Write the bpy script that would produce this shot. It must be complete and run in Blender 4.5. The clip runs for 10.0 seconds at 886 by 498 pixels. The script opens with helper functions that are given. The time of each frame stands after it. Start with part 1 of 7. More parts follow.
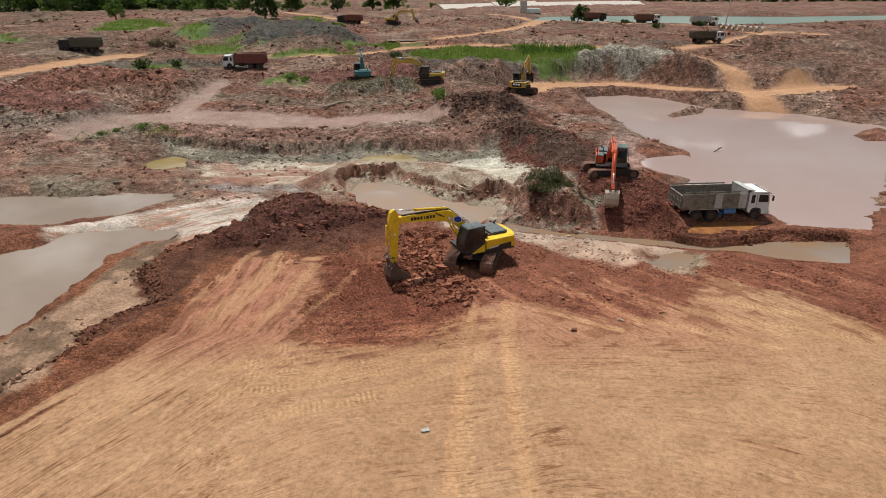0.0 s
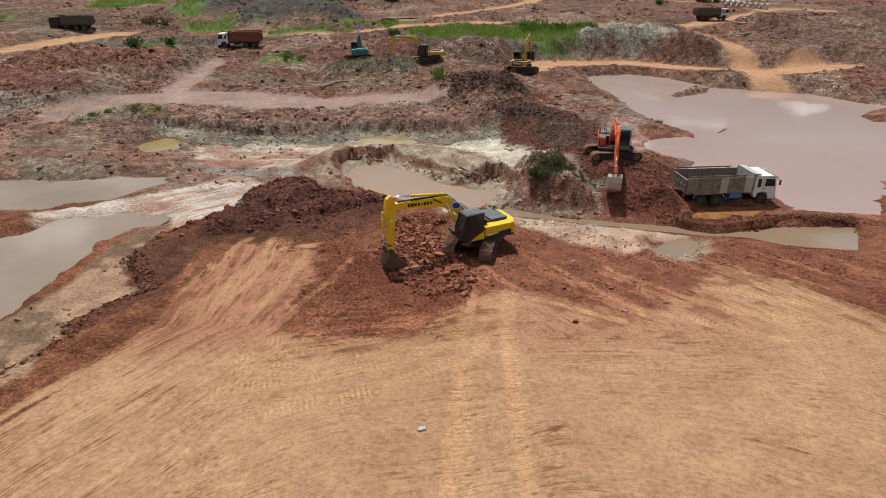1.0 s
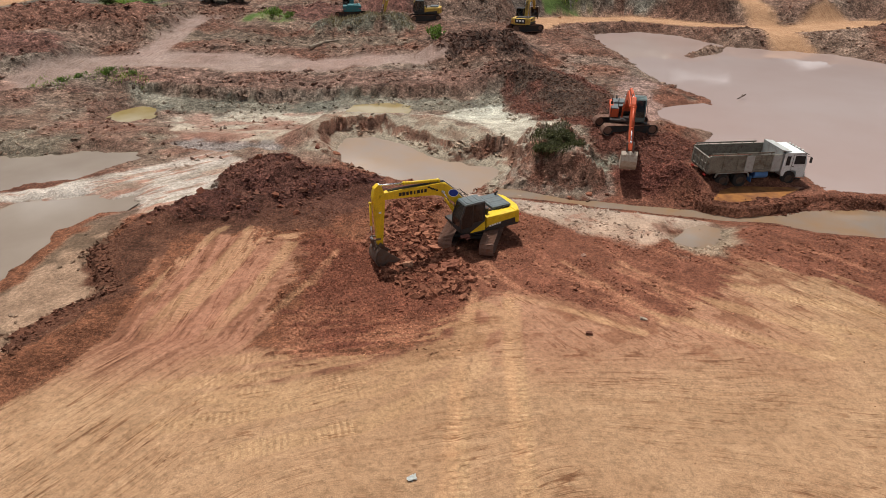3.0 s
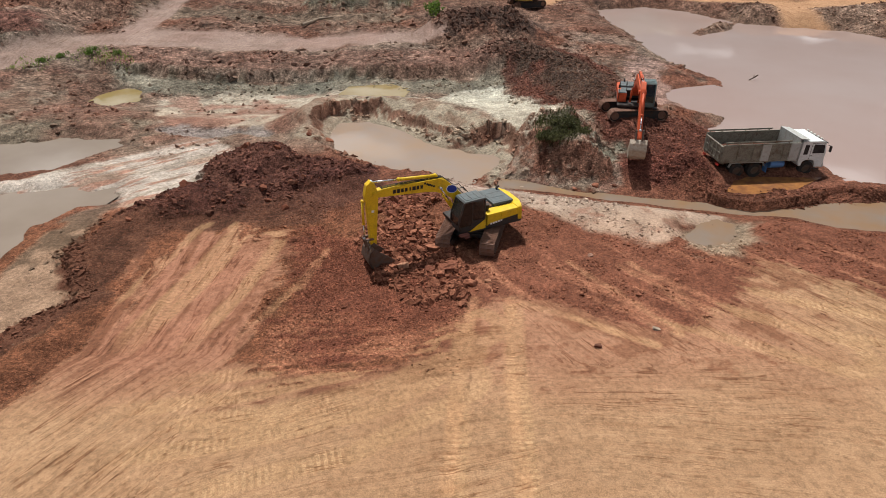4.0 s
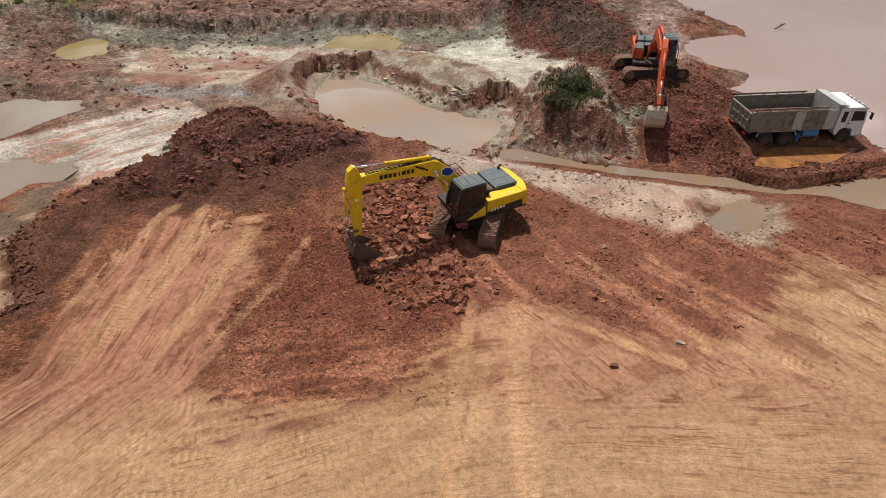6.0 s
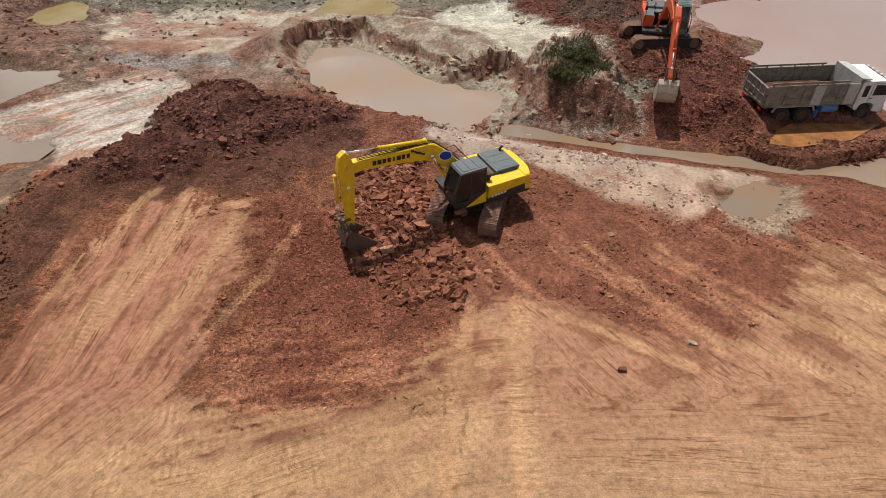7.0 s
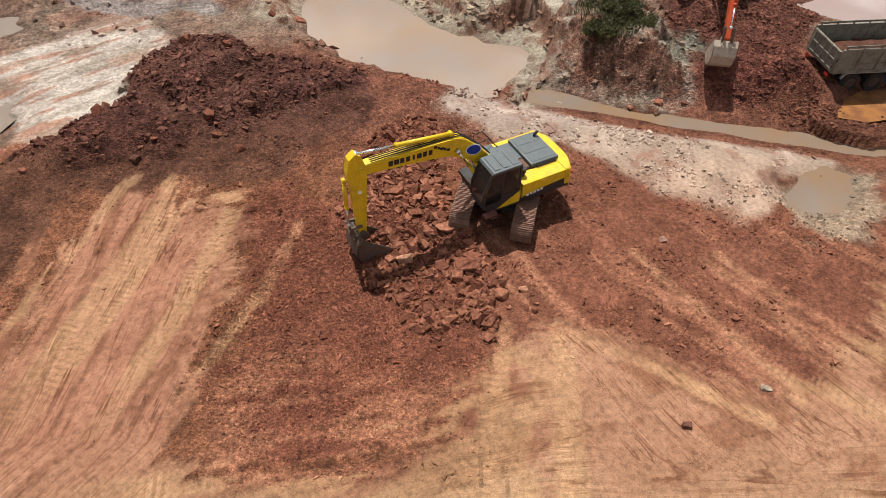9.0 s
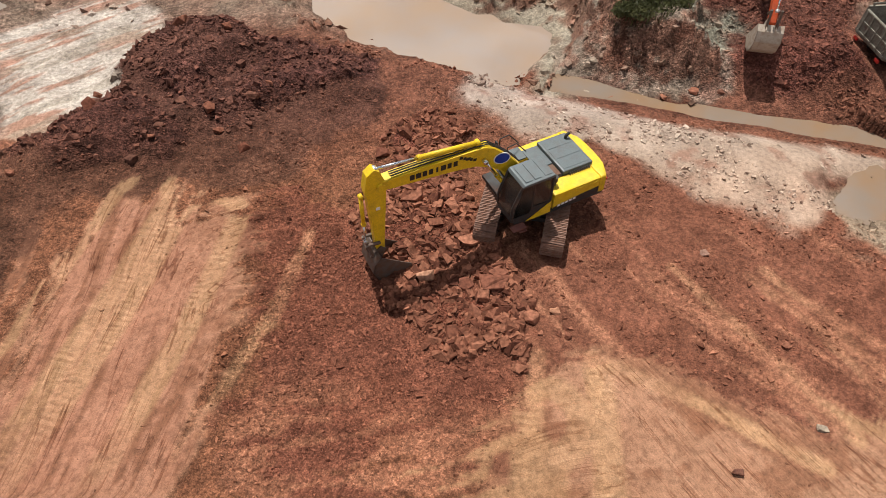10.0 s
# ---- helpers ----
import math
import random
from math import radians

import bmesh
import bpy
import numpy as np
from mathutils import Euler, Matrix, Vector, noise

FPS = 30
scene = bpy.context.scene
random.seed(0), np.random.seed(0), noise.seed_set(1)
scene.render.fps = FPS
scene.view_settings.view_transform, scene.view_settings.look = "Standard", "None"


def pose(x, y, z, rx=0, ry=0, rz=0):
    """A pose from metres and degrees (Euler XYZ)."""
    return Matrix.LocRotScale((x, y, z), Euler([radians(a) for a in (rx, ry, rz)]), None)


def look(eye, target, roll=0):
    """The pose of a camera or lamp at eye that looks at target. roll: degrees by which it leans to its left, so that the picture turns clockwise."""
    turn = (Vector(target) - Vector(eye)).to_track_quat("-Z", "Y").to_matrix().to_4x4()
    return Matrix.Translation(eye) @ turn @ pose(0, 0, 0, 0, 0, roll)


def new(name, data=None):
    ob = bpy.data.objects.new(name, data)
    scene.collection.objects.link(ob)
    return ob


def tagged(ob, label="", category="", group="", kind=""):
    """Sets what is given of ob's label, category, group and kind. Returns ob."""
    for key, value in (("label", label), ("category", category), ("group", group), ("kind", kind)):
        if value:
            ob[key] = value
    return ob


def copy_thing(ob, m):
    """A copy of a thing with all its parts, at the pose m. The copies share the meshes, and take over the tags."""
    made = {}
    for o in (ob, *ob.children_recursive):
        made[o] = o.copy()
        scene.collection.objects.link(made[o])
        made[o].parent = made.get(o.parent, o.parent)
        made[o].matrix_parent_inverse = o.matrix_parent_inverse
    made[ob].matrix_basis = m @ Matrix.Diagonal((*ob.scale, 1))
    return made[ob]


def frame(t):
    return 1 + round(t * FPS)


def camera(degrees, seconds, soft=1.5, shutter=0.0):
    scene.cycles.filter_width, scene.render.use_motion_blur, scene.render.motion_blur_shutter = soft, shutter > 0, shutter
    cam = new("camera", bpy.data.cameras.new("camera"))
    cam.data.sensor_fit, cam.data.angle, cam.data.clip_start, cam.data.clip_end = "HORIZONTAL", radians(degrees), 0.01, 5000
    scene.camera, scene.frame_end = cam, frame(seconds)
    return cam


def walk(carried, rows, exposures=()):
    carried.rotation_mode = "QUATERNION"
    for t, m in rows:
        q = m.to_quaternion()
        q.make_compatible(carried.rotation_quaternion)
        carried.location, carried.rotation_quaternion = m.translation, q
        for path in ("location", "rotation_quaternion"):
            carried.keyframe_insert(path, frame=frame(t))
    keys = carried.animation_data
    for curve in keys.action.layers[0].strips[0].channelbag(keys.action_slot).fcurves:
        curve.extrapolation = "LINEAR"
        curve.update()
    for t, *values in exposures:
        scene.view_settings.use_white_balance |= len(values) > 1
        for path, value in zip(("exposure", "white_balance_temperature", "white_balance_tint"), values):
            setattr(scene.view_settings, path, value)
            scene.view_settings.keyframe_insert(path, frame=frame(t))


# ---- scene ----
cam = camera(72.0, 10.0, 0.85)
PATH = [
    (0, (-1.701, -36.700, 17.028), (-1.778, -18.284, 9.228), -0.04),
    (0.5, (-1.634, -36.223, 17.033), (-1.707, -17.932, 8.945), -0.02),
    (1, (-1.590, -35.491, 17.044), (-1.660, -17.348, 8.629), -0.06),
    (1.5, (-1.571, -34.539, 17.063), (-1.630, -16.550, 8.323), -0.04),
    (2, (-1.540, -33.395, 17.066), (-1.592, -15.558, 8.019), -0.08),
    (2.5, (-1.463, -32.155, 17.084), (-1.518, -14.473, 7.738), -0.11),
    (4, (-1.297, -28.319, 17.139), (-1.339, -11.200, 6.798), -0.18),
    (4.5, (-1.234, -27.175, 17.154), (-1.267, -10.272, 6.464), -0.17),
    (5, (-1.161, -26.029, 17.177), (-1.199, -9.370, 6.110), -0.18),
    (5.5, (-1.125, -24.920, 17.155), (-1.150, -8.540, 5.680), -0.16),
    (7, (-1.044, -21.858, 17.131), (-1.018, -6.584, 4.221), -0.07),
    (7.5, (-1.046, -20.904, 17.145), (-0.992, -6.050, 3.753), 0.07),
    (8, (-1.229, -19.783, 17.133), (-1.147, -5.360, 3.277), 0.18),
    (8.5, (-1.605, -18.405, 17.113), (-1.498, -4.430, 2.807), 0.31),
    (9, (-2.142, -16.806, 17.087), (-2.016, -3.284, 2.352), 0.44),
    (9.5, (-2.664, -15.072, 17.080), (-2.572, -2.076, 1.879), 0.35),
    (10, (-2.913, -14.141, 17.028), (-2.833, -1.609, 1.442), 0.38),
]
walk(cam, [(t, look(eye, target, roll)) for t, eye, target, roll in PATH], [(0, -0.16), (6, -0.16), (8, -0.10), (9.3, 0.04), (10, 0.04)])

# ---- world, sun, exposure ----
SUN_FROM = Vector((-0.30, 0.95, 0.0)).normalized()
SUN_ELEVATION = radians(66)
world = bpy.data.worlds.new("sky")
scene.world = world
world.use_nodes = True
wt = world.node_tree
for n in list(wt.nodes):
    wt.nodes.remove(n)
w_out = wt.nodes.new("ShaderNodeOutputWorld")
w_bg = wt.nodes.new("ShaderNodeBackground")
w_sky = wt.nodes.new("ShaderNodeTexSky")
w_sky.sky_type, w_sky.sun_disc = "NISHITA", False
w_sky.sun_elevation = SUN_ELEVATION
w_sky.sun_rotation = math.atan2(SUN_FROM.x, SUN_FROM.y)
w_sky.dust_density, w_sky.air_density = 4.0, 1.2
w_co = wt.nodes.new("ShaderNodeTexCoord")
w_map = wt.nodes.new("ShaderNodeMapping")
w_map.inputs["Scale"].default_value = (1.0, 1.0, 2.4)
w_noise = wt.nodes.new("ShaderNodeTexNoise")
w_noise.inputs["Scale"].default_value, w_noise.inputs["Detail"].default_value = 4.2, 7.0
w_ramp = wt.nodes.new("ShaderNodeValToRGB")
w_ramp.color_ramp.elements[0].position, w_ramp.color_ramp.elements[1].position = 0.51, 0.59
w_mix = wt.nodes.new("ShaderNodeMixRGB")
w_mix.inputs[2].default_value = (36.0, 36.2, 36.8, 1)
wt.links.new(w_co.outputs["Generated"], w_map.inputs[0])
wt.links.new(w_map.outputs[0], w_noise.inputs["Vector"])
wt.links.new(w_noise.outputs["Fac"], w_ramp.inputs[0])
wt.links.new(w_ramp.outputs[0], w_mix.inputs[0])
wt.links.new(w_sky.outputs[0], w_mix.inputs[1])
wt.links.new(w_mix.outputs[0], w_bg.inputs[0])
wt.links.new(w_bg.outputs[0], w_out.inputs[0])
w_bg.inputs[1].default_value = 0.032
sun_data = bpy.data.lights.new("sun", "SUN")
sun_data.energy, sun_data.angle, sun_data.color = 5.0, radians(0.55), (1.0, 0.955, 0.89)
sun = new("sun", sun_data)
sun_dir = Vector((SUN_FROM.x * math.cos(SUN_ELEVATION), SUN_FROM.y * math.cos(SUN_ELEVATION), math.sin(SUN_ELEVATION)))
sun.matrix_world = look(sun_dir * 300, (0, 0, 0))
scene.view_settings.exposure = 0.0


# ---- materials ----
def nodes_of(mat):
    mat.use_nodes = True
    nt = mat.node_tree
    return nt, nt.nodes["Principled BSDF"]


def noise_node(nt, scale, detail=4.0, rough=0.55, coord="Object"):
    co = nt.nodes.new("ShaderNodeTexCoord")
    n = nt.nodes.new("ShaderNodeTexNoise")
    n.inputs["Scale"].default_value, n.inputs["Detail"].default_value, n.inputs["Roughness"].default_value = scale, detail, rough
    nt.links.new(co.outputs[coord], n.inputs["Vector"])
    return n


def ramp_node(nt, src, stops):
    r = nt.nodes.new("ShaderNodeValToRGB")
    r.color_ramp.elements[0].position, r.color_ramp.elements[0].color = stops[0][0], (*stops[0][1], 1)
    r.color_ramp.elements[1].position, r.color_ramp.elements[1].color = stops[-1][0], (*stops[-1][1], 1)
    for p, c in stops[1:-1]:
        r.color_ramp.elements.new(p).color = (*c, 1)
    nt.links.new(src, r.inputs[0])
    return r


def mix_node(nt, fac, a, b, mode="MIX"):
    m = nt.nodes.new("ShaderNodeMixRGB")
    m.blend_type = mode
    for sock, v in zip(m.inputs, (fac, a, b)):
        if hasattr(v, "is_linked"):
            nt.links.new(v, sock)
        elif isinstance(v, (tuple, list)):
            sock.default_value = (*v, 1)
        else:
            sock.default_value = v
    return m


def bump_node(nt, bsdf, height, strength, distance):
    b = nt.nodes.new("ShaderNodeBump")
    b.inputs["Strength"].default_value, b.inputs["Distance"].default_value = strength, distance
    nt.links.new(height, b.inputs["Height"])
    nt.links.new(b.outputs[0], bsdf.inputs["Normal"])
    return b


def worn(name, colour, dirt=(0.20, 0.085, 0.045), rough=0.45, metal=0.0, amount=0.5, scale=3.0, spec=0.5, fleck=0.12):
    """Paint, rubber or bare metal with dust and stains at two scales."""
    mat = bpy.data.materials.new(name)
    nt, b = nodes_of(mat)
    big, fine = noise_node(nt, scale, 5.0), noise_node(nt, scale * 9, 3.0)
    k = ramp_node(nt, big.outputs["Fac"], [(0.48, (0, 0, 0)), (0.75, (amount,) * 3)])
    f = ramp_node(nt, fine.outputs["Fac"], [(0.35, (1 - fleck,) * 3), (0.65, (1 + fleck,) * 3)])
    c = mix_node(nt, k.outputs[0], colour, dirt)
    c2 = mix_node(nt, 1.0, c.outputs[0], f.outputs[0], "MULTIPLY")
    nt.links.new(c2.outputs[0], b.inputs["Base Color"])
    r = ramp_node(nt, big.outputs["Fac"], [(0.4, (rough,) * 3), (0.7, (min(1, rough + 0.35),) * 3)])
    nt.links.new(r.outputs[0], b.inputs["Roughness"])
    b.inputs["Metallic"].default_value = metal
    b.inputs["Specular IOR Level"].default_value = spec
    bump_node(nt, b, fine.outputs["Fac"], 0.12, 0.01)
    return mat


def stretched(nt, attribute, along_k, across_k, detail, seed):
    """Noise drawn out along the way that a blade or track went."""
    at = nt.nodes.new("ShaderNodeAttribute")
    at.attribute_name = attribute
    mp = nt.nodes.new("ShaderNodeMapping")
    mp.inputs["Scale"].default_value = (along_k, across_k, 1.0)
    mp.inputs["Location"].default_value = (seed, seed * 1.7, seed)
    n = nt.nodes.new("ShaderNodeTexNoise")
    n.inputs["Scale"].default_value, n.inputs["Detail"].default_value, n.inputs["Roughness"].default_value = 1.0, detail, 0.62
    nt.links.new(at.outputs["Vector"], mp.inputs[0])
    nt.links.new(mp.outputs[0], n.inputs["Vector"])
    return n


def soil_ground():
    """Bare earth: the soil kinds come from the mesh, the grain, clods and scrape marks with painted ridge shadows from
    here.
    """
    mat = bpy.data.materials.new("bare_earth")
    nt, b = nodes_of(mat)

    def attr(name):
        a = nt.nodes.new("ShaderNodeAttribute")
        a.attribute_name = name
        return a
    soil, clod, graded, west = attr("soil"), attr("cloddy"), attr("graded"), attr("west")
    dust, fine, grain, mid, big = noise_node(nt, 60.0, 3.0, 0.7), noise_node(nt, 22.0, 4.0, 0.7), noise_node(nt, 5.0, 6.0, 0.7), noise_node(nt, 1.0, 7.0, 0.65), noise_node(nt, 0.17, 6.0, 0.65)

    def two(src, rough, calm):
        r = ramp_node(nt, src, rough)
        q = ramp_node(nt, src, calm)
        return mix_node(nt, clod.outputs["Fac"], q.outputs[0], r.outputs[0]).outputs[0]
    gg = two(grain.outputs["Fac"], [(0.38, (0.55,) * 3), (0.5, (1.0,) * 3), (0.63, (1.5,) * 3)], [(0.38, (0.76,) * 3), (0.5, (1.0,) * 3), (0.64, (1.17,) * 3)])
    mm = two(mid.outputs["Fac"], [(0.38, (0.58, 0.56, 0.55)), (0.5, (1.0, 1.0, 1.0)), (0.62, (1.38, 1.38, 1.38))], [(0.38, (0.92, 0.90, 0.89)), (0.62, (1.05, 1.06, 1.07))])
    f = two(fine.outputs["Fac"], [(0.36, (0.58,) * 3), (0.64, (1.40,) * 3)], [(0.36, (0.80,) * 3), (0.64, (1.16,) * 3)])
    d = two(dust.outputs["Fac"], [(0.36, (0.70,) * 3), (0.64, (1.30,) * 3)], [(0.36, (0.88,) * 3), (0.64, (1.11,) * 3)])
    l = two(big.outputs["Fac"], [(0.36, (0.76, 0.74, 0.73)), (0.64, (1.2, 1.21, 1.22))], [(0.36, (0.92, 0.90, 0.89)), (0.64, (1.06, 1.07, 1.08))])
    c = mix_node(nt, 1.0, soil.outputs["Color"], gg, "MULTIPLY")
    tones = []
    for k_scale, spread_k in ((12.0, 0.34), (34.0, 0.34)):
        co_v = nt.nodes.new("ShaderNodeTexCoord")
        cell = nt.nodes.new("ShaderNodeTexVoronoi")
        cell.inputs["Scale"].default_value = k_scale
        warp = mix_node(nt, 0.06, co_v.outputs["Object"], grain.outputs["Color"], "ADD")
        nt.links.new(warp.outputs[0], cell.inputs["Vector"])
        tone = nt.nodes.new("ShaderNodeSeparateColor")
        nt.links.new(cell.outputs["Color"], tone.inputs[0])
        rough_t = ramp_node(nt, tone.outputs[0], [(0.0, (1 - spread_k,) * 3), (1.0, (1 + spread_k,) * 3)])
        tones.append(mix_node(nt, clod.outputs["Fac"], (1.0, 1.0, 1.0), rough_t.outputs[0]).outputs[0])
    wild = attr("wild")
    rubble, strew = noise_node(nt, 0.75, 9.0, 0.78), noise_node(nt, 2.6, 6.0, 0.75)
    # rubble tone follows the noise of its height: low parts darker, high parts paler
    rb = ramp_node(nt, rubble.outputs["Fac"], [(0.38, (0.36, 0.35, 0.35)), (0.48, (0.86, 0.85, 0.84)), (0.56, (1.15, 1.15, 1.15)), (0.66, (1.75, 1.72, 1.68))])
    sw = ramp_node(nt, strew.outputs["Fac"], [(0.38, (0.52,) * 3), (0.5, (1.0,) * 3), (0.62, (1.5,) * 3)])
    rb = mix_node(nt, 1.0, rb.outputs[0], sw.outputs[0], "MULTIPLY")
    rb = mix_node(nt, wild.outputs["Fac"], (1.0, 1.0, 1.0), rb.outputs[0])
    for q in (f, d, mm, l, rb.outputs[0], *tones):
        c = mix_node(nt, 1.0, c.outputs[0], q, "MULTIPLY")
    # scrape marks: broad bands, fine bands, pale scratches, and dark ones painting ridge shadows
    def pair(along_a, across_a, along_b, across_b, detail, seed):
        p = stretched(nt, "sweep", along_a, across_a, detail, seed)
        q = stretched(nt, "push", along_b, across_b, detail, seed + 1.6)
        return mix_node(nt, west.outputs["Fac"], p.outputs["Fac"], q.outputs["Fac"])
    s1, s2 = pair(0.12, 1.5, 0.14, 1.7, 5.0, 3.1), pair(0.30, 6.0, 0.35, 5.5, 4.0, 8.3)
    k1 = ramp_node(nt, s1.outputs[0], [(0.34, (0.87, 0.83, 0.81)), (0.42, (0.98, 0.97, 0.97)), (0.54, (1.0, 1.0, 1.0)), (0.66, (1.05, 1.06, 1.07))])
    k2 = ramp_node(nt, s2.outputs[0], [(0.34, (0.80, 0.75, 0.73)), (0.41, (1.0, 1.0, 1.0)), (0.62, (1.05, 1.06, 1.06))])
    k = mix_node(nt, 1.0, k1.outputs[0], k2.outputs[0], "MULTIPLY")
    for along_k, across_k, seed, tint in ((0.07, 1.1, 12.7, (0.56, 0.47, 0.43)), (0.10, 2.6, 21.3, (0.62, 0.54, 0.50)), (0.08, 5.0, 27.1, (0.74, 0.68, 0.65)), (0.06, 1.6, 33.9, (1.20, 1.23, 1.26))):
        s3 = pair(along_k, across_k, along_k, across_k, 2.5, seed)
        k3 = ramp_node(nt, s3.outputs[0], [(0.485, (1.0,) * 3), (0.494, tint), (0.504, tint), (0.512, (1.0,) * 3)])
        gate = noise_node(nt, 0.30 + 0.02 * seed, 3.0, 0.6)
        gk = ramp_node(nt, gate.outputs["Fac"], [(0.46, (0.0,) * 3), (0.56, (1.0,) * 3)])
        k3 = mix_node(nt, gk.outputs[0], (1.0, 1.0, 1.0), k3.outputs[0])
        k = mix_node(nt, 1.0, k.outputs[0], k3.outputs[0], "MULTIPLY")
    patch = noise_node(nt, 0.22, 4.0, 0.6)
    pk = ramp_node(nt, patch.outputs["Fac"], [(0.42, (0.15,) * 3), (0.58, (1.0,) * 3)])
    pk = mix_node(nt, west.outputs["Fac"], pk.outputs[0], (1.0, 1.0, 1.0))
    pk = mix_node(nt, 1.0, pk.outputs[0], graded.outputs["Fac"], "MULTIPLY")
    k = mix_node(nt, pk.outputs[0], (1.0, 1.0, 1.0), k.outputs[0])
    c = mix_node(nt, 1.0, c.outputs[0], k.outputs[0], "MULTIPLY")
    # prints of crawler tracks
    tread, tread_s = attr("tread"), attr("tread_s")
    wave = nt.nodes.new("ShaderNodeMath")
    wave.operation = "MULTIPLY"
    wave.inputs[1].default_value = 26.0
    nt.links.new(tread_s.outputs["Fac"], wave.inputs[0])
    sine = nt.nodes.new("ShaderNodeMath")
    sine.operation = "SINE"
    nt.links.new(wave.outputs[0], sine.inputs[0])
    half = nt.nodes.new("ShaderNodeMath")
    half.operation, half.inputs[1].default_value, half.inputs[2].default_value = "MULTIPLY_ADD", 0.5, 0.5
    nt.links.new(sine.outputs[0], half.inputs[0])
    tk = ramp_node(nt, half.outputs[0], [(0.25, (0.82, 0.78, 0.76)), (0.6, (1.05, 1.06, 1.06))])
    tp = ramp_node(nt, mid.outputs["Fac"], [(0.46, (0.0,) * 3), (0.62, (1.0,) * 3)])
    tm = mix_node(nt, 1.0, tp.outputs[0], tread.outputs["Fac"], "MULTIPLY")
    tk = mix_node(nt, tm.outputs[0], (1.0, 1.0, 1.0), tk.outputs[0])
    c = mix_node(nt, 1.0, c.outputs[0], tk.outputs[0], "MULTIPLY")
    nt.links.new(c.outputs[0], b.inputs["Base Color"])
    b.inputs["Roughness"].default_value = 0.93
    b.inputs["Specular IOR Level"].default_value = 0.12
    co = nt.nodes.new("ShaderNodeTexCoord")
    vor = nt.nodes.new("ShaderNodeTexVoronoi")
    vor.inputs["Scale"].default_value = 11.0
    nt.links.new(co.outputs["Object"], vor.inputs["Vector"])
    crumb = nt.nodes.new("ShaderNodeTexVoronoi")
    crumb.inputs["Scale"].default_value = 27.0
    nt.links.new(co.outputs["Object"], crumb.inputs["Vector"])
    round_a = ramp_node(nt, vor.outputs["Distance"], [(0.0, (0.85,) * 3), (0.35, (0.6,) * 3), (0.75, (0.0,) * 3)])
    round_b = ramp_node(nt, crumb.outputs["Distance"], [(0.0, (0.45,) * 3), (0.35, (0.32,) * 3), (0.75, (0.0,) * 3)])
    heaps = mix_node(nt, 1.0, round_a.outputs[0], round_b.outputs[0], "ADD")
    lump = mix_node(nt, clod.outputs["Fac"], (0.3, 0.3, 0.3), heaps.outputs[0])
    h = mix_node(nt, 0.45, lump.outputs[0], grain.outputs["Fac"])
    h = mix_node(nt, 0.2, h.outputs[0], fine.outputs["Fac"])
    h = mix_node(nt, 0.4, h.outputs[0], mid.outputs["Fac"])
    wf = mix_node(nt, 1.0, wild.outputs["Fac"], (0.7, 0.7, 0.7), "MULTIPLY")
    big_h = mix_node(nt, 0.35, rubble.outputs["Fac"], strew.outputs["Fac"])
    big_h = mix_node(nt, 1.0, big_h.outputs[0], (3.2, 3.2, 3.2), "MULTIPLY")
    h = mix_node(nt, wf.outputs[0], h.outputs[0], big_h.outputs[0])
    sh = mix_node(nt, 0.5, s1.outputs[0], s2.outputs[0])
    gf = mix_node(nt, 1.0, graded.outputs["Fac"], (0.45, 0.45, 0.45), "MULTIPLY")
    h = mix_node(nt, gf.outputs[0], h.outputs[0], sh.outputs[0])
    th = mix_node(nt, 1.0, tm.outputs[0], (0.05, 0.05, 0.05), "MULTIPLY")
    h = mix_node(nt, th.outputs[0], h.outputs[0], half.outputs[0])
    kk = ramp_node(nt, clod.outputs["Fac"], [(0.0, (0.7,) * 3), (1.0, (1.0,) * 3)])
    bp = bump_node(nt, b, h.outputs[0], 0.9, 0.30)
    nt.links.new(kk.outputs[0], bp.inputs["Strength"])
    return mat


def clod_soil(name, dark, light, own=1.0):
    """Broken earth; own: how much of its colour is its own and not the ground's that it lies on."""
    mat = bpy.data.materials.new(name)
    nt, b = nodes_of(mat)
    geo = nt.nodes.new("ShaderNodeNewGeometry")
    n = noise_node(nt, 6.0, 5.0, 0.65)
    mid = tuple((p + q) / 2 for p, q in zip(dark, light))
    k = ramp_node(nt, geo.outputs["Random Per Island"], [(0.0, dark), (0.6, mid), (1.0, light)])
    if own < 1:
        soil = nt.nodes.new("ShaderNodeAttribute")
        soil.attribute_name = "soil"
        g = ramp_node(nt, geo.outputs["Random Per Island"], [(0.0, (0.62,) * 3), (1.0, (1.42, 1.40, 1.38))])
        g = mix_node(nt, 1.0, soil.outputs["Color"], g.outputs[0], "MULTIPLY")
        k = mix_node(nt, own, g.outputs[0], k.outputs[0])
    v = ramp_node(nt, n.outputs["Fac"], [(0.38, (0.66,) * 3), (0.62, (1.32,) * 3)])
    c = mix_node(nt, 1.0, k.outputs[0], v.outputs[0], "MULTIPLY")
    nt.links.new(c.outputs[0], b.inputs["Base Color"])
    b.inputs["Roughness"].default_value, b.inputs["Specular IOR Level"].default_value = 0.95, 0.1
    bump_node(nt, b, n.outputs["Fac"], 0.4, 0.02)
    return mat


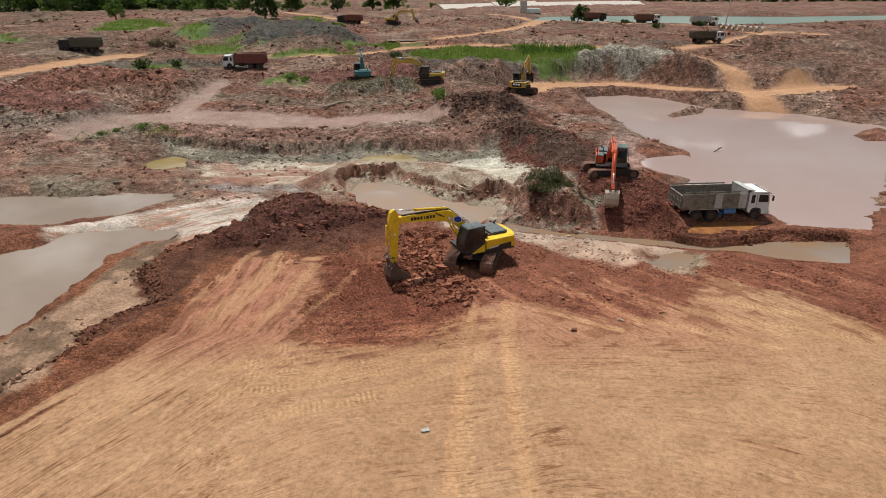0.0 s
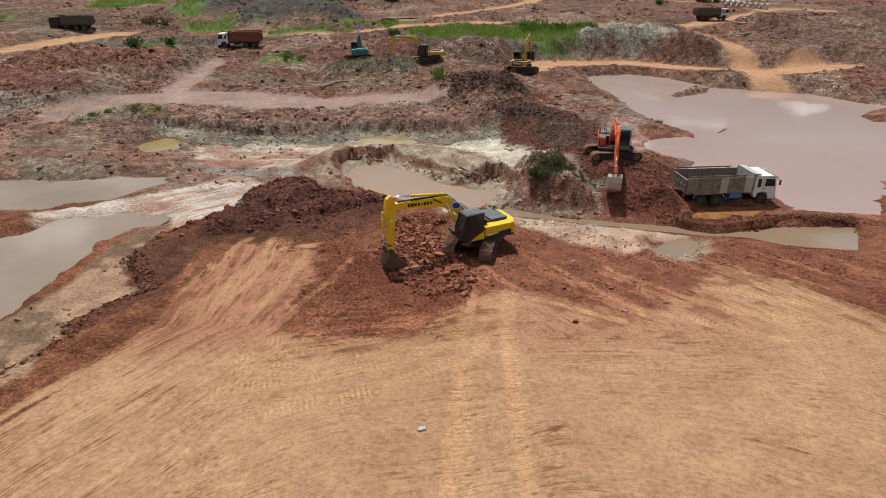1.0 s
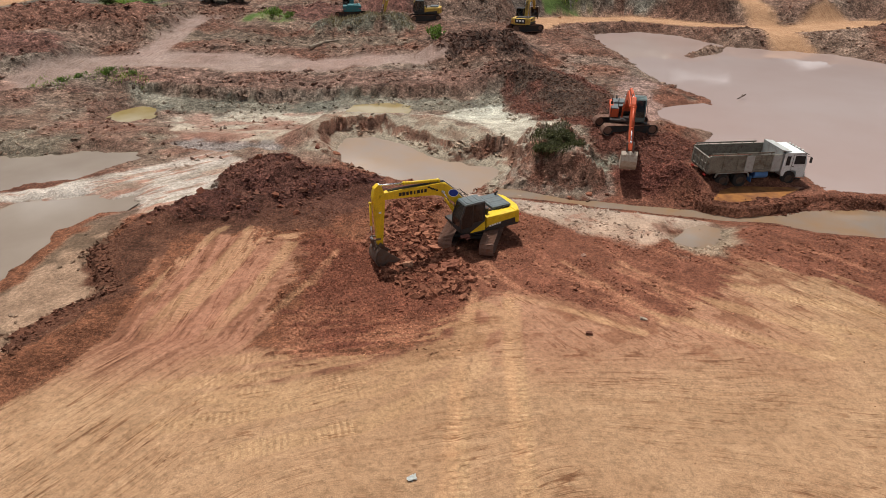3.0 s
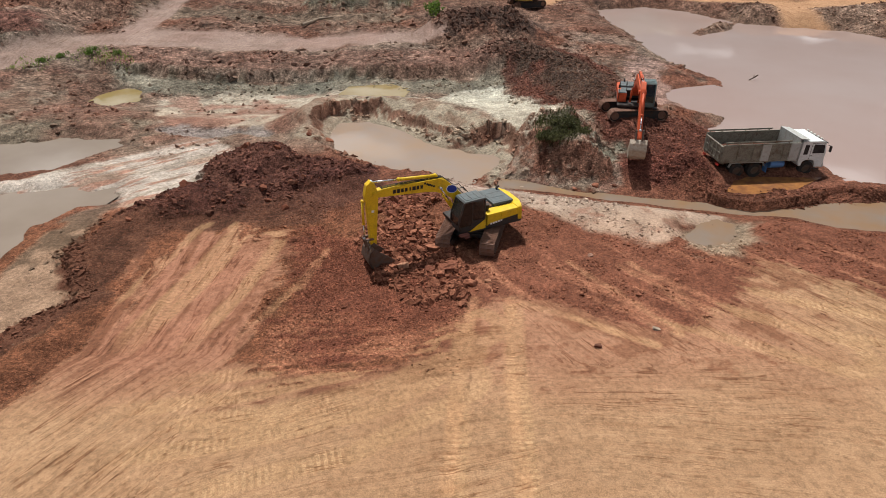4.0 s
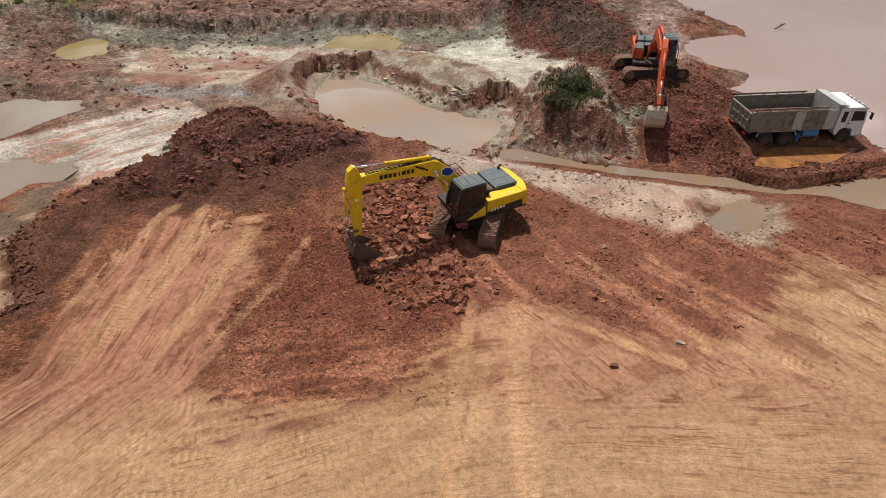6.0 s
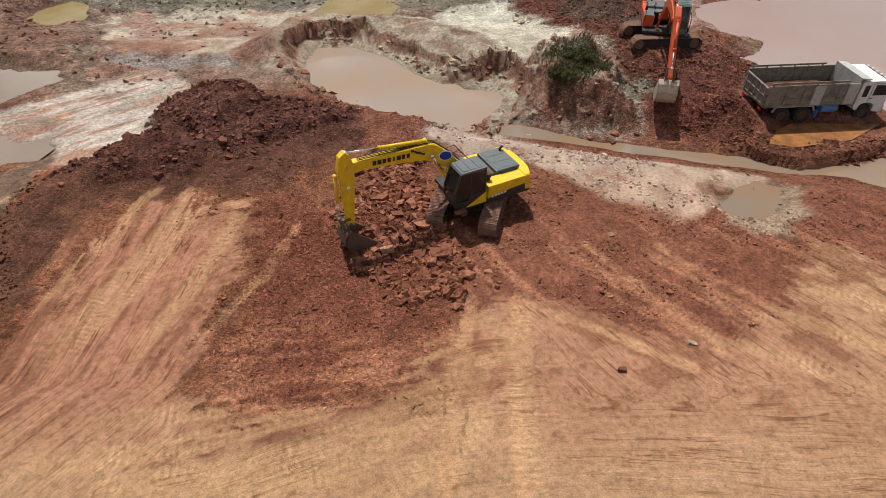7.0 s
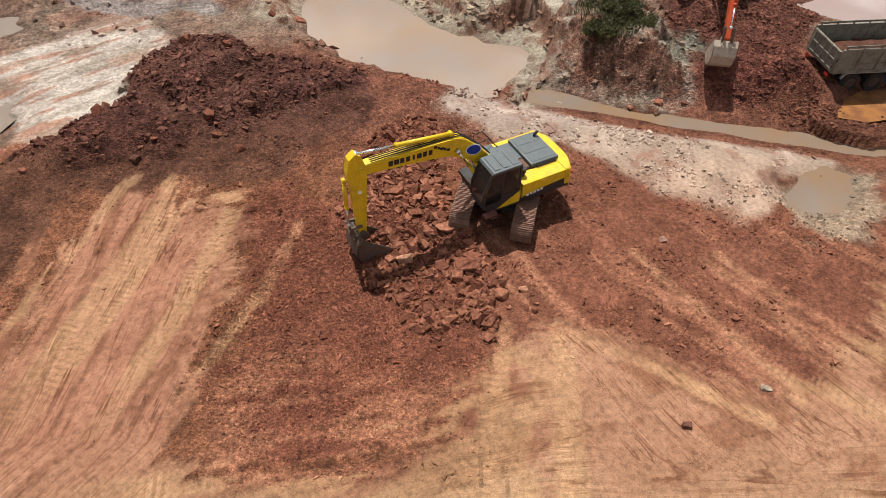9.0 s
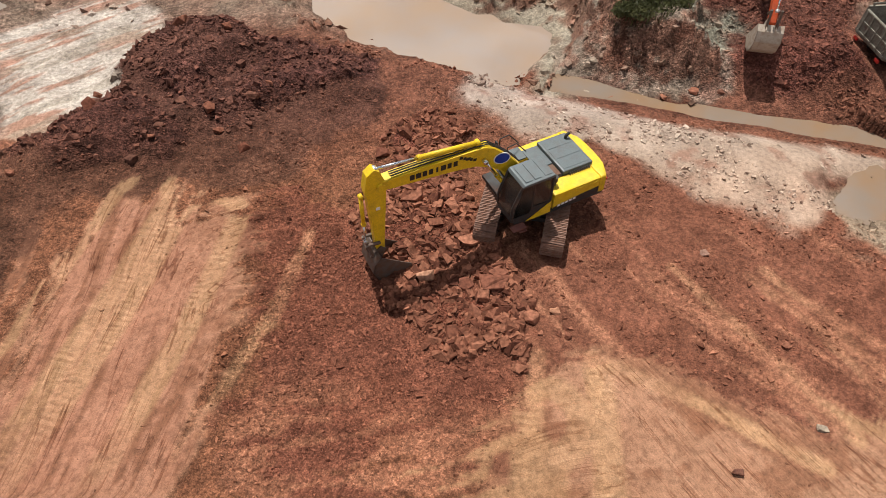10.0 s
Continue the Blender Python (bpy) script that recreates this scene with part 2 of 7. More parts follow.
def water(name, deep, silt, rough=0.06, scale=0.08, spec=0.5, ior=1.42):
    mat = bpy.data.materials.new(name)
    nt, b = nodes_of(mat)
    n = noise_node(nt, scale, 4.0, 0.55)
    c = ramp_node(nt, n.outputs["Fac"], [(0.35, deep), (0.65, silt)])
    nt.links.new(c.outputs[0], b.inputs["Base Color"])
    b.inputs["Roughness"].default_value, b.inputs["IOR"].default_value = rough, ior
    b.inputs["Specular IOR Level"].default_value = spec
    rip = noise_node(nt, 1.2, 3.0, 0.6)
    bump_node(nt, b, rip.outputs["Fac"], 0.015, 0.02)
    return mat


def leafy(name, dark, light, rough=0.6):
    mat = bpy.data.materials.new(name)
    nt, b = nodes_of(mat)
    geo = nt.nodes.new("ShaderNodeNewGeometry")
    k = ramp_node(nt, geo.outputs["Random Per Island"], [(0.0, dark), (1.0, light)])
    n = noise_node(nt, 0.35, 3.0)
    v = ramp_node(nt, n.outputs["Fac"], [(0.3, (0.7, 0.72, 0.6)), (0.7, (1.25, 1.2, 1.1))])
    c = mix_node(nt, 1.0, k.outputs[0], v.outputs[0], "MULTIPLY")
    nt.links.new(c.outputs[0], b.inputs["Base Color"])
    b.inputs["Roughness"].default_value, b.inputs["Specular IOR Level"].default_value = rough, 0.25
    tl = nt.nodes.new("ShaderNodeBsdfTranslucent")
    nt.links.new(c.outputs[0], tl.inputs[0])
    ms = nt.nodes.new("ShaderNodeMixShader")
    ms.inputs[0].default_value = 0.45
    nt.links.new(b.outputs[0], ms.inputs[1])
    nt.links.new(tl.outputs[0], ms.inputs[2])
    nt.links.new(ms.outputs[0], nt.nodes["Material Output"].inputs[0])
    return mat


def cab_glass(name):
    mat = bpy.data.materials.new(name)
    nt, b = nodes_of(mat)
    b.inputs["Base Color"].default_value = (0.055, 0.065, 0.068, 1)
    b.inputs["Transmission Weight"].default_value = 0.80
    b.inputs["Roughness"].default_value = 0.04
    n = noise_node(nt, 4.0, 3.0)
    r = ramp_node(nt, n.outputs["Fac"], [(0.4, (0.03,) * 3), (0.7, (0.22,) * 3)])
    nt.links.new(r.outputs[0], b.inputs["Roughness"])
    return mat


EARTH = soil_ground()
M_YELLOW = worn("yellow_paint", (0.74, 0.50, 0.012), rough=0.32, amount=0.28)
M_OLDYEL = worn("dull_yellow_paint", (0.55, 0.36, 0.06), rough=0.5, amount=0.55)
M_ORANGE = worn("orange_paint", (0.56, 0.085, 0.022), rough=0.4, amount=0.35)
M_TEAL = worn("teal_paint", (0.02, 0.15, 0.17), rough=0.45, amount=0.4)
M_GREYTEAL = worn("grey_teal_paint", (0.10, 0.15, 0.15), rough=0.4, amount=0.3)
M_CHAR = worn("charcoal_paint", (0.095, 0.118, 0.125), rough=0.42, amount=0.15)
M_DARK = worn("dark_steel", (0.022, 0.022, 0.023), rough=0.6, amount=0.35)
M_PALEBUCKET = worn("scoured_bucket_steel", (0.42, 0.35, 0.28), rough=0.5, metal=0.1, amount=0.5, scale=4)
M_STEEL = worn("dusty_track_steel", (0.22, 0.12, 0.085), rough=0.65, metal=0.1, amount=0.75, scale=6)
M_CHROME = worn("chrome_rod", (0.75, 0.77, 0.8), rough=0.15, metal=1.0, amount=0.05)
M_BUCKET = worn("worn_bucket_steel", (0.14, 0.105, 0.085), rough=0.55, metal=0.4, amount=0.8, scale=4)
M_RUBBER = worn("tyre_rubber", (0.022, 0.021, 0.02), rough=0.85, amount=0.5)
M_RIM = worn("rusty_rim", (0.10, 0.075, 0.06), rough=0.6, metal=0.4, amount=0.6)
M_GLASS = cab_glass("tinted_glass")
M_WHITE = worn("white_paint", (0.72, 0.76, 0.76), rough=0.35, amount=0.25)
M_BEDGREY = worn("weathered_grey_steel", (0.215, 0.205, 0.165), dirt=(0.10, 0.058, 0.038), rough=0.65, amount=0.85, scale=2.5, fleck=0.35)
M_BEDLIGHT = worn("pale_grey_steel", (0.42, 0.44, 0.42), rough=0.6, amount=0.4)
M_BEDGREEN = worn("dark_green_steel", (0.07, 0.075, 0.055), rough=0.7, amount=0.5)
M_BEDRED = worn("rust_red_steel", (0.19, 0.065, 0.05), rough=0.7, amount=0.4)
M_BEDBROWN = worn("brown_steel", (0.13, 0.07, 0.045), rough=0.7, amount=0.5)
M_BLUE = worn("plain_blue", (0.08, 0.22, 0.5), rough=0.5, amount=0.2)
M_LAMP = worn("lamp_lens", (0.6, 0.6, 0.55), rough=0.2, amount=0.1)
M_REDLENS = worn("red_lens", (0.45, 0.02, 0.015), rough=0.3, amount=0.1)
M_BLACKMARK = worn("black_lettering", (0.012, 0.012, 0.014), rough=0.5, amount=0.05)
M_BLUEMARK = worn("blue_badge", (0.01, 0.035, 0.30), rough=0.4, amount=0.03)
M_WHITEMARK = worn("white_lettering", (0.8, 0.8, 0.8), rough=0.5, amount=0.05)
M_SEAT = worn("black_seat_cloth", (0.02, 0.02, 0.022), rough=0.9, amount=0.2)
M_CONC = worn("pale_concrete", (0.52, 0.49, 0.44), dirt=(0.25, 0.15, 0.1), rough=0.85, amount=0.4, scale=1.0)
M_WOOD = worn("grey_timber", (0.30, 0.24, 0.18), rough=0.9, amount=0.3)
M_BARK = worn("bark", (0.11, 0.08, 0.06), rough=0.95, amount=0.3)
S_RED = clod_soil("loose_red_clods", (0.13, 0.046, 0.029), (0.32, 0.135, 0.085), 0.25)
S_DARK = clod_soil("loose_dark_clods", (0.07, 0.032, 0.023), (0.19, 0.085, 0.058), 0.35)
S_GREY = clod_soil("loose_grey_clods", (0.12, 0.085, 0.062), (0.36, 0.29, 0.22), 0.4)
S_PALE = clod_soil("loose_pale_clods", (0.27, 0.15, 0.11), (0.55, 0.46, 0.38), 0.4)
S_ROCK = clod_soil("loose_rock", (0.10, 0.036, 0.023), (0.32, 0.14, 0.085), 0.8)
M_CLOD = clod_soil("red_clods", (0.13, 0.046, 0.029), (0.32, 0.135, 0.085))
M_CLOD_GREY = clod_soil("grey_clods", (0.12, 0.085, 0.062), (0.36, 0.29, 0.22))
M_CLOD_DARK = clod_soil("dark_clods", (0.07, 0.032, 0.023), (0.19, 0.085, 0.058))
M_CLOD_PALE = clod_soil("pale_clods", (0.27, 0.15, 0.11), (0.55, 0.46, 0.38))
M_ROCK = clod_soil("red_boulder", (0.15, 0.056, 0.036), (0.36, 0.155, 0.095))
M_ROCK_PALE = clod_soil("pale_boulder", (0.36, 0.17, 0.10), (0.42, 0.22, 0.14))
M_LEAF = leafy("leaf_green", (0.022, 0.045, 0.012), (0.075, 0.12, 0.03))
M_LEAF_LIGHT = leafy("light_leaf_green", (0.07, 0.13, 0.025), (0.16, 0.26, 0.055))
M_GRASS = leafy("grass_green", (0.12, 0.20, 0.035), (0.27, 0.36, 0.09))
M_SCRUB = leafy("dull_scrub", (0.04, 0.045, 0.022), (0.14, 0.145, 0.07))
M_DRY = leafy("dry_stems", (0.12, 0.10, 0.06), (0.30, 0.25, 0.16))
W_PINK = water("pink_silty_water", (0.36, 0.265, 0.235), (0.39, 0.31, 0.285), 0.02, 0.05, ior=1.55)
W_PIT = water("lilac_silty_water", (0.30, 0.245, 0.21), (0.33, 0.235, 0.165), 0.06, 0.22)
W_GREY = water("grey_silty_water", (0.235, 0.185, 0.145), (0.285, 0.235, 0.19), 0.08, 0.12)
W_MID = water("brown_silty_water", (0.255, 0.155, 0.085), (0.215, 0.172, 0.138), 0.07, 0.30)
W_OCHRE = water("ochre_water", (0.26, 0.19, 0.075), (0.30, 0.235, 0.12), 0.08, 0.4)
W_RUST = water("rust_orange_water", (0.20, 0.088, 0.042), (0.34, 0.155, 0.055), 0.12, 1.5)
W_LAKE = water("lake_water", (0.15, 0.21, 0.18), (0.18, 0.24, 0.20), 0.30, 0.03, 0.12)


# ---- mesh helpers ----
def part(name, bm, material, parent=None, label="", m=None, smooth=False):
    me = bpy.data.meshes.new(name)
    bmesh.ops.recalc_face_normals(bm, faces=bm.faces)
    bm.to_mesh(me)
    bm.free()
    me.materials.append(material)
    if smooth:
        for p in me.polygons:
            p.use_smooth = True
    ob = new(name, me)
    if parent:
        ob.parent = parent
    if m is not None:
        ob.matrix_basis = m
    return tagged(ob, label)


def shared(name, me, parent, m):
    ob = new(name, me)
    ob.parent = parent
    ob.matrix_basis = m
    return ob


def box(bm, c, s, bev=0.0, rot=None):
    r = bmesh.ops.create_cube(bm, size=1.0)
    vs = r["verts"]
    m = Matrix.Translation(c) @ (rot or Matrix.Identity(4)) @ Matrix.Diagonal((*s, 1))
    bmesh.ops.transform(bm, matrix=m, verts=vs)
    if bev:
        es = list({e for v in vs for e in v.link_edges})
        bmesh.ops.bevel(bm, geom=es, offset=bev, segments=2, affect="EDGES", profile=0.6)
    return bm


def prism(bm, pts, y0, y1, bev=0.0, taper=None):
    """A plate with the outline pts in x and z, from y0 to y1."""
    a = [bm.verts.new((x, y0, z)) for x, z in pts]
    b = [bm.verts.new((x, y1, z)) for x, z in pts]
    fs = [bm.faces.new(a), bm.faces.new(b[::-1])]
    n = len(pts)
    for i in range(n):
        fs.append(bm.faces.new((a[i], b[i], b[(i + 1) % n], a[(i + 1) % n])))
    if bev:
        es = list({e for f in fs for e in f.edges})
        bmesh.ops.bevel(bm, geom=es, offset=bev, segments=2, affect="EDGES", profile=0.6)
    return bm


def rod(bm, p, q, r, seg=12, r2=None):
    p, q = Vector(p), Vector(q)
    d = q - p
    m = Matrix.Translation((p + q) / 2) @ d.to_track_quat("Z", "Y").to_matrix().to_4x4()
    bmesh.ops.create_cone(bm, cap_ends=True, segments=seg, radius1=r, radius2=r if r2 is None else r2, depth=d.length, matrix=m)
    return bm


def tube(bm, pts, r, seg=6):
    for p, q in zip(pts, pts[1:]):
        rod(bm, p, q, r, seg)
    return bm


def B():
    return bmesh.new()


def thing(name, m, label, category, group="", kind=""):
    ob = new(name)
    ob.empty_display_size = 0.3
    ob.matrix_basis = m
    return tagged(ob, label, category, group, kind)


# ---- terrain ----
def value_noise(x, y, seed):
    xi, yi = np.floor(x).astype(np.int64), np.floor(y).astype(np.int64)
    fx, fy = x - xi, y - yi
    fx, fy = fx * fx * fx * (fx * (fx * 6 - 15) + 10), fy * fy * fy * (fy * (fy * 6 - 15) + 10)

    def h(i, j):
        n = (i * 374761393 + j * 668265263 + seed * 974634777) & 0xFFFFFFFF
        n = ((n ^ (n >> 13)) * 1274126177) & 0xFFFFFFFF
        n = ((n ^ (n >> 16)) * 2246822519) & 0xFFFFFFFF
        return ((n ^ (n >> 15)) & 0xFFFF) / 65535.0

    a = h(xi, yi) * (1 - fx) + h(xi + 1, yi) * fx
    b = h(xi, yi + 1) * (1 - fx) + h(xi + 1, yi + 1) * fx
    return (a * (1 - fy) + b * fy) * 2 - 1


def fbm(x, y, size, octaves=4, seed=0, gain=0.5):
    out, amp, tot = 0.0, 1.0, 0.0
    for o in range(octaves):
        k = 2.0 ** o / size
        out = out + amp * value_noise(x * k + 17.3 * o, y * k - 9.1 * o, seed + o)
        tot += amp
        amp *= gain
    return out / tot


def inside(poly, x, y):
    """Signed distance to a closed outline, in metres, positive inside."""
    p = np.array(poly, float)
    lo, hi = p.min(0) - 15, p.max(0) + 15
    near = (x > lo[0]) & (x < hi[0]) & (y > lo[1]) & (y < hi[1])
    out = np.full(x.shape, -15.0)
    px, py = x[near], y[near]
    if not len(px):
        return out
    d2, odd = np.full(px.shape, 1e9), np.zeros(px.shape, bool)
    for (ax, ay), (bx, by) in zip(p, np.roll(p, -1, 0)):
        ex, ey = bx - ax, by - ay
        t = np.clip(((px - ax) * ex + (py - ay) * ey) / (ex * ex + ey * ey + 1e-9), 0, 1)
        d2 = np.minimum(d2, (px - ax - t * ex) ** 2 + (py - ay - t * ey) ** 2)
        cross = (ay > py) != (by > py)
        odd ^= cross & (px < ex * (py - ay) / (ey if abs(ey) > 1e-9 else 1e-9) + ax)
    out[near] = np.clip(np.where(odd, 1, -1) * np.sqrt(d2), -15, 1e9)
    return out


def along(line, x, y):
    """Distance to an open line, in metres, capped at 25."""
    p = np.array(line, float)
    lo, hi = p.min(0) - 25, p.max(0) + 25
    near = (x > lo[0]) & (x < hi[0]) & (y > lo[1]) & (y < hi[1])
    out = np.full(x.shape, 25.0)
    px, py = x[near], y[near]
    d2 = np.full(px.shape, 625.0)
    for (ax, ay), (bx, by) in zip(p, p[1:]):
        ex, ey = bx - ax, by - ay
        t = np.clip(((px - ax) * ex + (py - ay) * ey) / (ex * ex + ey * ey + 1e-9), 0, 1)
        d2 = np.minimum(d2, (px - ax - t * ex) ** 2 + (py - ay - t * ey) ** 2)
    out[near] = np.sqrt(d2)
    return out


def travel(line, x, y):
    """Distance to an open line and the metres run along it."""
    p = np.array(line, float)
    best, run, done = np.full(x.shape, 25.0), np.zeros(x.shape), 0.0
    near = (x > p[:, 0].min() - 3) & (x < p[:, 0].max() + 3) & (y > p[:, 1].min() - 3) & (y < p[:, 1].max() + 3)
    px, py = x[near], y[near]
    b, r = np.full(px.shape, 25.0), np.zeros(px.shape)
    for (ax, ay), (bx, by) in zip(p, p[1:]):
        ex, ey = bx - ax, by - ay
        ll = math.hypot(ex, ey)
        t = np.clip(((px - ax) * ex + (py - ay) * ey) / (ll * ll), 0, 1)
        d = np.hypot(px - ax - t * ex, py - ay - t * ey)
        r = np.where(d < b, done + t * ll, r)
        b = np.minimum(b, d)
        done += ll
    best[near], run[near] = b, r
    return best, run


def step(a, b, v):
    t = np.clip((v - a) / (b - a), 0, 1)
    return t * t * (3 - 2 * t)


POND_PINK = [(22.4, 75.1), (31.5, 77.1), (37.3, 72.7), (41.4, 63.2), (48.2, 60.2), (53.4, 58.3), (57.1, 53.0), (61.8, 47.8), (42.0, 22.1), (32.2, 9.4), (28.4, 10.1), (25.7, 10.5), (26.0, 12.1), (25.5, 15.5), (20.3, 20.2), (21.6, 21.8), (23.6, 23.3), (21.6, 24.5), (19.4, 27.4), (20.9, 31.7), (23.7, 33.2), (27.4, 34.3), (24.8, 41.8), (24.1, 46.9), (23.1, 60.1)]
CHANNEL = [(0.3, 11.0), (1.0, 11.4), (2.9, 11.7), (4.7, 11.2), (7.0, 10.1), (8.1, 9.6), (12.4, 8.6), (16.4, 7.6), (20.9, 6.8), (23.8, 7.4), (29.9, 8.0), (27.5, 3.3), (22.8, 4.3), (20.6, 5.4), (17.1, 5.9), (13.3, 6.9), (9.2, 8.0), (6.5, 8.8), (3.9, 9.6), (1.5, 10.3)]
PINK_ISLET = [(32.2, 57.4), (37.6, 62.7), (41.6, 64.7), (38.3, 59.7), (32.3, 55.1)]
PINK_ISLET2 = [(52.3, 43.5), (57.1, 47.8), (59.3, 46.4), (55.2, 40.2), (51.6, 40.2)]
POND_A = [(-47.1, 12.4), (-43.0, 17.0), (-38.0, 17.5), (-36.5, 16.7), (-31.4, 18.1), (-27.6, 17.9), (-26.7, 16.2), (-28.3, 13.6), (-30.3, 10.7), (-33.2, 9.4), (-38.0, 9.7), (-42.9, 7.2)]
POND_B = [(-37.0, -2.4), (-34.1, 3.9), (-32.3, 4.9), (-31.0, 7.8), (-26.2, 9.1), (-23.6, 9.4), (-22.6, 7.2), (-24.9, 6.3), (-25.7, 2.7), (-25.8, -0.8), (-25.9, -4.7), (-26.1, -7.9), (-28.9, -12.0)]
POND_MID = [(-10.9, 20.2), (-10.2, 22.8), (-7.8, 23.5), (-5.3, 21.5), (-2.8, 18.3), (-0.6, 17.1), (2.0, 16.6), (2.7, 14.9), (1.3, 12.0), (-1.1, 11.5), (-3.9, 12.5), (-7.3, 14.5), (-9.8, 17.2)]
POND_YL = [(-35.7, 28.9), (-35.4, 31.5), (-33.5, 33.4), (-31.7, 32.4), (-31.1, 29.7), (-32.7, 28.0)]
POND_YC = [(-11.6, 30.8), (-10.6, 33.6), (-7.3, 34.5), (-5.1, 32.6), (-5.8, 30.4), (-9.0, 29.9)]
POND_ROUND = [(12.9, 3.0), (13.8, 4.0), (15.2, 4.4), (16.2, 3.9), (15.9, 2.8), (15.0, 1.9), (13.6, 1.6), (12.8, 2.1)]
PUDDLE = [(18.4, 9.9), (20.0, 10.5), (24.8, 10.3), (22.1, 8.6), (18.8, 7.8), (17.5, 8.2)]
ROCKS = [(-6.2, 1.4), (-5.0, 5.1), (-3.8, 7.9), (-2.1, 5.9), (-1.8, 2.2), (-1.1, -0.3), (0.4, -2.5), (-0.4, -5.2), (-2.0, -4.2), (-4.4, -2.8), (-5.7, -0.7)]
STREAM = [(-24.6, 19.9), (-22.8, 21.0), (-17.0, 20.4), (-14.8, 18.8), (-16.4, 18.1), (-22.9, 19.0)]
POND_FAR = [(-18.2, 121.8), (-14.4, 126.4), (-5.8, 125.2), (-4.3, 121.0), (-13.7, 117.6)]
SAND = [(-22.1, -18.6), (-19.4, -15.5), (-18.5, -13.2), (-17.0, -11.3), (-16.4, -8.7), (-16.0, -6.2), (-16.4, -1.8), (-15.8, 2.1), (-13.9, 2.6), (-10.4, 1.6), (-9.5, -1.1), (-9.7, -6.2), (-9.5, -9.3), (-8.2, -10.4), (-4.5, -10.2), (-1.3, -8.8), (-0.3, -4.8), (2.3, -4.2), (4.8, -6.2), (8.1, -7.1), (11.6, -6.1), (15.3, -1.7), (18.9, -3.0), (20.9, -5.5), (22.1, -8.0), (25.2, -12.7)]
HEAP = [(-21.8, 0.2), (-21.2, 4.4), (-19.2, 5.2), (-18.2, 7.2), (-17.2, 8.9), (-16.6, 12.6), (-15.8, 14.2), (-13.6, 13.7), (-9.9, 11.3), (-6.7, 10.0), (-5.7, 7.4), (-7.7, 6.6), (-8.6, 3.8), (-11.1, 3.1), (-15.6, 2.2), (-17.5, 0.7), (-17.4, -5.6), (-18.8, -7.2), (-19.9, -9.9), (-21.2, -7.9), (-18.9, -4.7), (-20.4, -1.4)]
HEAP_TOP = [(-20.4, 4.3), (-18.2, 3.3), (-16.0, 3.0), (-14.0, 4.1), (-12.0, 5.8), (-10.6, 8.2), (-6.8, 10.2), (-6.5, 10.9), (-8.8, 11.9), (-12.1, 13.0), (-16.1, 14.3), (-17.1, 12.0), (-17.4, 9.3), (-19.2, 6.1), (-21.0, 4.9)]
DIG = [(-9.4, -1.5), (-10.6, 1.2), (-8.4, 2.5), (-5.7, 1.2), (-0.8, -1.5), (0.2, -3.9), (-0.7, -7.9), (-1.4, -8.9), (-5.3, -10.2), (-8.1, -10.4), (-9.4, -9.5), (-9.5, -7.5), (-8.7, -4.7)]
PALE_STRIP = [(-0.9, 10.6), (0.8, 8.9), (6.0, 7.1), (8.6, 6.2), (12.4, 5.4), (14.8, 4.6), (12.7, 3.8), (11.4, 1.7), (10.6, 1.5), (8.4, 2.2), (5.5, 4.4), (3.3, 5.6), (0.6, 6.2), (-1.3, 8.4)]
PALE_LEFT = [(-34.1, 9.2), (-30.8, 10.0), (-27.8, 11.4), (-25.3, 14.3), (-21.0, 18.4), (-17.5, 15.9), (-16.6, 13.6), (-17.0, 9.4), (-19.4, 5.9), (-21.8, 6.0), (-22.7, 7.9), (-29.3, 7.5), (-32.1, 6.4)]
PALE_MID = [(-30.8, 31.1), (-21.6, 33.1), (-12.0, 32.4), (-10.7, 27.5), (-13.4, 25.1), (-15.5, 21.6), (-19.7, 20.1), (-24.7, 22.3), (-28.1, 26.0)]
PALE_RIGHT = [(-5.5, 25.9), (-2.5, 28.3), (0.7, 31.9), (4.6, 32.8), (6.5, 25.7), (8.5, 22.7), (6.6, 18.9), (5.0, 17.0), (2.5, 18.7), (-2.5, 24.3)]
GREY_BANK = [(-36.7, 37.1), (-27.6, 36.1), (-19.0, 36.2), (-12.2, 37.5), (-5.0, 36.6), (4.2, 35.7), (5.1, 31.8), (-11.4, 32.0), (-22.5, 32.5), (-30.8, 31.1)]
GREY_LEFT = [(-42.7, 21.7), (-38.4, 22.4), (-26.2, 21.6), (-23.8, 19.0), (-27.1, 16.5), (-33.2, 13.9), (-36.6, 12.9)]
GREY_POOL = [(-14.2, 22.2), (-13.7, 26.6), (-8.6, 27.1), (-2.5, 24.3), (3.0, 18.9), (5.4, 16.5), (3.1, 10.0), (1.6, 9.9), (2.6, 13.5), (-0.6, 15.3), (-5.1, 19.2), (-9.8, 20.9), (-10.9, 16.6), (-12.8, 17.6)]
GREY_MUD = [(-25.2, -6.2), (-24.3, -1.9), (-24.5, 4.6), (-22.1, 7.0), (-21.9, 3.6), (-21.5, -0.2), (-18.3, -4.9), (-19.0, -7.6), (-20.0, -8.7), (-21.2, -10.9), (-21.3, -13.2), (-23.0, -14.5), (-26.4, -11.5)]
GREY_ROUND = [(12.7, 3.4), (14.6, 4.2), (17.0, 3.8), (16.3, 1.1), (14.4, -0.9), (12.8, -0.3), (11.6, 0.3)]
GREY_BLOCK = [(3.3, 12.6), (6.1, 18.7), (10.3, 20.0), (10.3, 13.7), (10.9, 9.9), (6.7, 9.0), (3.3, 10.4)]
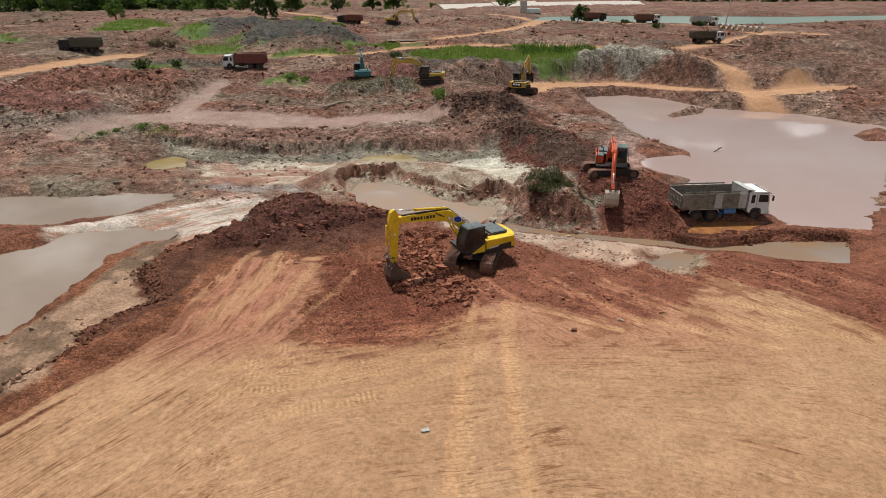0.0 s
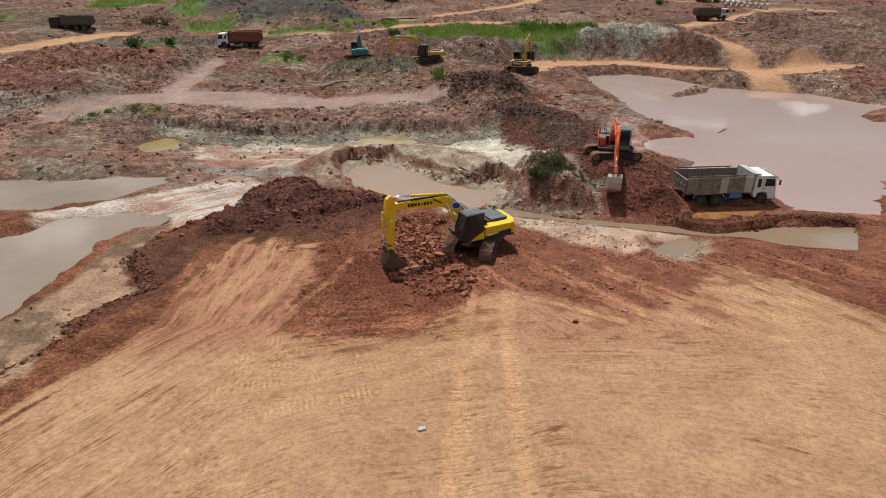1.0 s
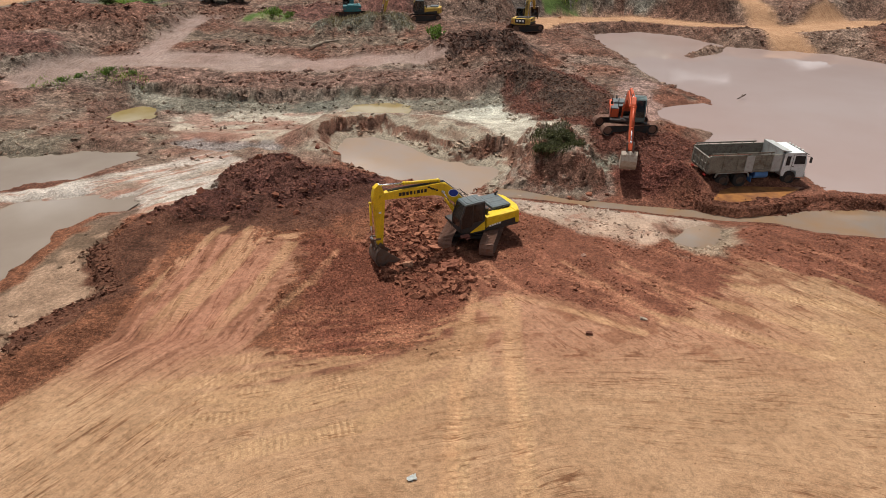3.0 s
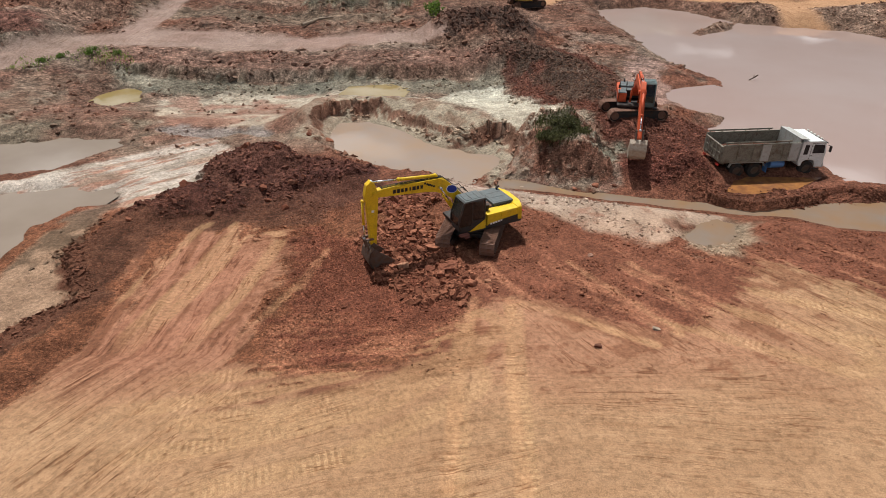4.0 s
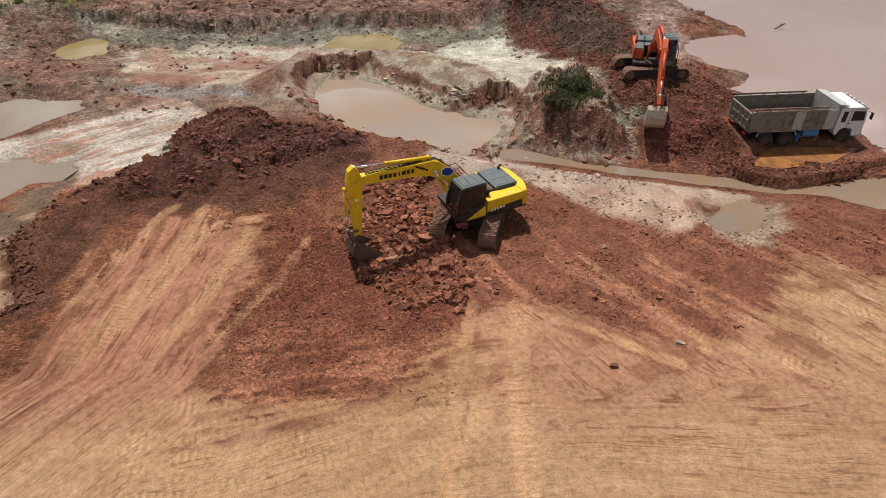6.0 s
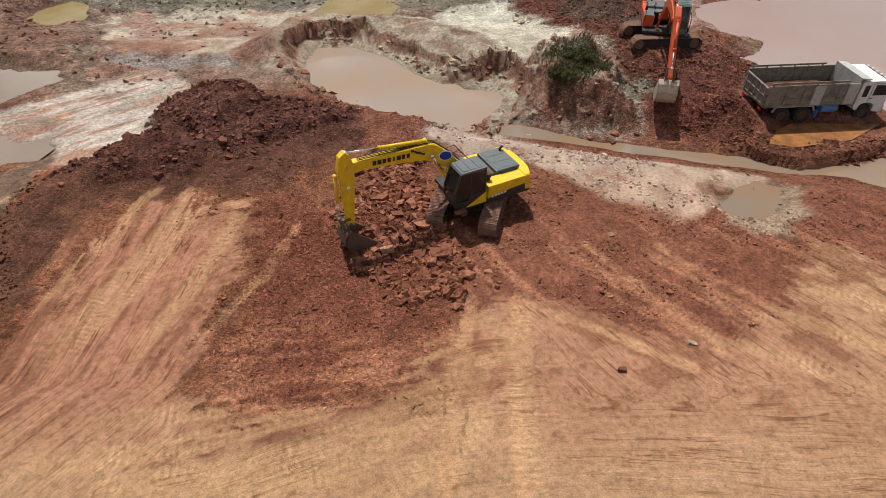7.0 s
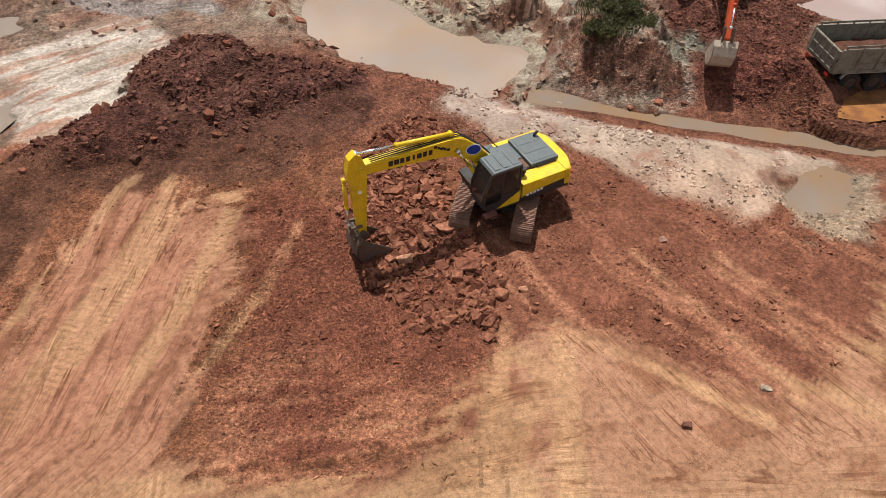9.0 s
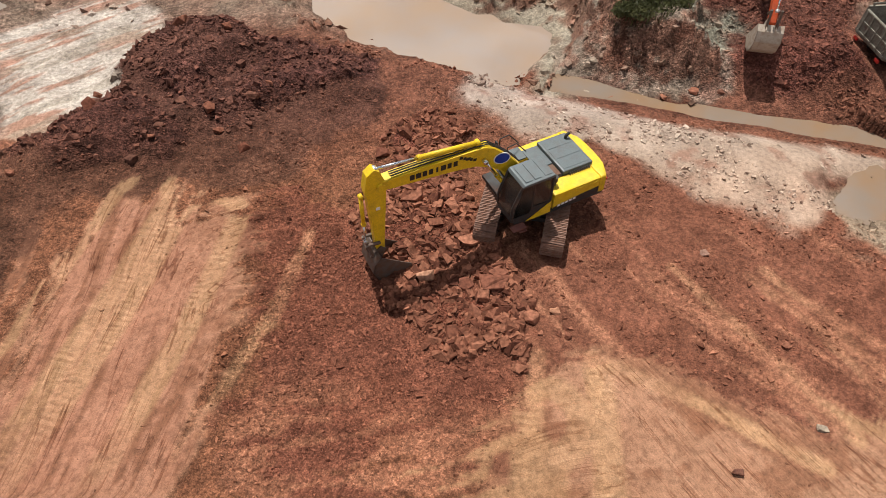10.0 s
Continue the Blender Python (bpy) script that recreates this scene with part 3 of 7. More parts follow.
RED_ROAD = [(-48.8, 32.0), (-48.8, 37.7), (-44.5, 46.3), (-36.7, 50.2), (-4.0, 49.7), (-0.8, 46.1), (-37.5, 42.3), (-41.2, 40.8), (-46.1, 34.1)]
RED_SPUR = [(-41.0, 49.0), (-40.1, 68.8), (-35.2, 68.3), (-37.1, 63.9), (-36.7, 48.0)]
RUST_MOUND = [(5.2, 40.9), (8.8, 44.8), (12.9, 42.8), (16.5, 36.4), (16.6, 28.2), (12.3, 20.6), (16.7, 20.1), (22.2, 21.3), (17.9, 13.6), (17.3, 9.9), (13.3, 9.0), (10.8, 10.8), (10.2, 19.4), (7.4, 24.9), (4.9, 30.0)]
GRASS_1 = [(-8.8, 99.7), (-0.3, 105.3), (12.5, 108.1), (27.9, 102.1), (27.2, 92.6), (21.4, 86.0), (10.7, 87.9), (1.7, 84.0), (-7.1, 87.7)]
GRASS_2 = [(-28.0, 106.0), (-13.5, 114.8), (-10.6, 109.7), (-24.4, 99.2)]
GRASS_4 = [(-72.2, 171.9), (-64.1, 181.9), (-51.8, 155.8), (-59.8, 143.7)]
GRASS_5 = [(-53.0, 183.0), (-45.4, 193.8), (-38.6, 157.2), (-43.7, 149.6)]
GRASS_6 = [(-56.8, 102.3), (-48.6, 116.1), (-45.2, 108.9), (-46.6, 93.5), (-52.1, 92.7)]
ROAD_MAIN = [(-37.2, 92.9), (-24.4, 99.2), (-10.4, 107.4), (6.4, 112.6), (23.2, 110.7), (38.0, 107.8), (46.3, 101.9), (49.5, 93.9), (51.1, 82.4), (51.5, 74.4), (53.4, 68.8)]
ROAD_SHORE = [(12.5, 70.0), (15.5, 77.5), (23.7, 83.0), (32.6, 83.7), (39.5, 78.6), (46.2, 74.4), (52.0, 71.0), (60.0, 70.5), (69.0, 74.0)]
ROAD_EAST = [(46.9, 103.8), (64.9, 117.5), (76.6, 128.6), (86.2, 139.4), (103.3, 129.8)]
ROAD_FAR = [(-11.0, 117.8), (7.4, 132.4), (21.8, 153.8), (31.0, 183.2), (18.2, 214.7), (1.1, 252.7), (-31.1, 347.9)]
ROAD_WEST = [(-78.1, 58.0), (-75.5, 67.2), (-72.6, 78.4), (-66.9, 87.7), (-64.4, 89.4)]
ROAD_BACK = [(-72.3, 246.1), (-37.9, 184.3), (-28.6, 171.1)]
ROAD_LAKE = [(30.2, 177.3), (53.2, 166.1), (79.7, 153.6), (80.8, 137.7)]
LAKE = [(27.5, 185.9), (36.9, 223.8), (58.6, 230.1), (92.9, 229.7), (135.3, 222.8), (205.4, 242.3), (170.7, 194.8), (135.1, 185.3), (108.5, 171.0), (85.4, 163.2), (56.0, 176.9), (38.6, 183.1)]
GRASSES = [GRASS_1, GRASS_2, GRASS_4, GRASS_5, GRASS_6,
           [(-107, 116), (-106, 118), (-98, 109), (-96, 103), (-101, 107)],
           [(-90, 126), (-100, 151), (-104, 177), (-85, 155), (-76, 138), (-83, 131)],
           [(-69, 128), (-73, 147), (-61, 126), (-59, 112), (-64, 116)],
           [(-66, 154), (-71, 178), (-54, 163), (-48, 146), (-59, 148)],
           [(-45, 146), (-48, 180), (-43, 181), (-38, 151), (-38, 138)],
           [(-37, 93.3), (-30, 105.5), (-21, 112.7), (-7.4, 112.7), (-12.8, 107), (-28.5, 98.5)],
           [(-53, 67.7), (-55.3, 76.9), (-52, 78.4), (-49.3, 74.2), (-50.3, 68.2), (-49.6, 63.3)],
           [(-30, 67.8), (-30, 72.2), (-27.5, 74.2), (-26.3, 71.1), (-27.5, 67.5)]]
PINK_SPIT = [(20.9, 37.0), (21.7, 39.2), (23.2, 39.4), (25.0, 36.0), (26.8, 33.5), (26.5, 32.3), (23.5, 36.0)]
# ponds: outline, water level, how wide the bank is
PONDS = [(POND_PINK, -0.60, 3.5), (POND_A, -0.60, 2.0), (POND_B, -0.64, 2.0), (POND_MID, -1.0, 1.6), (POND_YL, -0.95, 1.6),
         (POND_YC, -1.0, 1.6), (CHANNEL, -1.06, 3.4), (POND_ROUND, -0.70, 1.9), (PUDDLE, -0.50, 0.8), (LAKE, 7.4, 5.0), (POND_FAR, 5.9, 2.0)]
# ridges: line, half width, height
RIDGES = [
    ([(-16.4, 10.6), (-15.7, 12.6), (-13.6, 11.8)], 1.5, 0.70),
    ([(-13.6, 11.4), (-11.8, 10.6), (-8.5, 9.4)], 1.5, 0.45),
    ([(-18.6, 4.8), (-16.6, 6.4)], 1.4, 0.55),
    ([(-14.6, 6.2), (-12.0, 8.6)], 0.9, 0.35),
    ([(-17.8, -5.5), (-19.3, -9.0), (-21.5, -13.5)], 1.2, 0.25),
    ([(6.0, 40.0), (10.0, 36.5), (13.0, 29.0)], 3.2, 1.5),
    ([(10.5, 19.5), (16.8, 19.0)], 3.6, 1.35),
    ([(14.0, 17.0), (15.5, 13.5), (15.0, 11.5)], 2.4, 0.75),
    ([(18.0, 22.5), (22.5, 22.5)], 1.1, 0.85),
    ([(-13.2, 22.0), (-10.5, 27.0), (-4.0, 25.5), (2.0, 20.5), (4.5, 17.5)], 2.0, 0.9),
    ([(1.5, 49.5), (5.5, 50.0)], 4.0, 2.3),
    ([(-18.0, 63.0), (-10.0, 64.0)], 3.0, 1.5),
    ([(-60.0, 57.0), (-48.0, 62.0)], 6.0, 2.4),
    ([(-64.0, 46.0), (-52.0, 44.0)], 6.0, 2.2),
    ([(17.5, 8.0), (22.0, 7.4), (27.0, 7.4)], 0.9, 0.55),
    ([(9.0, 11.4), (16.0, 10.3)], 1.0, 0.35),
    ([(28.0, 92.0), (40.0, 90.0), (45.5, 84.0)], 3.0, 1.6),
    ([(-10.0, 78.0), (8.0, 76.0)], 4.0, 2.0),
    ([(56.0, 72.0), (62.0, 76.0)], 2.5, 1.6),
    ([(-61.0, 119.0), (-61.0, 138.0), (-55.0, 143.0)], 4.5, 2.2),
    ([(-45.0, 116.0), (-45.0, 134.0), (-35.0, 131.0), (-27.0, 118.0)], 5.0, 2.4),
    ([(-75.0, 66.0), (-62.0, 71.0)], 3.0, 0.4),
    ([(66.0, 100.0), (80.0, 96.0), (96.0, 108.0)], 7.0, 2.6),
    ([(34.0, 95.0), (46.0, 96.0)], 3.0, 1.4),
]
# where crawlers went: line, gap between the two tracks
TREADS = [
    ([(0.9, -4.4), (0.5, -9.0), (0.2, -16.0), (0.1, -24.0)], 2.3),
    ([(-14.5, -13.6), (-9.0, -12.6), (-4.5, -11.2), (-1.0, -8.6)], 2.3),
    ([(-13.0, -12.0), (-8.0, -11.2), (-3.0, -9.4), (0.0, -7.0)], 2.3),
    ([(-11.0, -15.0), (-5.0, -13.2), (-1.0, -10.4)], 2.3),
    ([(3.2, -2.8), (8.5, -5.2), (15.0, -9.0)], 2.3),
    ([(4.0, -0.8), (9.5, -2.8), (15.0, -6.2), (20.0, -8.0)], 2.3),
    ([(-10.5, -8.6), (-7.0, -7.6), (-3.0, -7.8)], 2.3),
    ([(-16.5, -9.0), (-15.3, -3.0), (-14.4, 2.0)], 2.3),
    ([(-13.5, -9.5), (-12.3, -4.0), (-11.6, 1.0)], 2.3),
    ([(-8.5, 1.0), (-7.2, 5.0), (-6.0, 9.0)], 2.3),
    ([(-6.5, 0.5), (-5.0, 4.5), (-4.2, 8.5)], 2.3),
]
# soil of its own along some lines: line, half width, colour
TINTS = [
    ([(1.0, 49.5), (6.0, 50.0)], 3.8, (0.085, 0.045, 0.032)),
    ([(5.0, 40.5), (9.0, 37.5), (12.5, 33.0), (11.0, 28.0)], 2.6, (0.095, 0.06, 0.042)),
    ([(-10.0, 79.0), (4.0, 79.0), (12.0, 84.0)], 4.0, (0.105, 0.07, 0.052)),
    ([(18.0, 92.0), (30.0, 92.0), (41.0, 90.0)], 3.5, (0.26, 0.20, 0.145)),
    ([(-60.0, 57.0), (-48.0, 62.0)], 6.0, (0.20, 0.078, 0.048)),
    ([(-18.0, 63.0), (-9.0, 64.0)], 2.6, (0.17, 0.135, 0.09)),
    ([(-22.0, 74.0), (-12.0, 73.0)], 5.0, (0.16, 0.058, 0.04)),
    ([(-70.0, 74.0), (-52.0, 80.0), (-40.0, 82.0)], 4.0, (0.12, 0.085, 0.06)),
    ([(20.5, 30.5), (18.5, 26.5), (20.0, 38.0)], 1.8, (0.36, 0.20, 0.15)),
    ([(56.0, 72.0), (62.0, 76.0)], 2.6, (0.13, 0.06, 0.04)),
    ([(2.8, 13.0), (4.4, 14.6), (5.2, 17.5)], 1.5, (0.46, 0.375, 0.275)),
    ([(9.6, 12.0), (10.4, 14.0)], 0.8, (0.24, 0.22, 0.16)),
    ([(-61.0, 119.0), (-61.0, 138.0), (-55.0, 143.0)], 6.0, (0.075, 0.062, 0.05)),
    ([(-45.0, 116.0), (-45.0, 134.0), (-35.0, 131.0), (-27.0, 118.0)], 6.5, (0.07, 0.058, 0.046)),
    ([(-64.0, 46.0), (-52.0, 44.0)], 5.0, (0.17, 0.062, 0.042)),
    ([(-40.0, 57.0), (-22.0, 58.0), (-8.0, 56.0)], 2.5, (0.19, 0.115, 0.075)),
]
# the trodden platform ends in a small scarp on its pond side
PLATFORM = [(-9.0, 13.6), (-13.6, 13.9), (-15.9, 14.2), (-16.9, 12.4), (-17.3, 9.0), (-18.6, 7.2), (-19.4, 5.4), (-21.6, 4.3), (-22.0, 0.2), (-20.5, -1.5), (-19.2, -4.6), (-21.4, -7.8), (-20.4, -10.0), (-22.4, -13.5), (-26, -20), (-26, -60), (60, -60), (60, 13.6)]
# lanes pressed pale by wheels and crawlers: line, half width
LANES = [
    ([(0.1, -4.8), (-0.7, -9.8), (-1.4, -18.0), (-1.8, -26.0)], 0.26),
    ([(1.8, -4.9), (1.3, -9.8), (1.2, -20.0), (1.1, -27.0)], 0.26),
    ([(5.2, -1.2), (7.2, -4.4), (8.9, -7.6)], 0.17),
    ([(7.8, -1.6), (9.0, -3.4), (10.5, -6.5)], 0.16),
    ([(8.4, -1.4), (9.6, -3.2), (11.1, -6.3)], 0.16),
    ([(2.4, -5.2), (4.6, -6.4), (7.6, -8.4)], 0.24),
    ([(-9.6, -6.6), (-8.4, -3.0), (-7.8, 0.6)], 0.20),
]
GREY_STUMP = [(3.8, 11.0), (4.4, 14.5), (6.0, 17.4), (8.8, 17.8), (10.2, 14.8), (9.8, 11.4), (7.5, 9.9)]


def base_height(x, y):
    d = y + 0.4 * np.clip(-x - 20, 0, 60)
    rise = np.interp(d, [-1e4, 35, 60, 80, 105, 130, 160, 220, 1e4], [0, 0, 1.8, 3.5, 5.0, 6.3, 7.5, 8.5, 8.5])
    return rise + np.interp(y, [-14, -10, -2, 60], [0.5, 0.45, 0.0, 0.0]) * step(24, 16, np.abs(x))


def west_flow(x, y):
    """Metres along and across the way the blade went over the west of the platform: in from the south-west, then fanning out northwards."""
    d = np.minimum(y + 9.0, 0.0)
    across = (x + 14.5 - 0.65 * d) / (1 + 0.03 * np.clip(y + 9.0, 0, 14))
    return y, across + 0.25 * fbm(x, y, 5.0, 2, 403)


def terrain(x, y):
    """Height, soil colour and cloddiness of the ground at arrays of places."""
    wob = fbm(x, y, 3.5, 4, 11)
    wob2 = fbm(x, y, 1.2, 4, 23)
    e = 1.0 * wob + 0.75 * wob2
    far = step(25, 70, y) + step(28, 60, np.abs(x))

    def zone(poly, soft=0.5, shift=0.0, rough=1.0):
        return step(-0.55 * soft, 0.55 * soft, inside(poly, x, y) + shift + e * rough)

    def road(line, width, soft=0.8):
        return step(width + soft, width - soft, along(line, x, y) + 0.4 * e)

    # scraped streaks of the graded platform
    def streak(deg, length, width, seed):
        c, s = math.cos(radians(deg)), math.sin(radians(deg))
        bend = 0.9 * fbm(x, y, 9.0, 2, seed + 5)
        u, v = x * c + y * s, -x * s + y * c + bend
        return fbm(u / length, v / width, 1.0, 4, seed, 0.6)
    west = step(-6, -11, x + 0.35 * np.maximum(y + 8, -3) + 3.0 * step(-8, -14, y)) * step(-24, -19, y)
    east = step(2.0, 7.0, x) * step(-13, -8, y)
    wu, wv = west_flow(x, y)
    s_mid, s_west, s_east = streak(14, 5.0, 0.34, 81), fbm(wu / 5.0, wv / 0.42, 1.0, 4, 87, 0.6), streak(-52, 5.0, 0.40, 93)
    st = s_mid * (1 - west) * (1 - east) + s_west * west + s_east * east
    near_band = step(-14, -8, y) * step(7, 2, y) * step(-4, 1, x)
    sand_d = inside(SAND + [(40, -16), (60, -90), (-60, -90), (-40, -26)], x, y)
    sand = step(-0.30, 0.30, sand_d + 0.8 * e * (1 - 0.6 * west) + (1.5 + 3.4 * west * step(-5, 0, y)) * st)
    dig = step(-0.35, 0.35, inside(DIG, x, y) + 0.8 * e + (0.9 + 2.2 * step(-5.0, -8.5, y)) * (st + 0.7 * fbm(x * 0.3, y * 1.6, 1.0, 3, 149) * step(-5, -8, y)))
    heap, rocks = zone(HEAP, 0.5, 0.3), zone(ROCKS, 0.5)
    pale_s, pale_l, pale_m, pale_r = zone(PALE_STRIP, 0.9, 0.6), zone(PALE_LEFT, 0.8), zone(PALE_MID, 1.2, 0, 1.6), zone(PALE_RIGHT, 1.0, 0, 1.4)
    g_bank, g_left, g_pool, g_mud = zone(GREY_BANK, 0.8), zone(GREY_LEFT, 1.0), zone(GREY_POOL, 0.9), zone(GREY_MUD, 0.9, 0.3)
    g_round, g_block = zone(GREY_ROUND, 0.8), zone(GREY_BLOCK, 0.8)
    red_road = np.maximum(zone(RED_ROAD, 1.0), zone(RED_SPUR, 1.0))
    rust = zone(RUST_MOUND, 1.0)
    tan = np.zeros_like(x)
    for line, width in ((ROAD_MAIN, 2.0), (ROAD_SHORE, 2.8), ([(49.5, 72.0), (49.0, 58.0)], 2.6), ([(58.0, 71.5), (63.0, 74.5)], 3.4), (ROAD_EAST, 2.0), (ROAD_FAR, 2.6), (ROAD_WEST, 3.0), (ROAD_BACK, 2.5), (ROAD_LAKE, 2.0)):
        tan = np.maximum(tan, road(line, width))
    grass = np.zeros_like(x)
    for poly in GRASSES:
        grass = np.maximum(grass, zone(poly, 2.0, 1.2, 2.6))
    grass = grass * step(-0.45, 0.15, fbm(x, y, 9.0, 4, 135) + 0.5 * wob)
    scrub = step(0.05, 0.3, fbm(x, y, 22.0, 5, 61)) * step(95, 130, y + 0.5 * np.abs(x)) * (1 - tan) * (1 - 0.85 * step(-5, 30, x))
    flat = np.clip(sand + red_road + tan + pale_s + 0.6 * (pale_l + pale_m), 0, 1)

    # height
    calm = np.zeros_like(x)
    for line in (ROAD_MAIN, ROAD_SHORE, ROAD_EAST, ROAD_FAR, ROAD_WEST, ROAD_BACK, ROAD_LAKE):
        calm = np.maximum(calm, step(7, 3.0, along(line, x, y)))
    calm = np.maximum(calm, step(-14, -4, inside(LAKE, x, y)))
    rough_far = np.clip(far, 0, 1) * (1 - 0.85 * calm)
    z = base_height(x, y)
    z = z + (1 - flat) * (0.05 + 0.09 * np.clip(far, 0, 1)) * (fbm(x, y, 2.6, 3, 41) * 1.6)
    z = z + (1 - flat) * rough_far * (0.9 * np.abs(fbm(x, y, 7.0, 4, 43)) + 0.5 * np.abs(fbm(x, y, 2.6, 3, 44)))
    z = z + (1 - flat) * step(60, 110, y) * (1 - grass) * (1 - calm) * (1 - 0.7 * step(20, 40, x) * step(130, 150, y)) * 1.7 * np.abs(fbm(x, y, 22.0, 5, 47))
    for line, width, height in RIDGES:
        k = np.clip(1 - along(line, x, y) / (width * 1.7) + 0.22 * wob, 0, 1)
        z = z + height * step(0, 0.85, k) * (1 + 0.3 * wob2)
    k = inside(GREY_STUMP, x, y) + 0.9 * wob + 0.5 * wob2 + 0.5 * fbm(x, y, 0.9, 3, 51)
    z = z + (0.45 * step(-0.5, 0.1, k) + 0.25 * step(0.3, 0.6, k) + 0.30 * step(0.8, 1.2, k)) * (1.9 + 0.6 * fbm(x, y, 1.5, 4, 49)) + step(-1.8, 0.2, k) * step(1.5, 0, k) * 0.7 * np.abs(fbm(x, y, 1.2, 3, 50))
    # fresh cuts: the dug floor lies lower, and the platform drops to the ponds
    z = z - 0.32 * step(-0.5, 2.5, inside(DIG, x, y)) - 0.25 * step(3.5, 0.5, along([(-11.0, 9.6), (-7.5, 6.0), (-6.5, 2.0)], x, y))
    drop = step(0.12, -0.22, inside(PLATFORM, x, y) + 0.35 * wob2 + 0.25 * wob) * step(-12.5, -14.5, x)
    z = z - 0.42 * drop * step(-30, -24, x)
    # the bank below the red road
    gully = np.abs(fbm(x, y * 0.35, 1.5, 3, 83))
    z = z - 1.05 * step(0.35, -0.55, y - (37.2 + 0.02 * x) + 1.0 * wob - 1.3 * gully) * step(22, 30, y) * step(-45, -30, x) * step(8, 3, x)
    # churned and broken ground
    heapy = zone(HEAP_TOP, 0.5, 0.1) * (0.35 + 0.65 * step(-0.35, 0.15, fbm(x, y, 3.2, 3, 143))) * (1 - 0.8 * step(0.9, 0.3, along([(-17.6, 9.6), (-13.5, 6.6), (-11.0, 4.0)], x, y) + 0.5 * wob2))
    churn = np.clip(heapy + rocks + 0.6 * dig + 0.8 * rust + 0.7 * g_block + 0.25 * g_mud, 0, 1)
    lump = fbm(x, y, 0.75, 3, 71)
    z = z + churn * (0.16 * np.abs(lump) + 0.06 * fbm(x, y, 0.3, 2, 73))
    z = z + heapy * (0.30 * fbm(x, y, 1.6, 3, 75) + 0.25 * np.abs(fbm(x * 0.5 + y * 0.5, y - x, 2.4, 3, 145))) + rocks * (0.15 + 0.22 * fbm(x, y, 1.3, 3, 77))
    z = z + (1 - flat) * (1 - churn) * 0.05 * fbm(x, y, 0.5, 3, 79)
    z = z + 0.10 * g_pool * fbm(x, y, 1.0, 3, 80)
    bandy = step(-0.25, 0.55, fbm(x, y, 6.0, 3, 97)) * 0.8 + 0.35
    z = z + sand * 0.07 * st * (0.6 + 0.9 * west) * bandy
    lane = np.zeros_like(x)
    for line, width in LANES:
        lane = np.maximum(lane, step(width + 0.10, width - 0.06, along(line, x, y) + 0.10 * wob2))
    lane = lane * (0.35 + 0.65 * step(-0.3, 0.2, fbm(x, y, 1.8, 3, 141)))
    z = z - 0.03 * lane
    # crawler marks: each line is a pair of tracks
    cleat, cleat_s = np.zeros_like(x), np.zeros_like(x)
    for line, gap in TREADS:
        d, run = travel(line, x, y)
        m = step(0.50, 0.30, np.abs(d - gap / 2)) * step(0, 2.5, run + 2 * wob)
        cleat_s = np.where(m > cleat, run, cleat_s)
        cleat = np.maximum(cleat, m)
    cleat = cleat * np.clip(sand + 0.7 * dig + 0.5 * near_band, 0, 1)
    z = z - cleat * 0.035
    # ponds
    wet = np.zeros_like(x)
    for poly, level, bank in PONDS:
        d = inside(poly, x, y) + e * (0.2 if poly is CHANNEL else 1.0 if bank >= 2.0 else 0.5 if bank > 1.2 else 0.25)
        if poly is POND_PINK:
            for isle in (PINK_ISLET, PINK_ISLET2, PINK_SPIT):
                d = np.minimum(d, -0.9 * inside(isle, x, y) + 0.5 * e)
        if poly is CHANNEL:
            d = d - 0.24 * step(23, 19, x)
        k = step(-bank, 0.15, d)
        if poly is POND_MID:
            sheer = step(-0.15, 0.25, fbm(x, y, 5.0, 3, 147))
            ragged = d + 0.9 * fbm(x, y, 1.6, 4, 85) + 0.5 * wob
            k = 0.2 * step(-1.0, 0.15, d) + (0.5 * step(-1.9, -1.45, ragged) + 0.3 * step(-1.25, -0.95, ragged)) * sheer + 0.8 * step(-2.4, -0.2, ragged) * (1 - sheer)
        keep = np.clip(z - level, 0.04, 9)
        z = np.where(d > -bank, np.minimum(z, level + keep * (1 - k) - 0.35 * step(-0.1, 0.9, d) + 0.02 * (1 - k)), z)
        if poly is POND_A or poly is POND_B:
            z = np.where((d < -0.15) & (d > -4.0), np.maximum(z, level + 0.05 + 0.05 * np.abs(wob2)), z)
        wide = step(-14, -1, d) if poly is POND_PINK else 0
        if poly is POND_PINK:
            z = np.where(z > level, z * (1 - 0.55 * wide) + 0.55 * wide * np.minimum(z, level + 0.45 + 0.4 * np.abs(wob)), z)
        wet = np.maximum(wet, step(-0.8, 0.0, d) * (0.8 if bank < 3 else 1.0))
    rim = inside(PUDDLE, x, y) + 0.25 * e
    z = np.where((rim < -0.15) & (rim > -1.3), np.maximum(z, -0.47 + 0.10 * np.abs(wob2)), z)
    k = step(0.9, 0.3, along([(1.2, 9.4), (1.9, 11.0), (2.6, 12.8)], x, y) + 0.3 * wob2)
    z = np.where(k > 0.02, np.maximum(z, -1.3 + k * (0.48 + 0.12 * np.abs(wob2))), z)
    k = step(1.9, 0.5, along([(24.8, 9.2), (27.5, 9.0), (30.5, 8.7), (36.0, 6.0)], x, y) + 0.8 * wob + 0.5 * wob2)
    z = np.where(k > 0.02, np.maximum(z, -1.3 + k * (0.76 + 0.2 * np.abs(wob2))), z)
    k = step(7.0, 3.0, along(ROAD_SHORE, x, y)) * step(-0.5, -2.0, inside(POND_PINK, x, y))
    z = z * (1 - k) + k * np.interp(x, [12, 24, 50, 60], [1.5, 0.5, 0.5, 1.2])
    stream = zone(STREAM, 0.6)
    z = z - 0.12 * stream

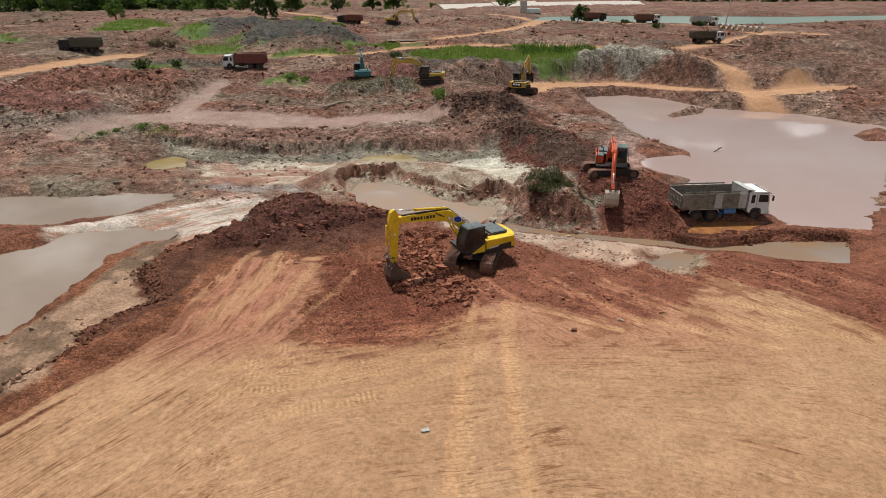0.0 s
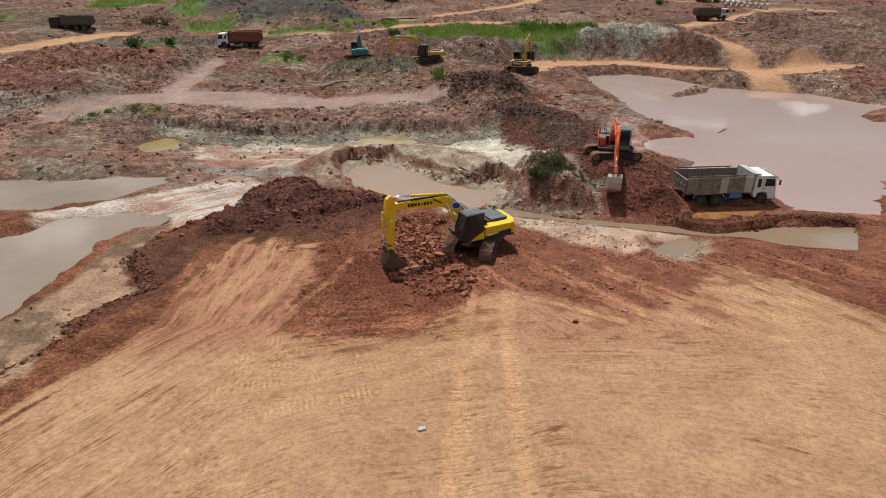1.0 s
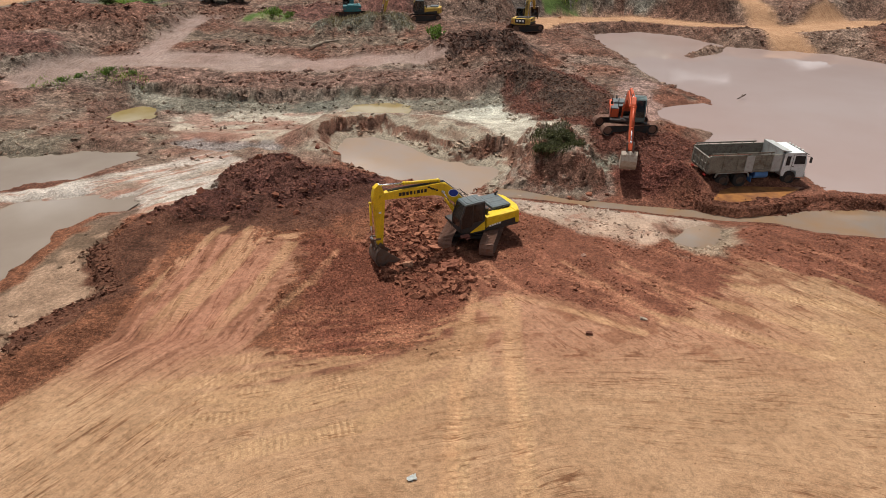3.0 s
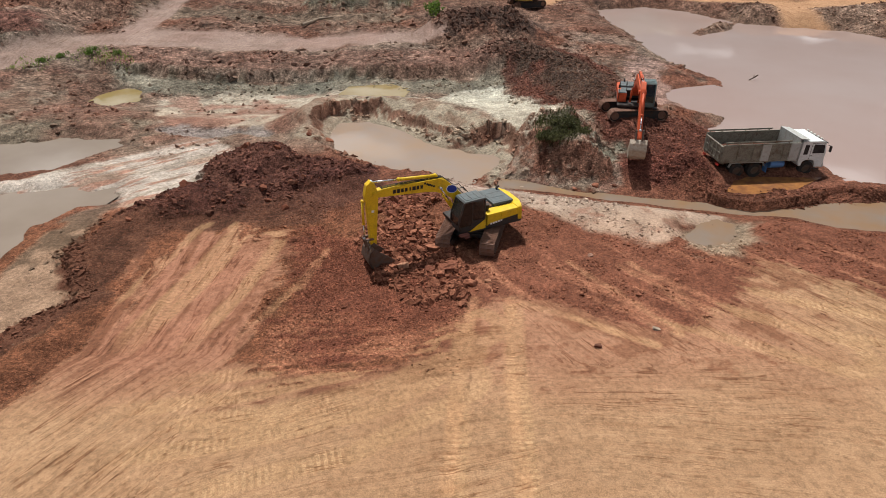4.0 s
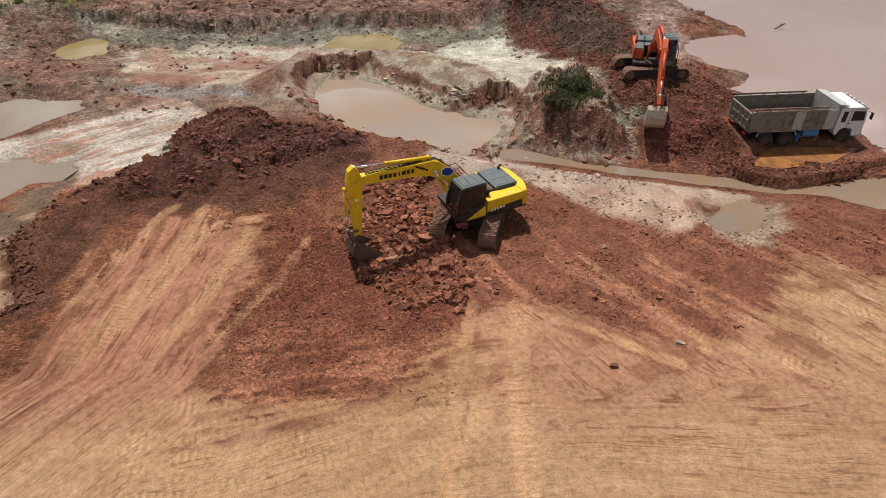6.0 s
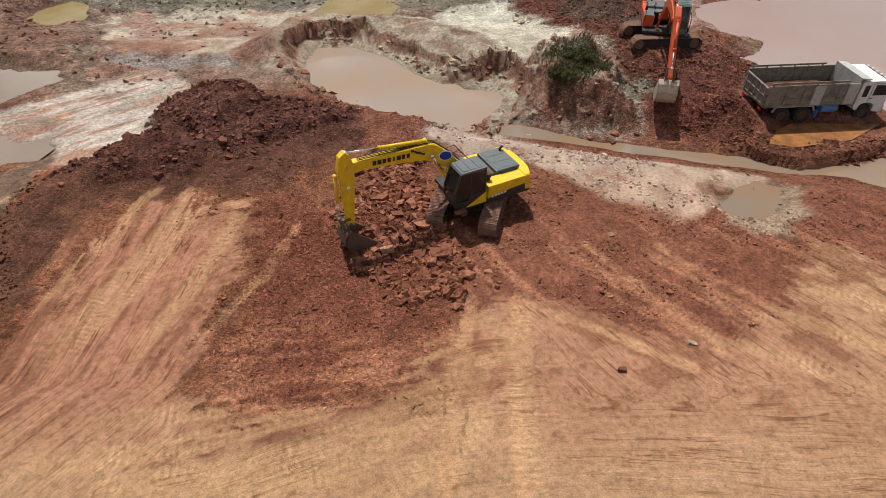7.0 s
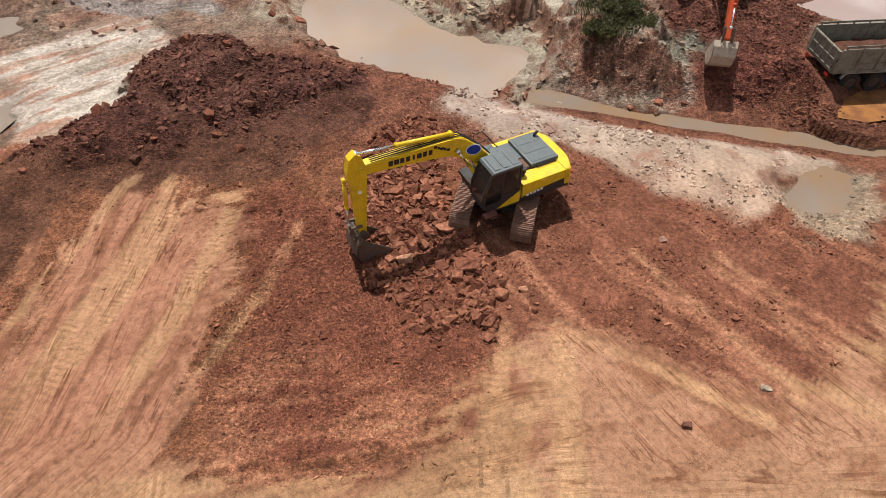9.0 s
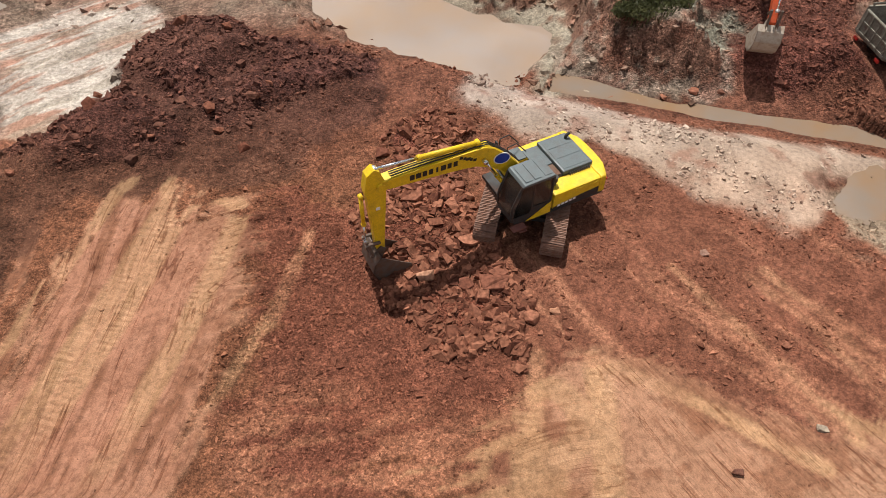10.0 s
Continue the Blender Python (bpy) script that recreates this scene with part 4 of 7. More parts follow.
    # soil
    def paint(c, mask, colour, vary=0.0, seed=0):
        v = 1 + vary * fbm(x, y, 1.4, 4, 200 + seed)
        return c + (np.array(colour) * v[:, None] - c) * mask[:, None]
    n1, n2 = fbm(x, y, 5.0, 5, 101), fbm(x, y, 1.1, 4, 103)
    c = np.tile(np.array((0.205, 0.078, 0.046)), (len(x), 1)) * (1 + 0.22 * n1 + 0.16 * n2)[:, None]
    brown = step(0.0, 0.5, fbm(x, y, 14.0, 5, 105)) * np.clip(far, 0, 1)
    c = paint(c, 0.85 * np.maximum(brown, 0.45 * step(45, 70, y)), (0.165, 0.092, 0.062), 0.4, 1)
    c = paint(c, 0.8 * step(0.12, 0.5, fbm(x, y, 7.0, 5, 107)) * step(20, 40, y), (0.26, 0.13, 0.085), 0.3, 2)
    c = paint(c, 0.6 * step(0.2, 0.55, fbm(x, y, 9.0, 5, 109)) * step(55, 90, y), (0.125, 0.08, 0.058), 0.3, 3)
    c = paint(c, 0.8 * step(-0.25, 0.25, fbm(x, y, 6.0, 5, 121)) * step(10, 18, y) * step(60, 45, y), (0.27, 0.165, 0.115), 0.4, 45)
    c = paint(c, 0.6 * step(0.0, 0.3, fbm(x, y, 4.0, 5, 123)) * step(10, 18, y) * step(45, 35, y), (0.22, 0.175, 0.125), 0.4, 46)
    c = paint(c, 0.5 * step(0.0, 0.35, fbm(x, y, 18.0, 5, 115)) * step(70, 110, y), (0.15, 0.075, 0.05), 0.5, 41)
    c = paint(c, 0.45 * scrub, (0.11, 0.09, 0.05), 0.5, 4)
    c = paint(c, 0.6 * step(0.1, 0.45, fbm(x, y, 11.0, 5, 131)) * step(90, 115, y), (0.22, 0.085, 0.055), 0.4, 48)
    c = paint(c, 0.45 * step(0.15, 0.45, fbm(x, y, 4.0, 5, 133)) * step(50, 80, y), (0.085, 0.056, 0.04), 0.4, 49)
    c = paint(c, step(240, 262, y) * step(10, 40, x), (0.19, 0.085, 0.056), 0.3, 50)
    c = paint(c, 0.55 * step(0.1, 0.45, fbm(x, y, 13.0, 5, 137)) * step(48, 60, y), (0.30, 0.18, 0.12), 0.3, 51)
    c = paint(c, 0.5 * step(12, 18, y) * step(48, 40, y) * step(10, 5, x), (0.24, 0.165, 0.115), 0.35, 53)
    c = paint(c, 0.85 * near_band, (0.175, 0.071, 0.046), 0.28, 40)
    c = paint(c, 0.7 * near_band * step(0.10, 0.35, s_east) * step(4, -3, y), (0.36, 0.165, 0.102), 0.1, 42)
    c = paint(c, rust, (0.15, 0.056, 0.037), 0.3, 5)
    c = paint(c, g_bank, (0.225, 0.172, 0.120), 0.45, 6)
    c = paint(c, 0.6 * g_bank * step(0.0, 0.3, n1), (0.12, 0.105, 0.078), 0.3, 6)
    c = paint(c, 0.85 * g_left, (0.21, 0.162, 0.112), 0.35, 7)
    c = paint(c, g_pool, (0.37, 0.285, 0.20), 0.3, 8)
    c = paint(c, 0.6 * g_pool * step(0.05, 0.3, n2), (0.23, 0.125, 0.08), 0.3, 8)
    c = paint(c, 0.95 * g_mud, (0.33, 0.205, 0.148), 0.2, 9)
    c = paint(c, 0.85 * g_mud * step(-0.15, 0.10, fbm(x, y, 2.6, 5, 157)), (0.125, 0.078, 0.055), 0.35, 56)
    c = paint(c, g_round, (0.33, 0.25, 0.185), 0.35, 10)
    c = paint(c, g_block, (0.30, 0.225, 0.16), 0.4, 11)
    c = paint(c, 0.6 * g_block * step(0.1, 0.3, n2), (0.25, 0.105, 0.066), 0.3, 11)
    for line, width, colour in TINTS:
        c = paint(c, 0.9 * step(width + 0.8, width - 0.8, along(line, x, y) + 2.2 * e), colour, 0.4, 47)
    c = paint(c, 0.8 * step(0.5, 1.5, inside(GREY_STUMP, x, y) + 0.6 * wob2 + np.clip(0.5 * (y - 13.2), -2, 0.4) - 0.9), (0.085, 0.075, 0.045), 0.4, 43)
    vein = step(0.05, -0.25, fbm(x, y, 2.2, 4, 111))
    c = paint(c, pale_l, (0.50, 0.395, 0.315), 0.22, 12)
    c = paint(c, 0.85 * pale_l * step(-0.12, 0.14, 0.9 * streak(38, 3.2, 0.45, 151) + 0.5 * n1), (0.36, 0.165, 0.105), 0.2, 13)
    c = paint(c, 0.6 * pale_l * step(0.05, 0.3, streak(34, 2.6, 0.6, 155)), (0.30, 0.23, 0.165), 0.2, 44)
    c = paint(c, 0.85 * pale_m, (0.45, 0.345, 0.25), 0.25, 14)
    c = paint(c, 0.7 * pale_m * vein, (0.28, 0.12, 0.08), 0.2, 15)
    c = paint(c, pale_r, (0.50, 0.415, 0.31), 0.2, 16)
    c = paint(c, 0.95 * pale_s, (0.41, 0.295, 0.228), 0.35, 17)
    c = paint(c, 0.6 * pale_s * step(0.1, 0.4, n2), (0.25, 0.11, 0.075), 0.2, 18)
    c = paint(c, 0.75 * red_road, (0.34, 0.20, 0.15), 0.3, 19)
    mud = step(14, 20, y) * step(38, 34, y) * step(-8, -16, x)
    c = paint(c, 0.6 * mud * (1 - g_bank) * step(-0.1, 0.25, fbm(x, y, 4.5, 5, 159)), (0.23, 0.098, 0.065), 0.35, 57)
    c = paint(c, 0.7 * step(37.0, 38.2, y + wob) * step(44.0, 42.0, y + wob) * step(-42, -36, x) * step(7, 3, x), (0.225, 0.098, 0.066), 0.35, 58)
    # from y 20 to 45 the colours so far shift greener and bluer
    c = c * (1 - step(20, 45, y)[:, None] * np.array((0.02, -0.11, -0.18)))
    c = paint(c, tan, (0.44, 0.235, 0.125), 0.12, 20)
    sandc = np.array((0.374, 0.205, 0.126)) * (1 + 0.06 * n1 + 0.04 * n2 - 0.05 * step(0.1, 0.7, st) * bandy)[:, None]
    c = c + (sandc - c) * sand[:, None]
    pinkish = sand * step(-13.5, -8.0, y + 1.2 * wob) * step(18, 11, x)
    c = paint(c, (0.9 - 0.12 * step(-3, 3, x)) * pinkish, (0.345, 0.158, 0.107), 0.12, 21)
    c = paint(c, 0.75 * pinkish * west, (0.325, 0.138, 0.094), 0.15, 52)
    c = paint(c, 0.9 * sand * west * step(0.08, 0.26, st) * step(-14, -8, y), (0.195, 0.078, 0.048), 0.2, 22)
    c = paint(c, 0.4 * sand * step(0.45, 0.8, st * bandy), (0.24, 0.125, 0.072), 0.2, 23)
    scuff = step(-0.02, 0.22, fbm(x, y, 1.6, 5, 113, 0.6) + 0.5 * st + 0.35 * step(2.5, 0.0, sand_d) - 0.10 * np.clip(sand_d, 0, 6))
    c = paint(c, 0.75 * scuff * sand * (1 - west) * step(-14, -9, y), (0.225, 0.092, 0.056), 0.25, 24)
    c = paint(c, 0.9 * dig * (0.75 + 0.25 * step(-0.2, 0.2, n2)), (0.168, 0.063, 0.041), 0.2, 25)
    c = paint(c, 0.8 * dig * step(-5.0, -8.0, y + wob) * step(0.0, 0.25, fbm(x * 0.35 + y * 0.1, y * 1.5 - x * 0.3, 1.0, 4, 161) + 0.4 * s_mid), (0.32, 0.145, 0.088), 0.2, 26)
    c = paint(c, heap, (0.122, 0.050, 0.033), 0.25, 27)
    c = paint(c, heapy, (0.108, 0.045, 0.032), 0.35, 55)
    c = paint(c, rocks, (0.16, 0.056, 0.036), 0.3, 28)
    c = paint(c, 0.35 * cleat * sand, (0.50, 0.29, 0.165), 0.1, 29)
    c = paint(c, (0.45 + 0.3 * sand) * lane, (0.47, 0.25, 0.148), 0.1, 54)
    c = paint(c, grass, (0.10, 0.14, 0.035), 0.3, 30)
    c = paint(c, 0.8 * stream, (0.27, 0.22, 0.19), 0.1, 31)
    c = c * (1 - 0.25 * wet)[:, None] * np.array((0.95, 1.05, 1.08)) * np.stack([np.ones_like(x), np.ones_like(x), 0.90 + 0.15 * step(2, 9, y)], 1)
    c = c * (1 + (np.clip(churn + near_band + dig, 0, 1) * (1 - sand))[:, None] * step(16, 10, y)[:, None] * np.array((0.06, -0.05, -0.02)))
    cloddy = np.clip(1 - flat, 0, 1) * (0.5 + 0.5 * np.clip(churn + 0.4, 0, 1)) * (1 - 0.6 * grass) * (1 - 0.45 * near_band) * (1 - 0.5 * np.clip(g_pool + g_bank + pale_r + pale_m, 0, 1)) * (1 - 0.7 * g_mud) * (1 - 0.3 * dig) * (1 - 0.25 * step(60, 100, y))
    wild = (1 - np.clip(flat - 0.35 * (pale_l + pale_m), 0, 1)) * (1 - grass) * (1 - 0.6 * wet) * np.clip(0.25 * step(9, 12, y) + 0.75 * step(20, 45, y) + 0.35 * step(21, 26, -x) * step(8, 14, y), 0, 1) * (1 - 0.5 * np.clip(g_pool + pale_r, 0, 1))
    masks = dict(wild=wild, bank=g_bank, cut=np.clip(g_pool + g_block + g_bank + pale_r + pale_m, 0, 1), sand=sand, dig=dig, heap=heapy, rocks=rocks, rust=rust, pale=pale_s, grey=np.clip(g_block + 0.12 * g_mud + g_round + g_bank, 0, 1), grass=grass, flat=flat, wet=wet, scrub=scrub, west=np.maximum(west, step(0.5, 4.0, x + 0.25 * (y + 8)) * step(-10.5, -8.5, y + 1.5 * wob)), tread=cleat, tread_s=cleat_s, graded=np.clip(sand + 0.5 * dig * step(-5.5, -8.0, y) + 0.6 * red_road + 0.5 * tan, 0, 1))
    return z, np.clip(c, 0.01, 0.9), cloddy, masks


FIELD = {}


def lookup(values, x, y):
    """Values of the ground's grid at places, between its points."""
    gx, gy = FIELD["gx"], FIELD["gy"]
    x, y = np.atleast_1d(np.asarray(x, float)), np.atleast_1d(np.asarray(y, float))
    i = np.clip(np.searchsorted(gx, x) - 1, 0, len(gx) - 2)
    j = np.clip(np.searchsorted(gy, y) - 1, 0, len(gy) - 2)
    u, v = (x - gx[i]) / (gx[i + 1] - gx[i]), (y - gy[j]) / (gy[j + 1] - gy[j])
    a = values.reshape(len(gy), len(gx))
    return a[j, i] * (1 - u) * (1 - v) + a[j, i + 1] * u * (1 - v) + a[j + 1, i] * (1 - u) * v + a[j + 1, i + 1] * u * v


def ground_z(x, y):
    return float(lookup(FIELD["z"], x, y)[0])


def spread(lo, hi, fine, grow, reach_lo, reach_hi):
    core = list(np.arange(lo, hi, fine))
    d, v = fine, core[-1]
    while v < reach_hi:
        d *= grow[1]
        v += d
        core.append(v)
    d, v = fine, core[0]
    while v > reach_lo:
        d *= grow[0]
        v -= d
        core.insert(0, v)
    return np.array(core)


def build_ground():
    gx = spread(-23, 24, 0.12, (1.027, 1.027), -900, 900)
    gy = spread(-19, 17, 0.12, (1.06, 1.0165), -70, 1500)
    X, Y = np.meshgrid(gx, gy)
    x, y = X.ravel(), Y.ravel()
    z, c, cloddy, masks = terrain(x, y)
    FIELD.update(gx=gx, gy=gy, z=z, **masks)
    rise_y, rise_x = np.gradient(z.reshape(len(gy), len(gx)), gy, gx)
    # steep ground is recoloured: red-brown in cuts, dark grey-brown on the bank
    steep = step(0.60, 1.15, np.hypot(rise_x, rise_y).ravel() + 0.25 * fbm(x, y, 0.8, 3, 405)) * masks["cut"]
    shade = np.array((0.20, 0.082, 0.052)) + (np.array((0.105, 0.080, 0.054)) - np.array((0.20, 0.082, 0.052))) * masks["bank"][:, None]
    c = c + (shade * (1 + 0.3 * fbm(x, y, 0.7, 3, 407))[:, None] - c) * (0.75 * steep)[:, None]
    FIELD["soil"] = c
    nx, ny = len(gx), len(gy)
    i = np.arange((ny - 1) * (nx - 1))
    a = (i // (nx - 1)) * nx + i % (nx - 1)
    quads = np.stack([a, a + 1, a + nx + 1, a + nx], 1)
    me = bpy.data.meshes.new("ground")
    me.vertices.add(len(x))
    me.vertices.foreach_set("co", np.stack([x, y, z], 1).ravel())
    me.loops.add(quads.size)
    me.loops.foreach_set("vertex_index", quads.ravel())
    me.polygons.add(len(quads))
    me.polygons.foreach_set("loop_start", np.arange(len(quads)) * 4)
    me.polygons.foreach_set("loop_total", np.full(len(quads), 4))
    me.update(calc_edges=True)
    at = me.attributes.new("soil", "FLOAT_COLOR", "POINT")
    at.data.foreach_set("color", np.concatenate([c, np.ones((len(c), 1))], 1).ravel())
    at = me.attributes.new("cloddy", "FLOAT", "POINT")
    at.data.foreach_set("value", cloddy)
    for key in ("graded", "west", "tread", "tread_s", "wild"):
        at = me.attributes.new(key, "FLOAT", "POINT")
        at.data.foreach_set("value", FIELD[key])
    ang = np.arctan2(x - 3.0, y + 39.0)
    rad = np.hypot(x - 3.0, y + 39.0) + 1.6 * fbm(x, y, 11.0, 3, 401) - 0.03 * np.clip(x - 3.0, 0, 25) * np.clip(y + 20, 0, 12)
    pu, pv = west_flow(x, y)
    slant = radians(-55)
    bend = 0.4 * fbm(x, y, 6.0, 2, 404)
    pu = np.where(x > -2.0, x * math.cos(slant) + y * math.sin(slant), pu)
    pv = np.where(x > -2.0, -x * math.sin(slant) + y * math.cos(slant) + bend, pv)
    for key, u, v in (("sweep", ang * 34, rad), ("push", pu, pv)):
        at = me.attributes.new(key, "FLOAT_VECTOR", "POINT")
        at.data.foreach_set("vector", np.stack([u, v, 0 * u], 1).ravel())
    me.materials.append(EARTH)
    me.polygons.foreach_set("use_smooth", np.ones(len(quads), bool))
    tagged(new("ground", me), "red-brown churned earth and graded tan sand", "ground", kind="structure")


build_ground()


def pool(name, poly, level, mat, label, grow=1.02, out=1.0):
    p = np.array(poly, float)
    mid = p.mean(0)
    bm = B()
    bm.faces.new([bm.verts.new((*(mid + (q - mid) * grow + out * np.sign(q - mid)), level)) for q in p])
    bmesh.ops.triangulate(bm, faces=bm.faces)
    ob = part(name, bm, mat)
    for pl in ob.data.polygons:
        if pl.normal.z < 0:
            pl.flip()
    tagged(ob, label, "water", kind="structure")
    return ob


pool("water_pond", POND_PINK, -0.60, W_PINK, "still pinkish silty pond reflecting clouds")
pool("water_pool", POND_A, -0.60, W_GREY, "shallow grey-brown silty pool")
pool("water_pool", POND_B, -0.64, W_GREY, "grey-brown silty pool beside dark mud bank", 1.02, 2.2)
pool("water_pit", POND_MID, -1.0, W_PIT, "brown silty water in a dug pit")
pool("water_puddle", POND_YL, -0.95, W_OCHRE, "small ochre-yellow puddle in grey clay", 1.0, 0.5)
pool("water_puddle", POND_YC, -1.0, W_OCHRE, "small ochre-yellow puddle below a clay bank", 1.0, 0.5)
pool("water_channel", [(-0.6, 12.2), (4.0, 12.8), (12.0, 10.2), (31.0, 9.2), (31.0, 2.4), (20.0, 4.2), (9.0, 7.0), (0.0, 9.2)], -1.06, W_MID, "muddy water standing in a ditch", 1.0, 0.0)
pool("water_hole", POND_ROUND, -0.70, W_MID, "round muddy waterhole ringed by grey clay", 1.0, 0.3)
pool("water_puddle", PUDDLE, -0.50, W_RUST, "rust-orange puddle beside the truck", 1.0, 0.1)
pool("water_lake", LAKE, 7.4, W_LAKE, "grey-green lake behind an earth dam", 1.0, 3.0)
pool("water_puddle", POND_FAR, 5.9, W_GREY, "pale shallow puddle in the far dig", 1.0, 0.5)


# ---- excavators ----
SHOE = None


def track_shoe():
    global SHOE
    if SHOE is None:
        bm = B()
        box(bm, (0, 0, 0), (0.205, 0.80, 0.03), 0.006)
        for gx in (-0.08, 0.0, 0.08):
            box(bm, (gx, 0, 0.027), (0.018, 0.78, 0.03))
        SHOE = bpy.data.meshes.new("track_shoe")
        bm.to_mesh(SHOE)
        bm.free()
        SHOE.materials.append(M_STEEL)
    return SHOE


def stadium(half, r, n=10):
    pts = [(half + r * math.sin(a), r * math.cos(a)) for a in np.linspace(0, math.pi, n)]
    return pts + [(-x, -z) for x, z in pts]


def crawler(root, y, turn, detailed, r=0.42, half=1.83):
    """One crawler track: frame, belt, wheels and shoes."""
    m = turn @ pose(0, y, r + 0.045)
    bm = B()
    prism(bm, stadium(half, r - 0.02, 12), -0.19, 0.19, 0.015)
    track = part("track", bm, M_DARK, root, "steel crawler track caked with red dust", m)
    bm = B()
    box(bm, (0, 0, 0.02), (2.9, 0.44, 0.34), 0.05)
    part("track_frame", bm, M_DARK, track)
    for x, name in ((half, "idler"), (-half, "sprocket")):
        bm = B()
        rod(bm, (x, -0.23, 0), (x, 0.23, 0), 0.30, 20)
        rod(bm, (x, -0.26, 0), (x, 0.26, 0), 0.12, 12)
        part(name, bm, M_STEEL, track)
    per, count = 4 * half + 2 * math.pi * r, 46
    for i in range(count):
        s = per * i / count
        if s < 2 * half:
            x, z, a = -half + s, r, 0
        elif s < 2 * half + math.pi * r:
            a = (s - 2 * half) / r
            x, z = half + r * math.sin(a), r * math.cos(a)
        elif s < 4 * half + math.pi * r:
            x, z, a = half - (s - 2 * half - math.pi * r), -r, math.pi
        else:
            a = math.pi + (s - 4 * half - math.pi * r) / r
            x, z = -half + r * math.sin(a), r * math.cos(a)
        shared("shoe", track_shoe(), track, pose(x, 0, z, 0, math.degrees(a), 0))


def boom_outline(length, bulge, w0, w1, w2):
    top, low = [], []
    for t in np.linspace(0, 1, 15):
        # centre line: rises steeply, bends, then runs straight to the tip
        x = length * t
        k = t / 0.40 if t < 0.40 else (1 - t) / 0.60
        c = bulge * (k * (1.35 - 0.35 * k) if t < 0.40 else k * (1.12 - 0.12 * k))
        w = w0 + (w1 - w0) * min(t / 0.38, 1) if t < 0.38 else w1 + (w2 - w1) * (t - 0.38) / 0.62
        top.append((x, c + w * 0.5))
        low.append((x, c - w * 0.5))
    return top + low[::-1]


def cylinder(root, p, q, y, m, paint, r=0.075, reach=0.55):
    """A hydraulic cylinder from p to q in the boom's plane."""
    p, q = Vector((p[0], y, p[1])), Vector((q[0], y, q[1]))
    k = p.lerp(q, reach)
    bm = B()
    rod(bm, p, k, r, 14)
    rod(bm, k - (k - p).normalized() * 0.10, k, r * 1.2, 14)
    rod(bm, p + Vector((0, -r * 1.1, 0)), p + Vector((0, r * 1.1, 0)), r * 1.15, 12)
    barrel = part("cylinder", bm, paint, root, "", m, True)
    bm = B()
    rod(bm, k, q, r * 0.55, 12)
    rod(bm, q + Vector((0, -r * 1.1, 0)), q + Vector((0, r * 1.1, 0)), r * 1.05, 12)
    part("piston_rod", bm, M_CHROME, barrel, "shining chrome piston rod", None, True)


def between(p, q, u, v):
    """A point u metres from p towards q and v metres to the left of that way, in the plane."""
    d = Vector((q[0] - p[0], q[1] - p[1])).normalized()
    return (p[0] + d.x * u - d.y * v, p[1] + d.y * u + d.x * v)


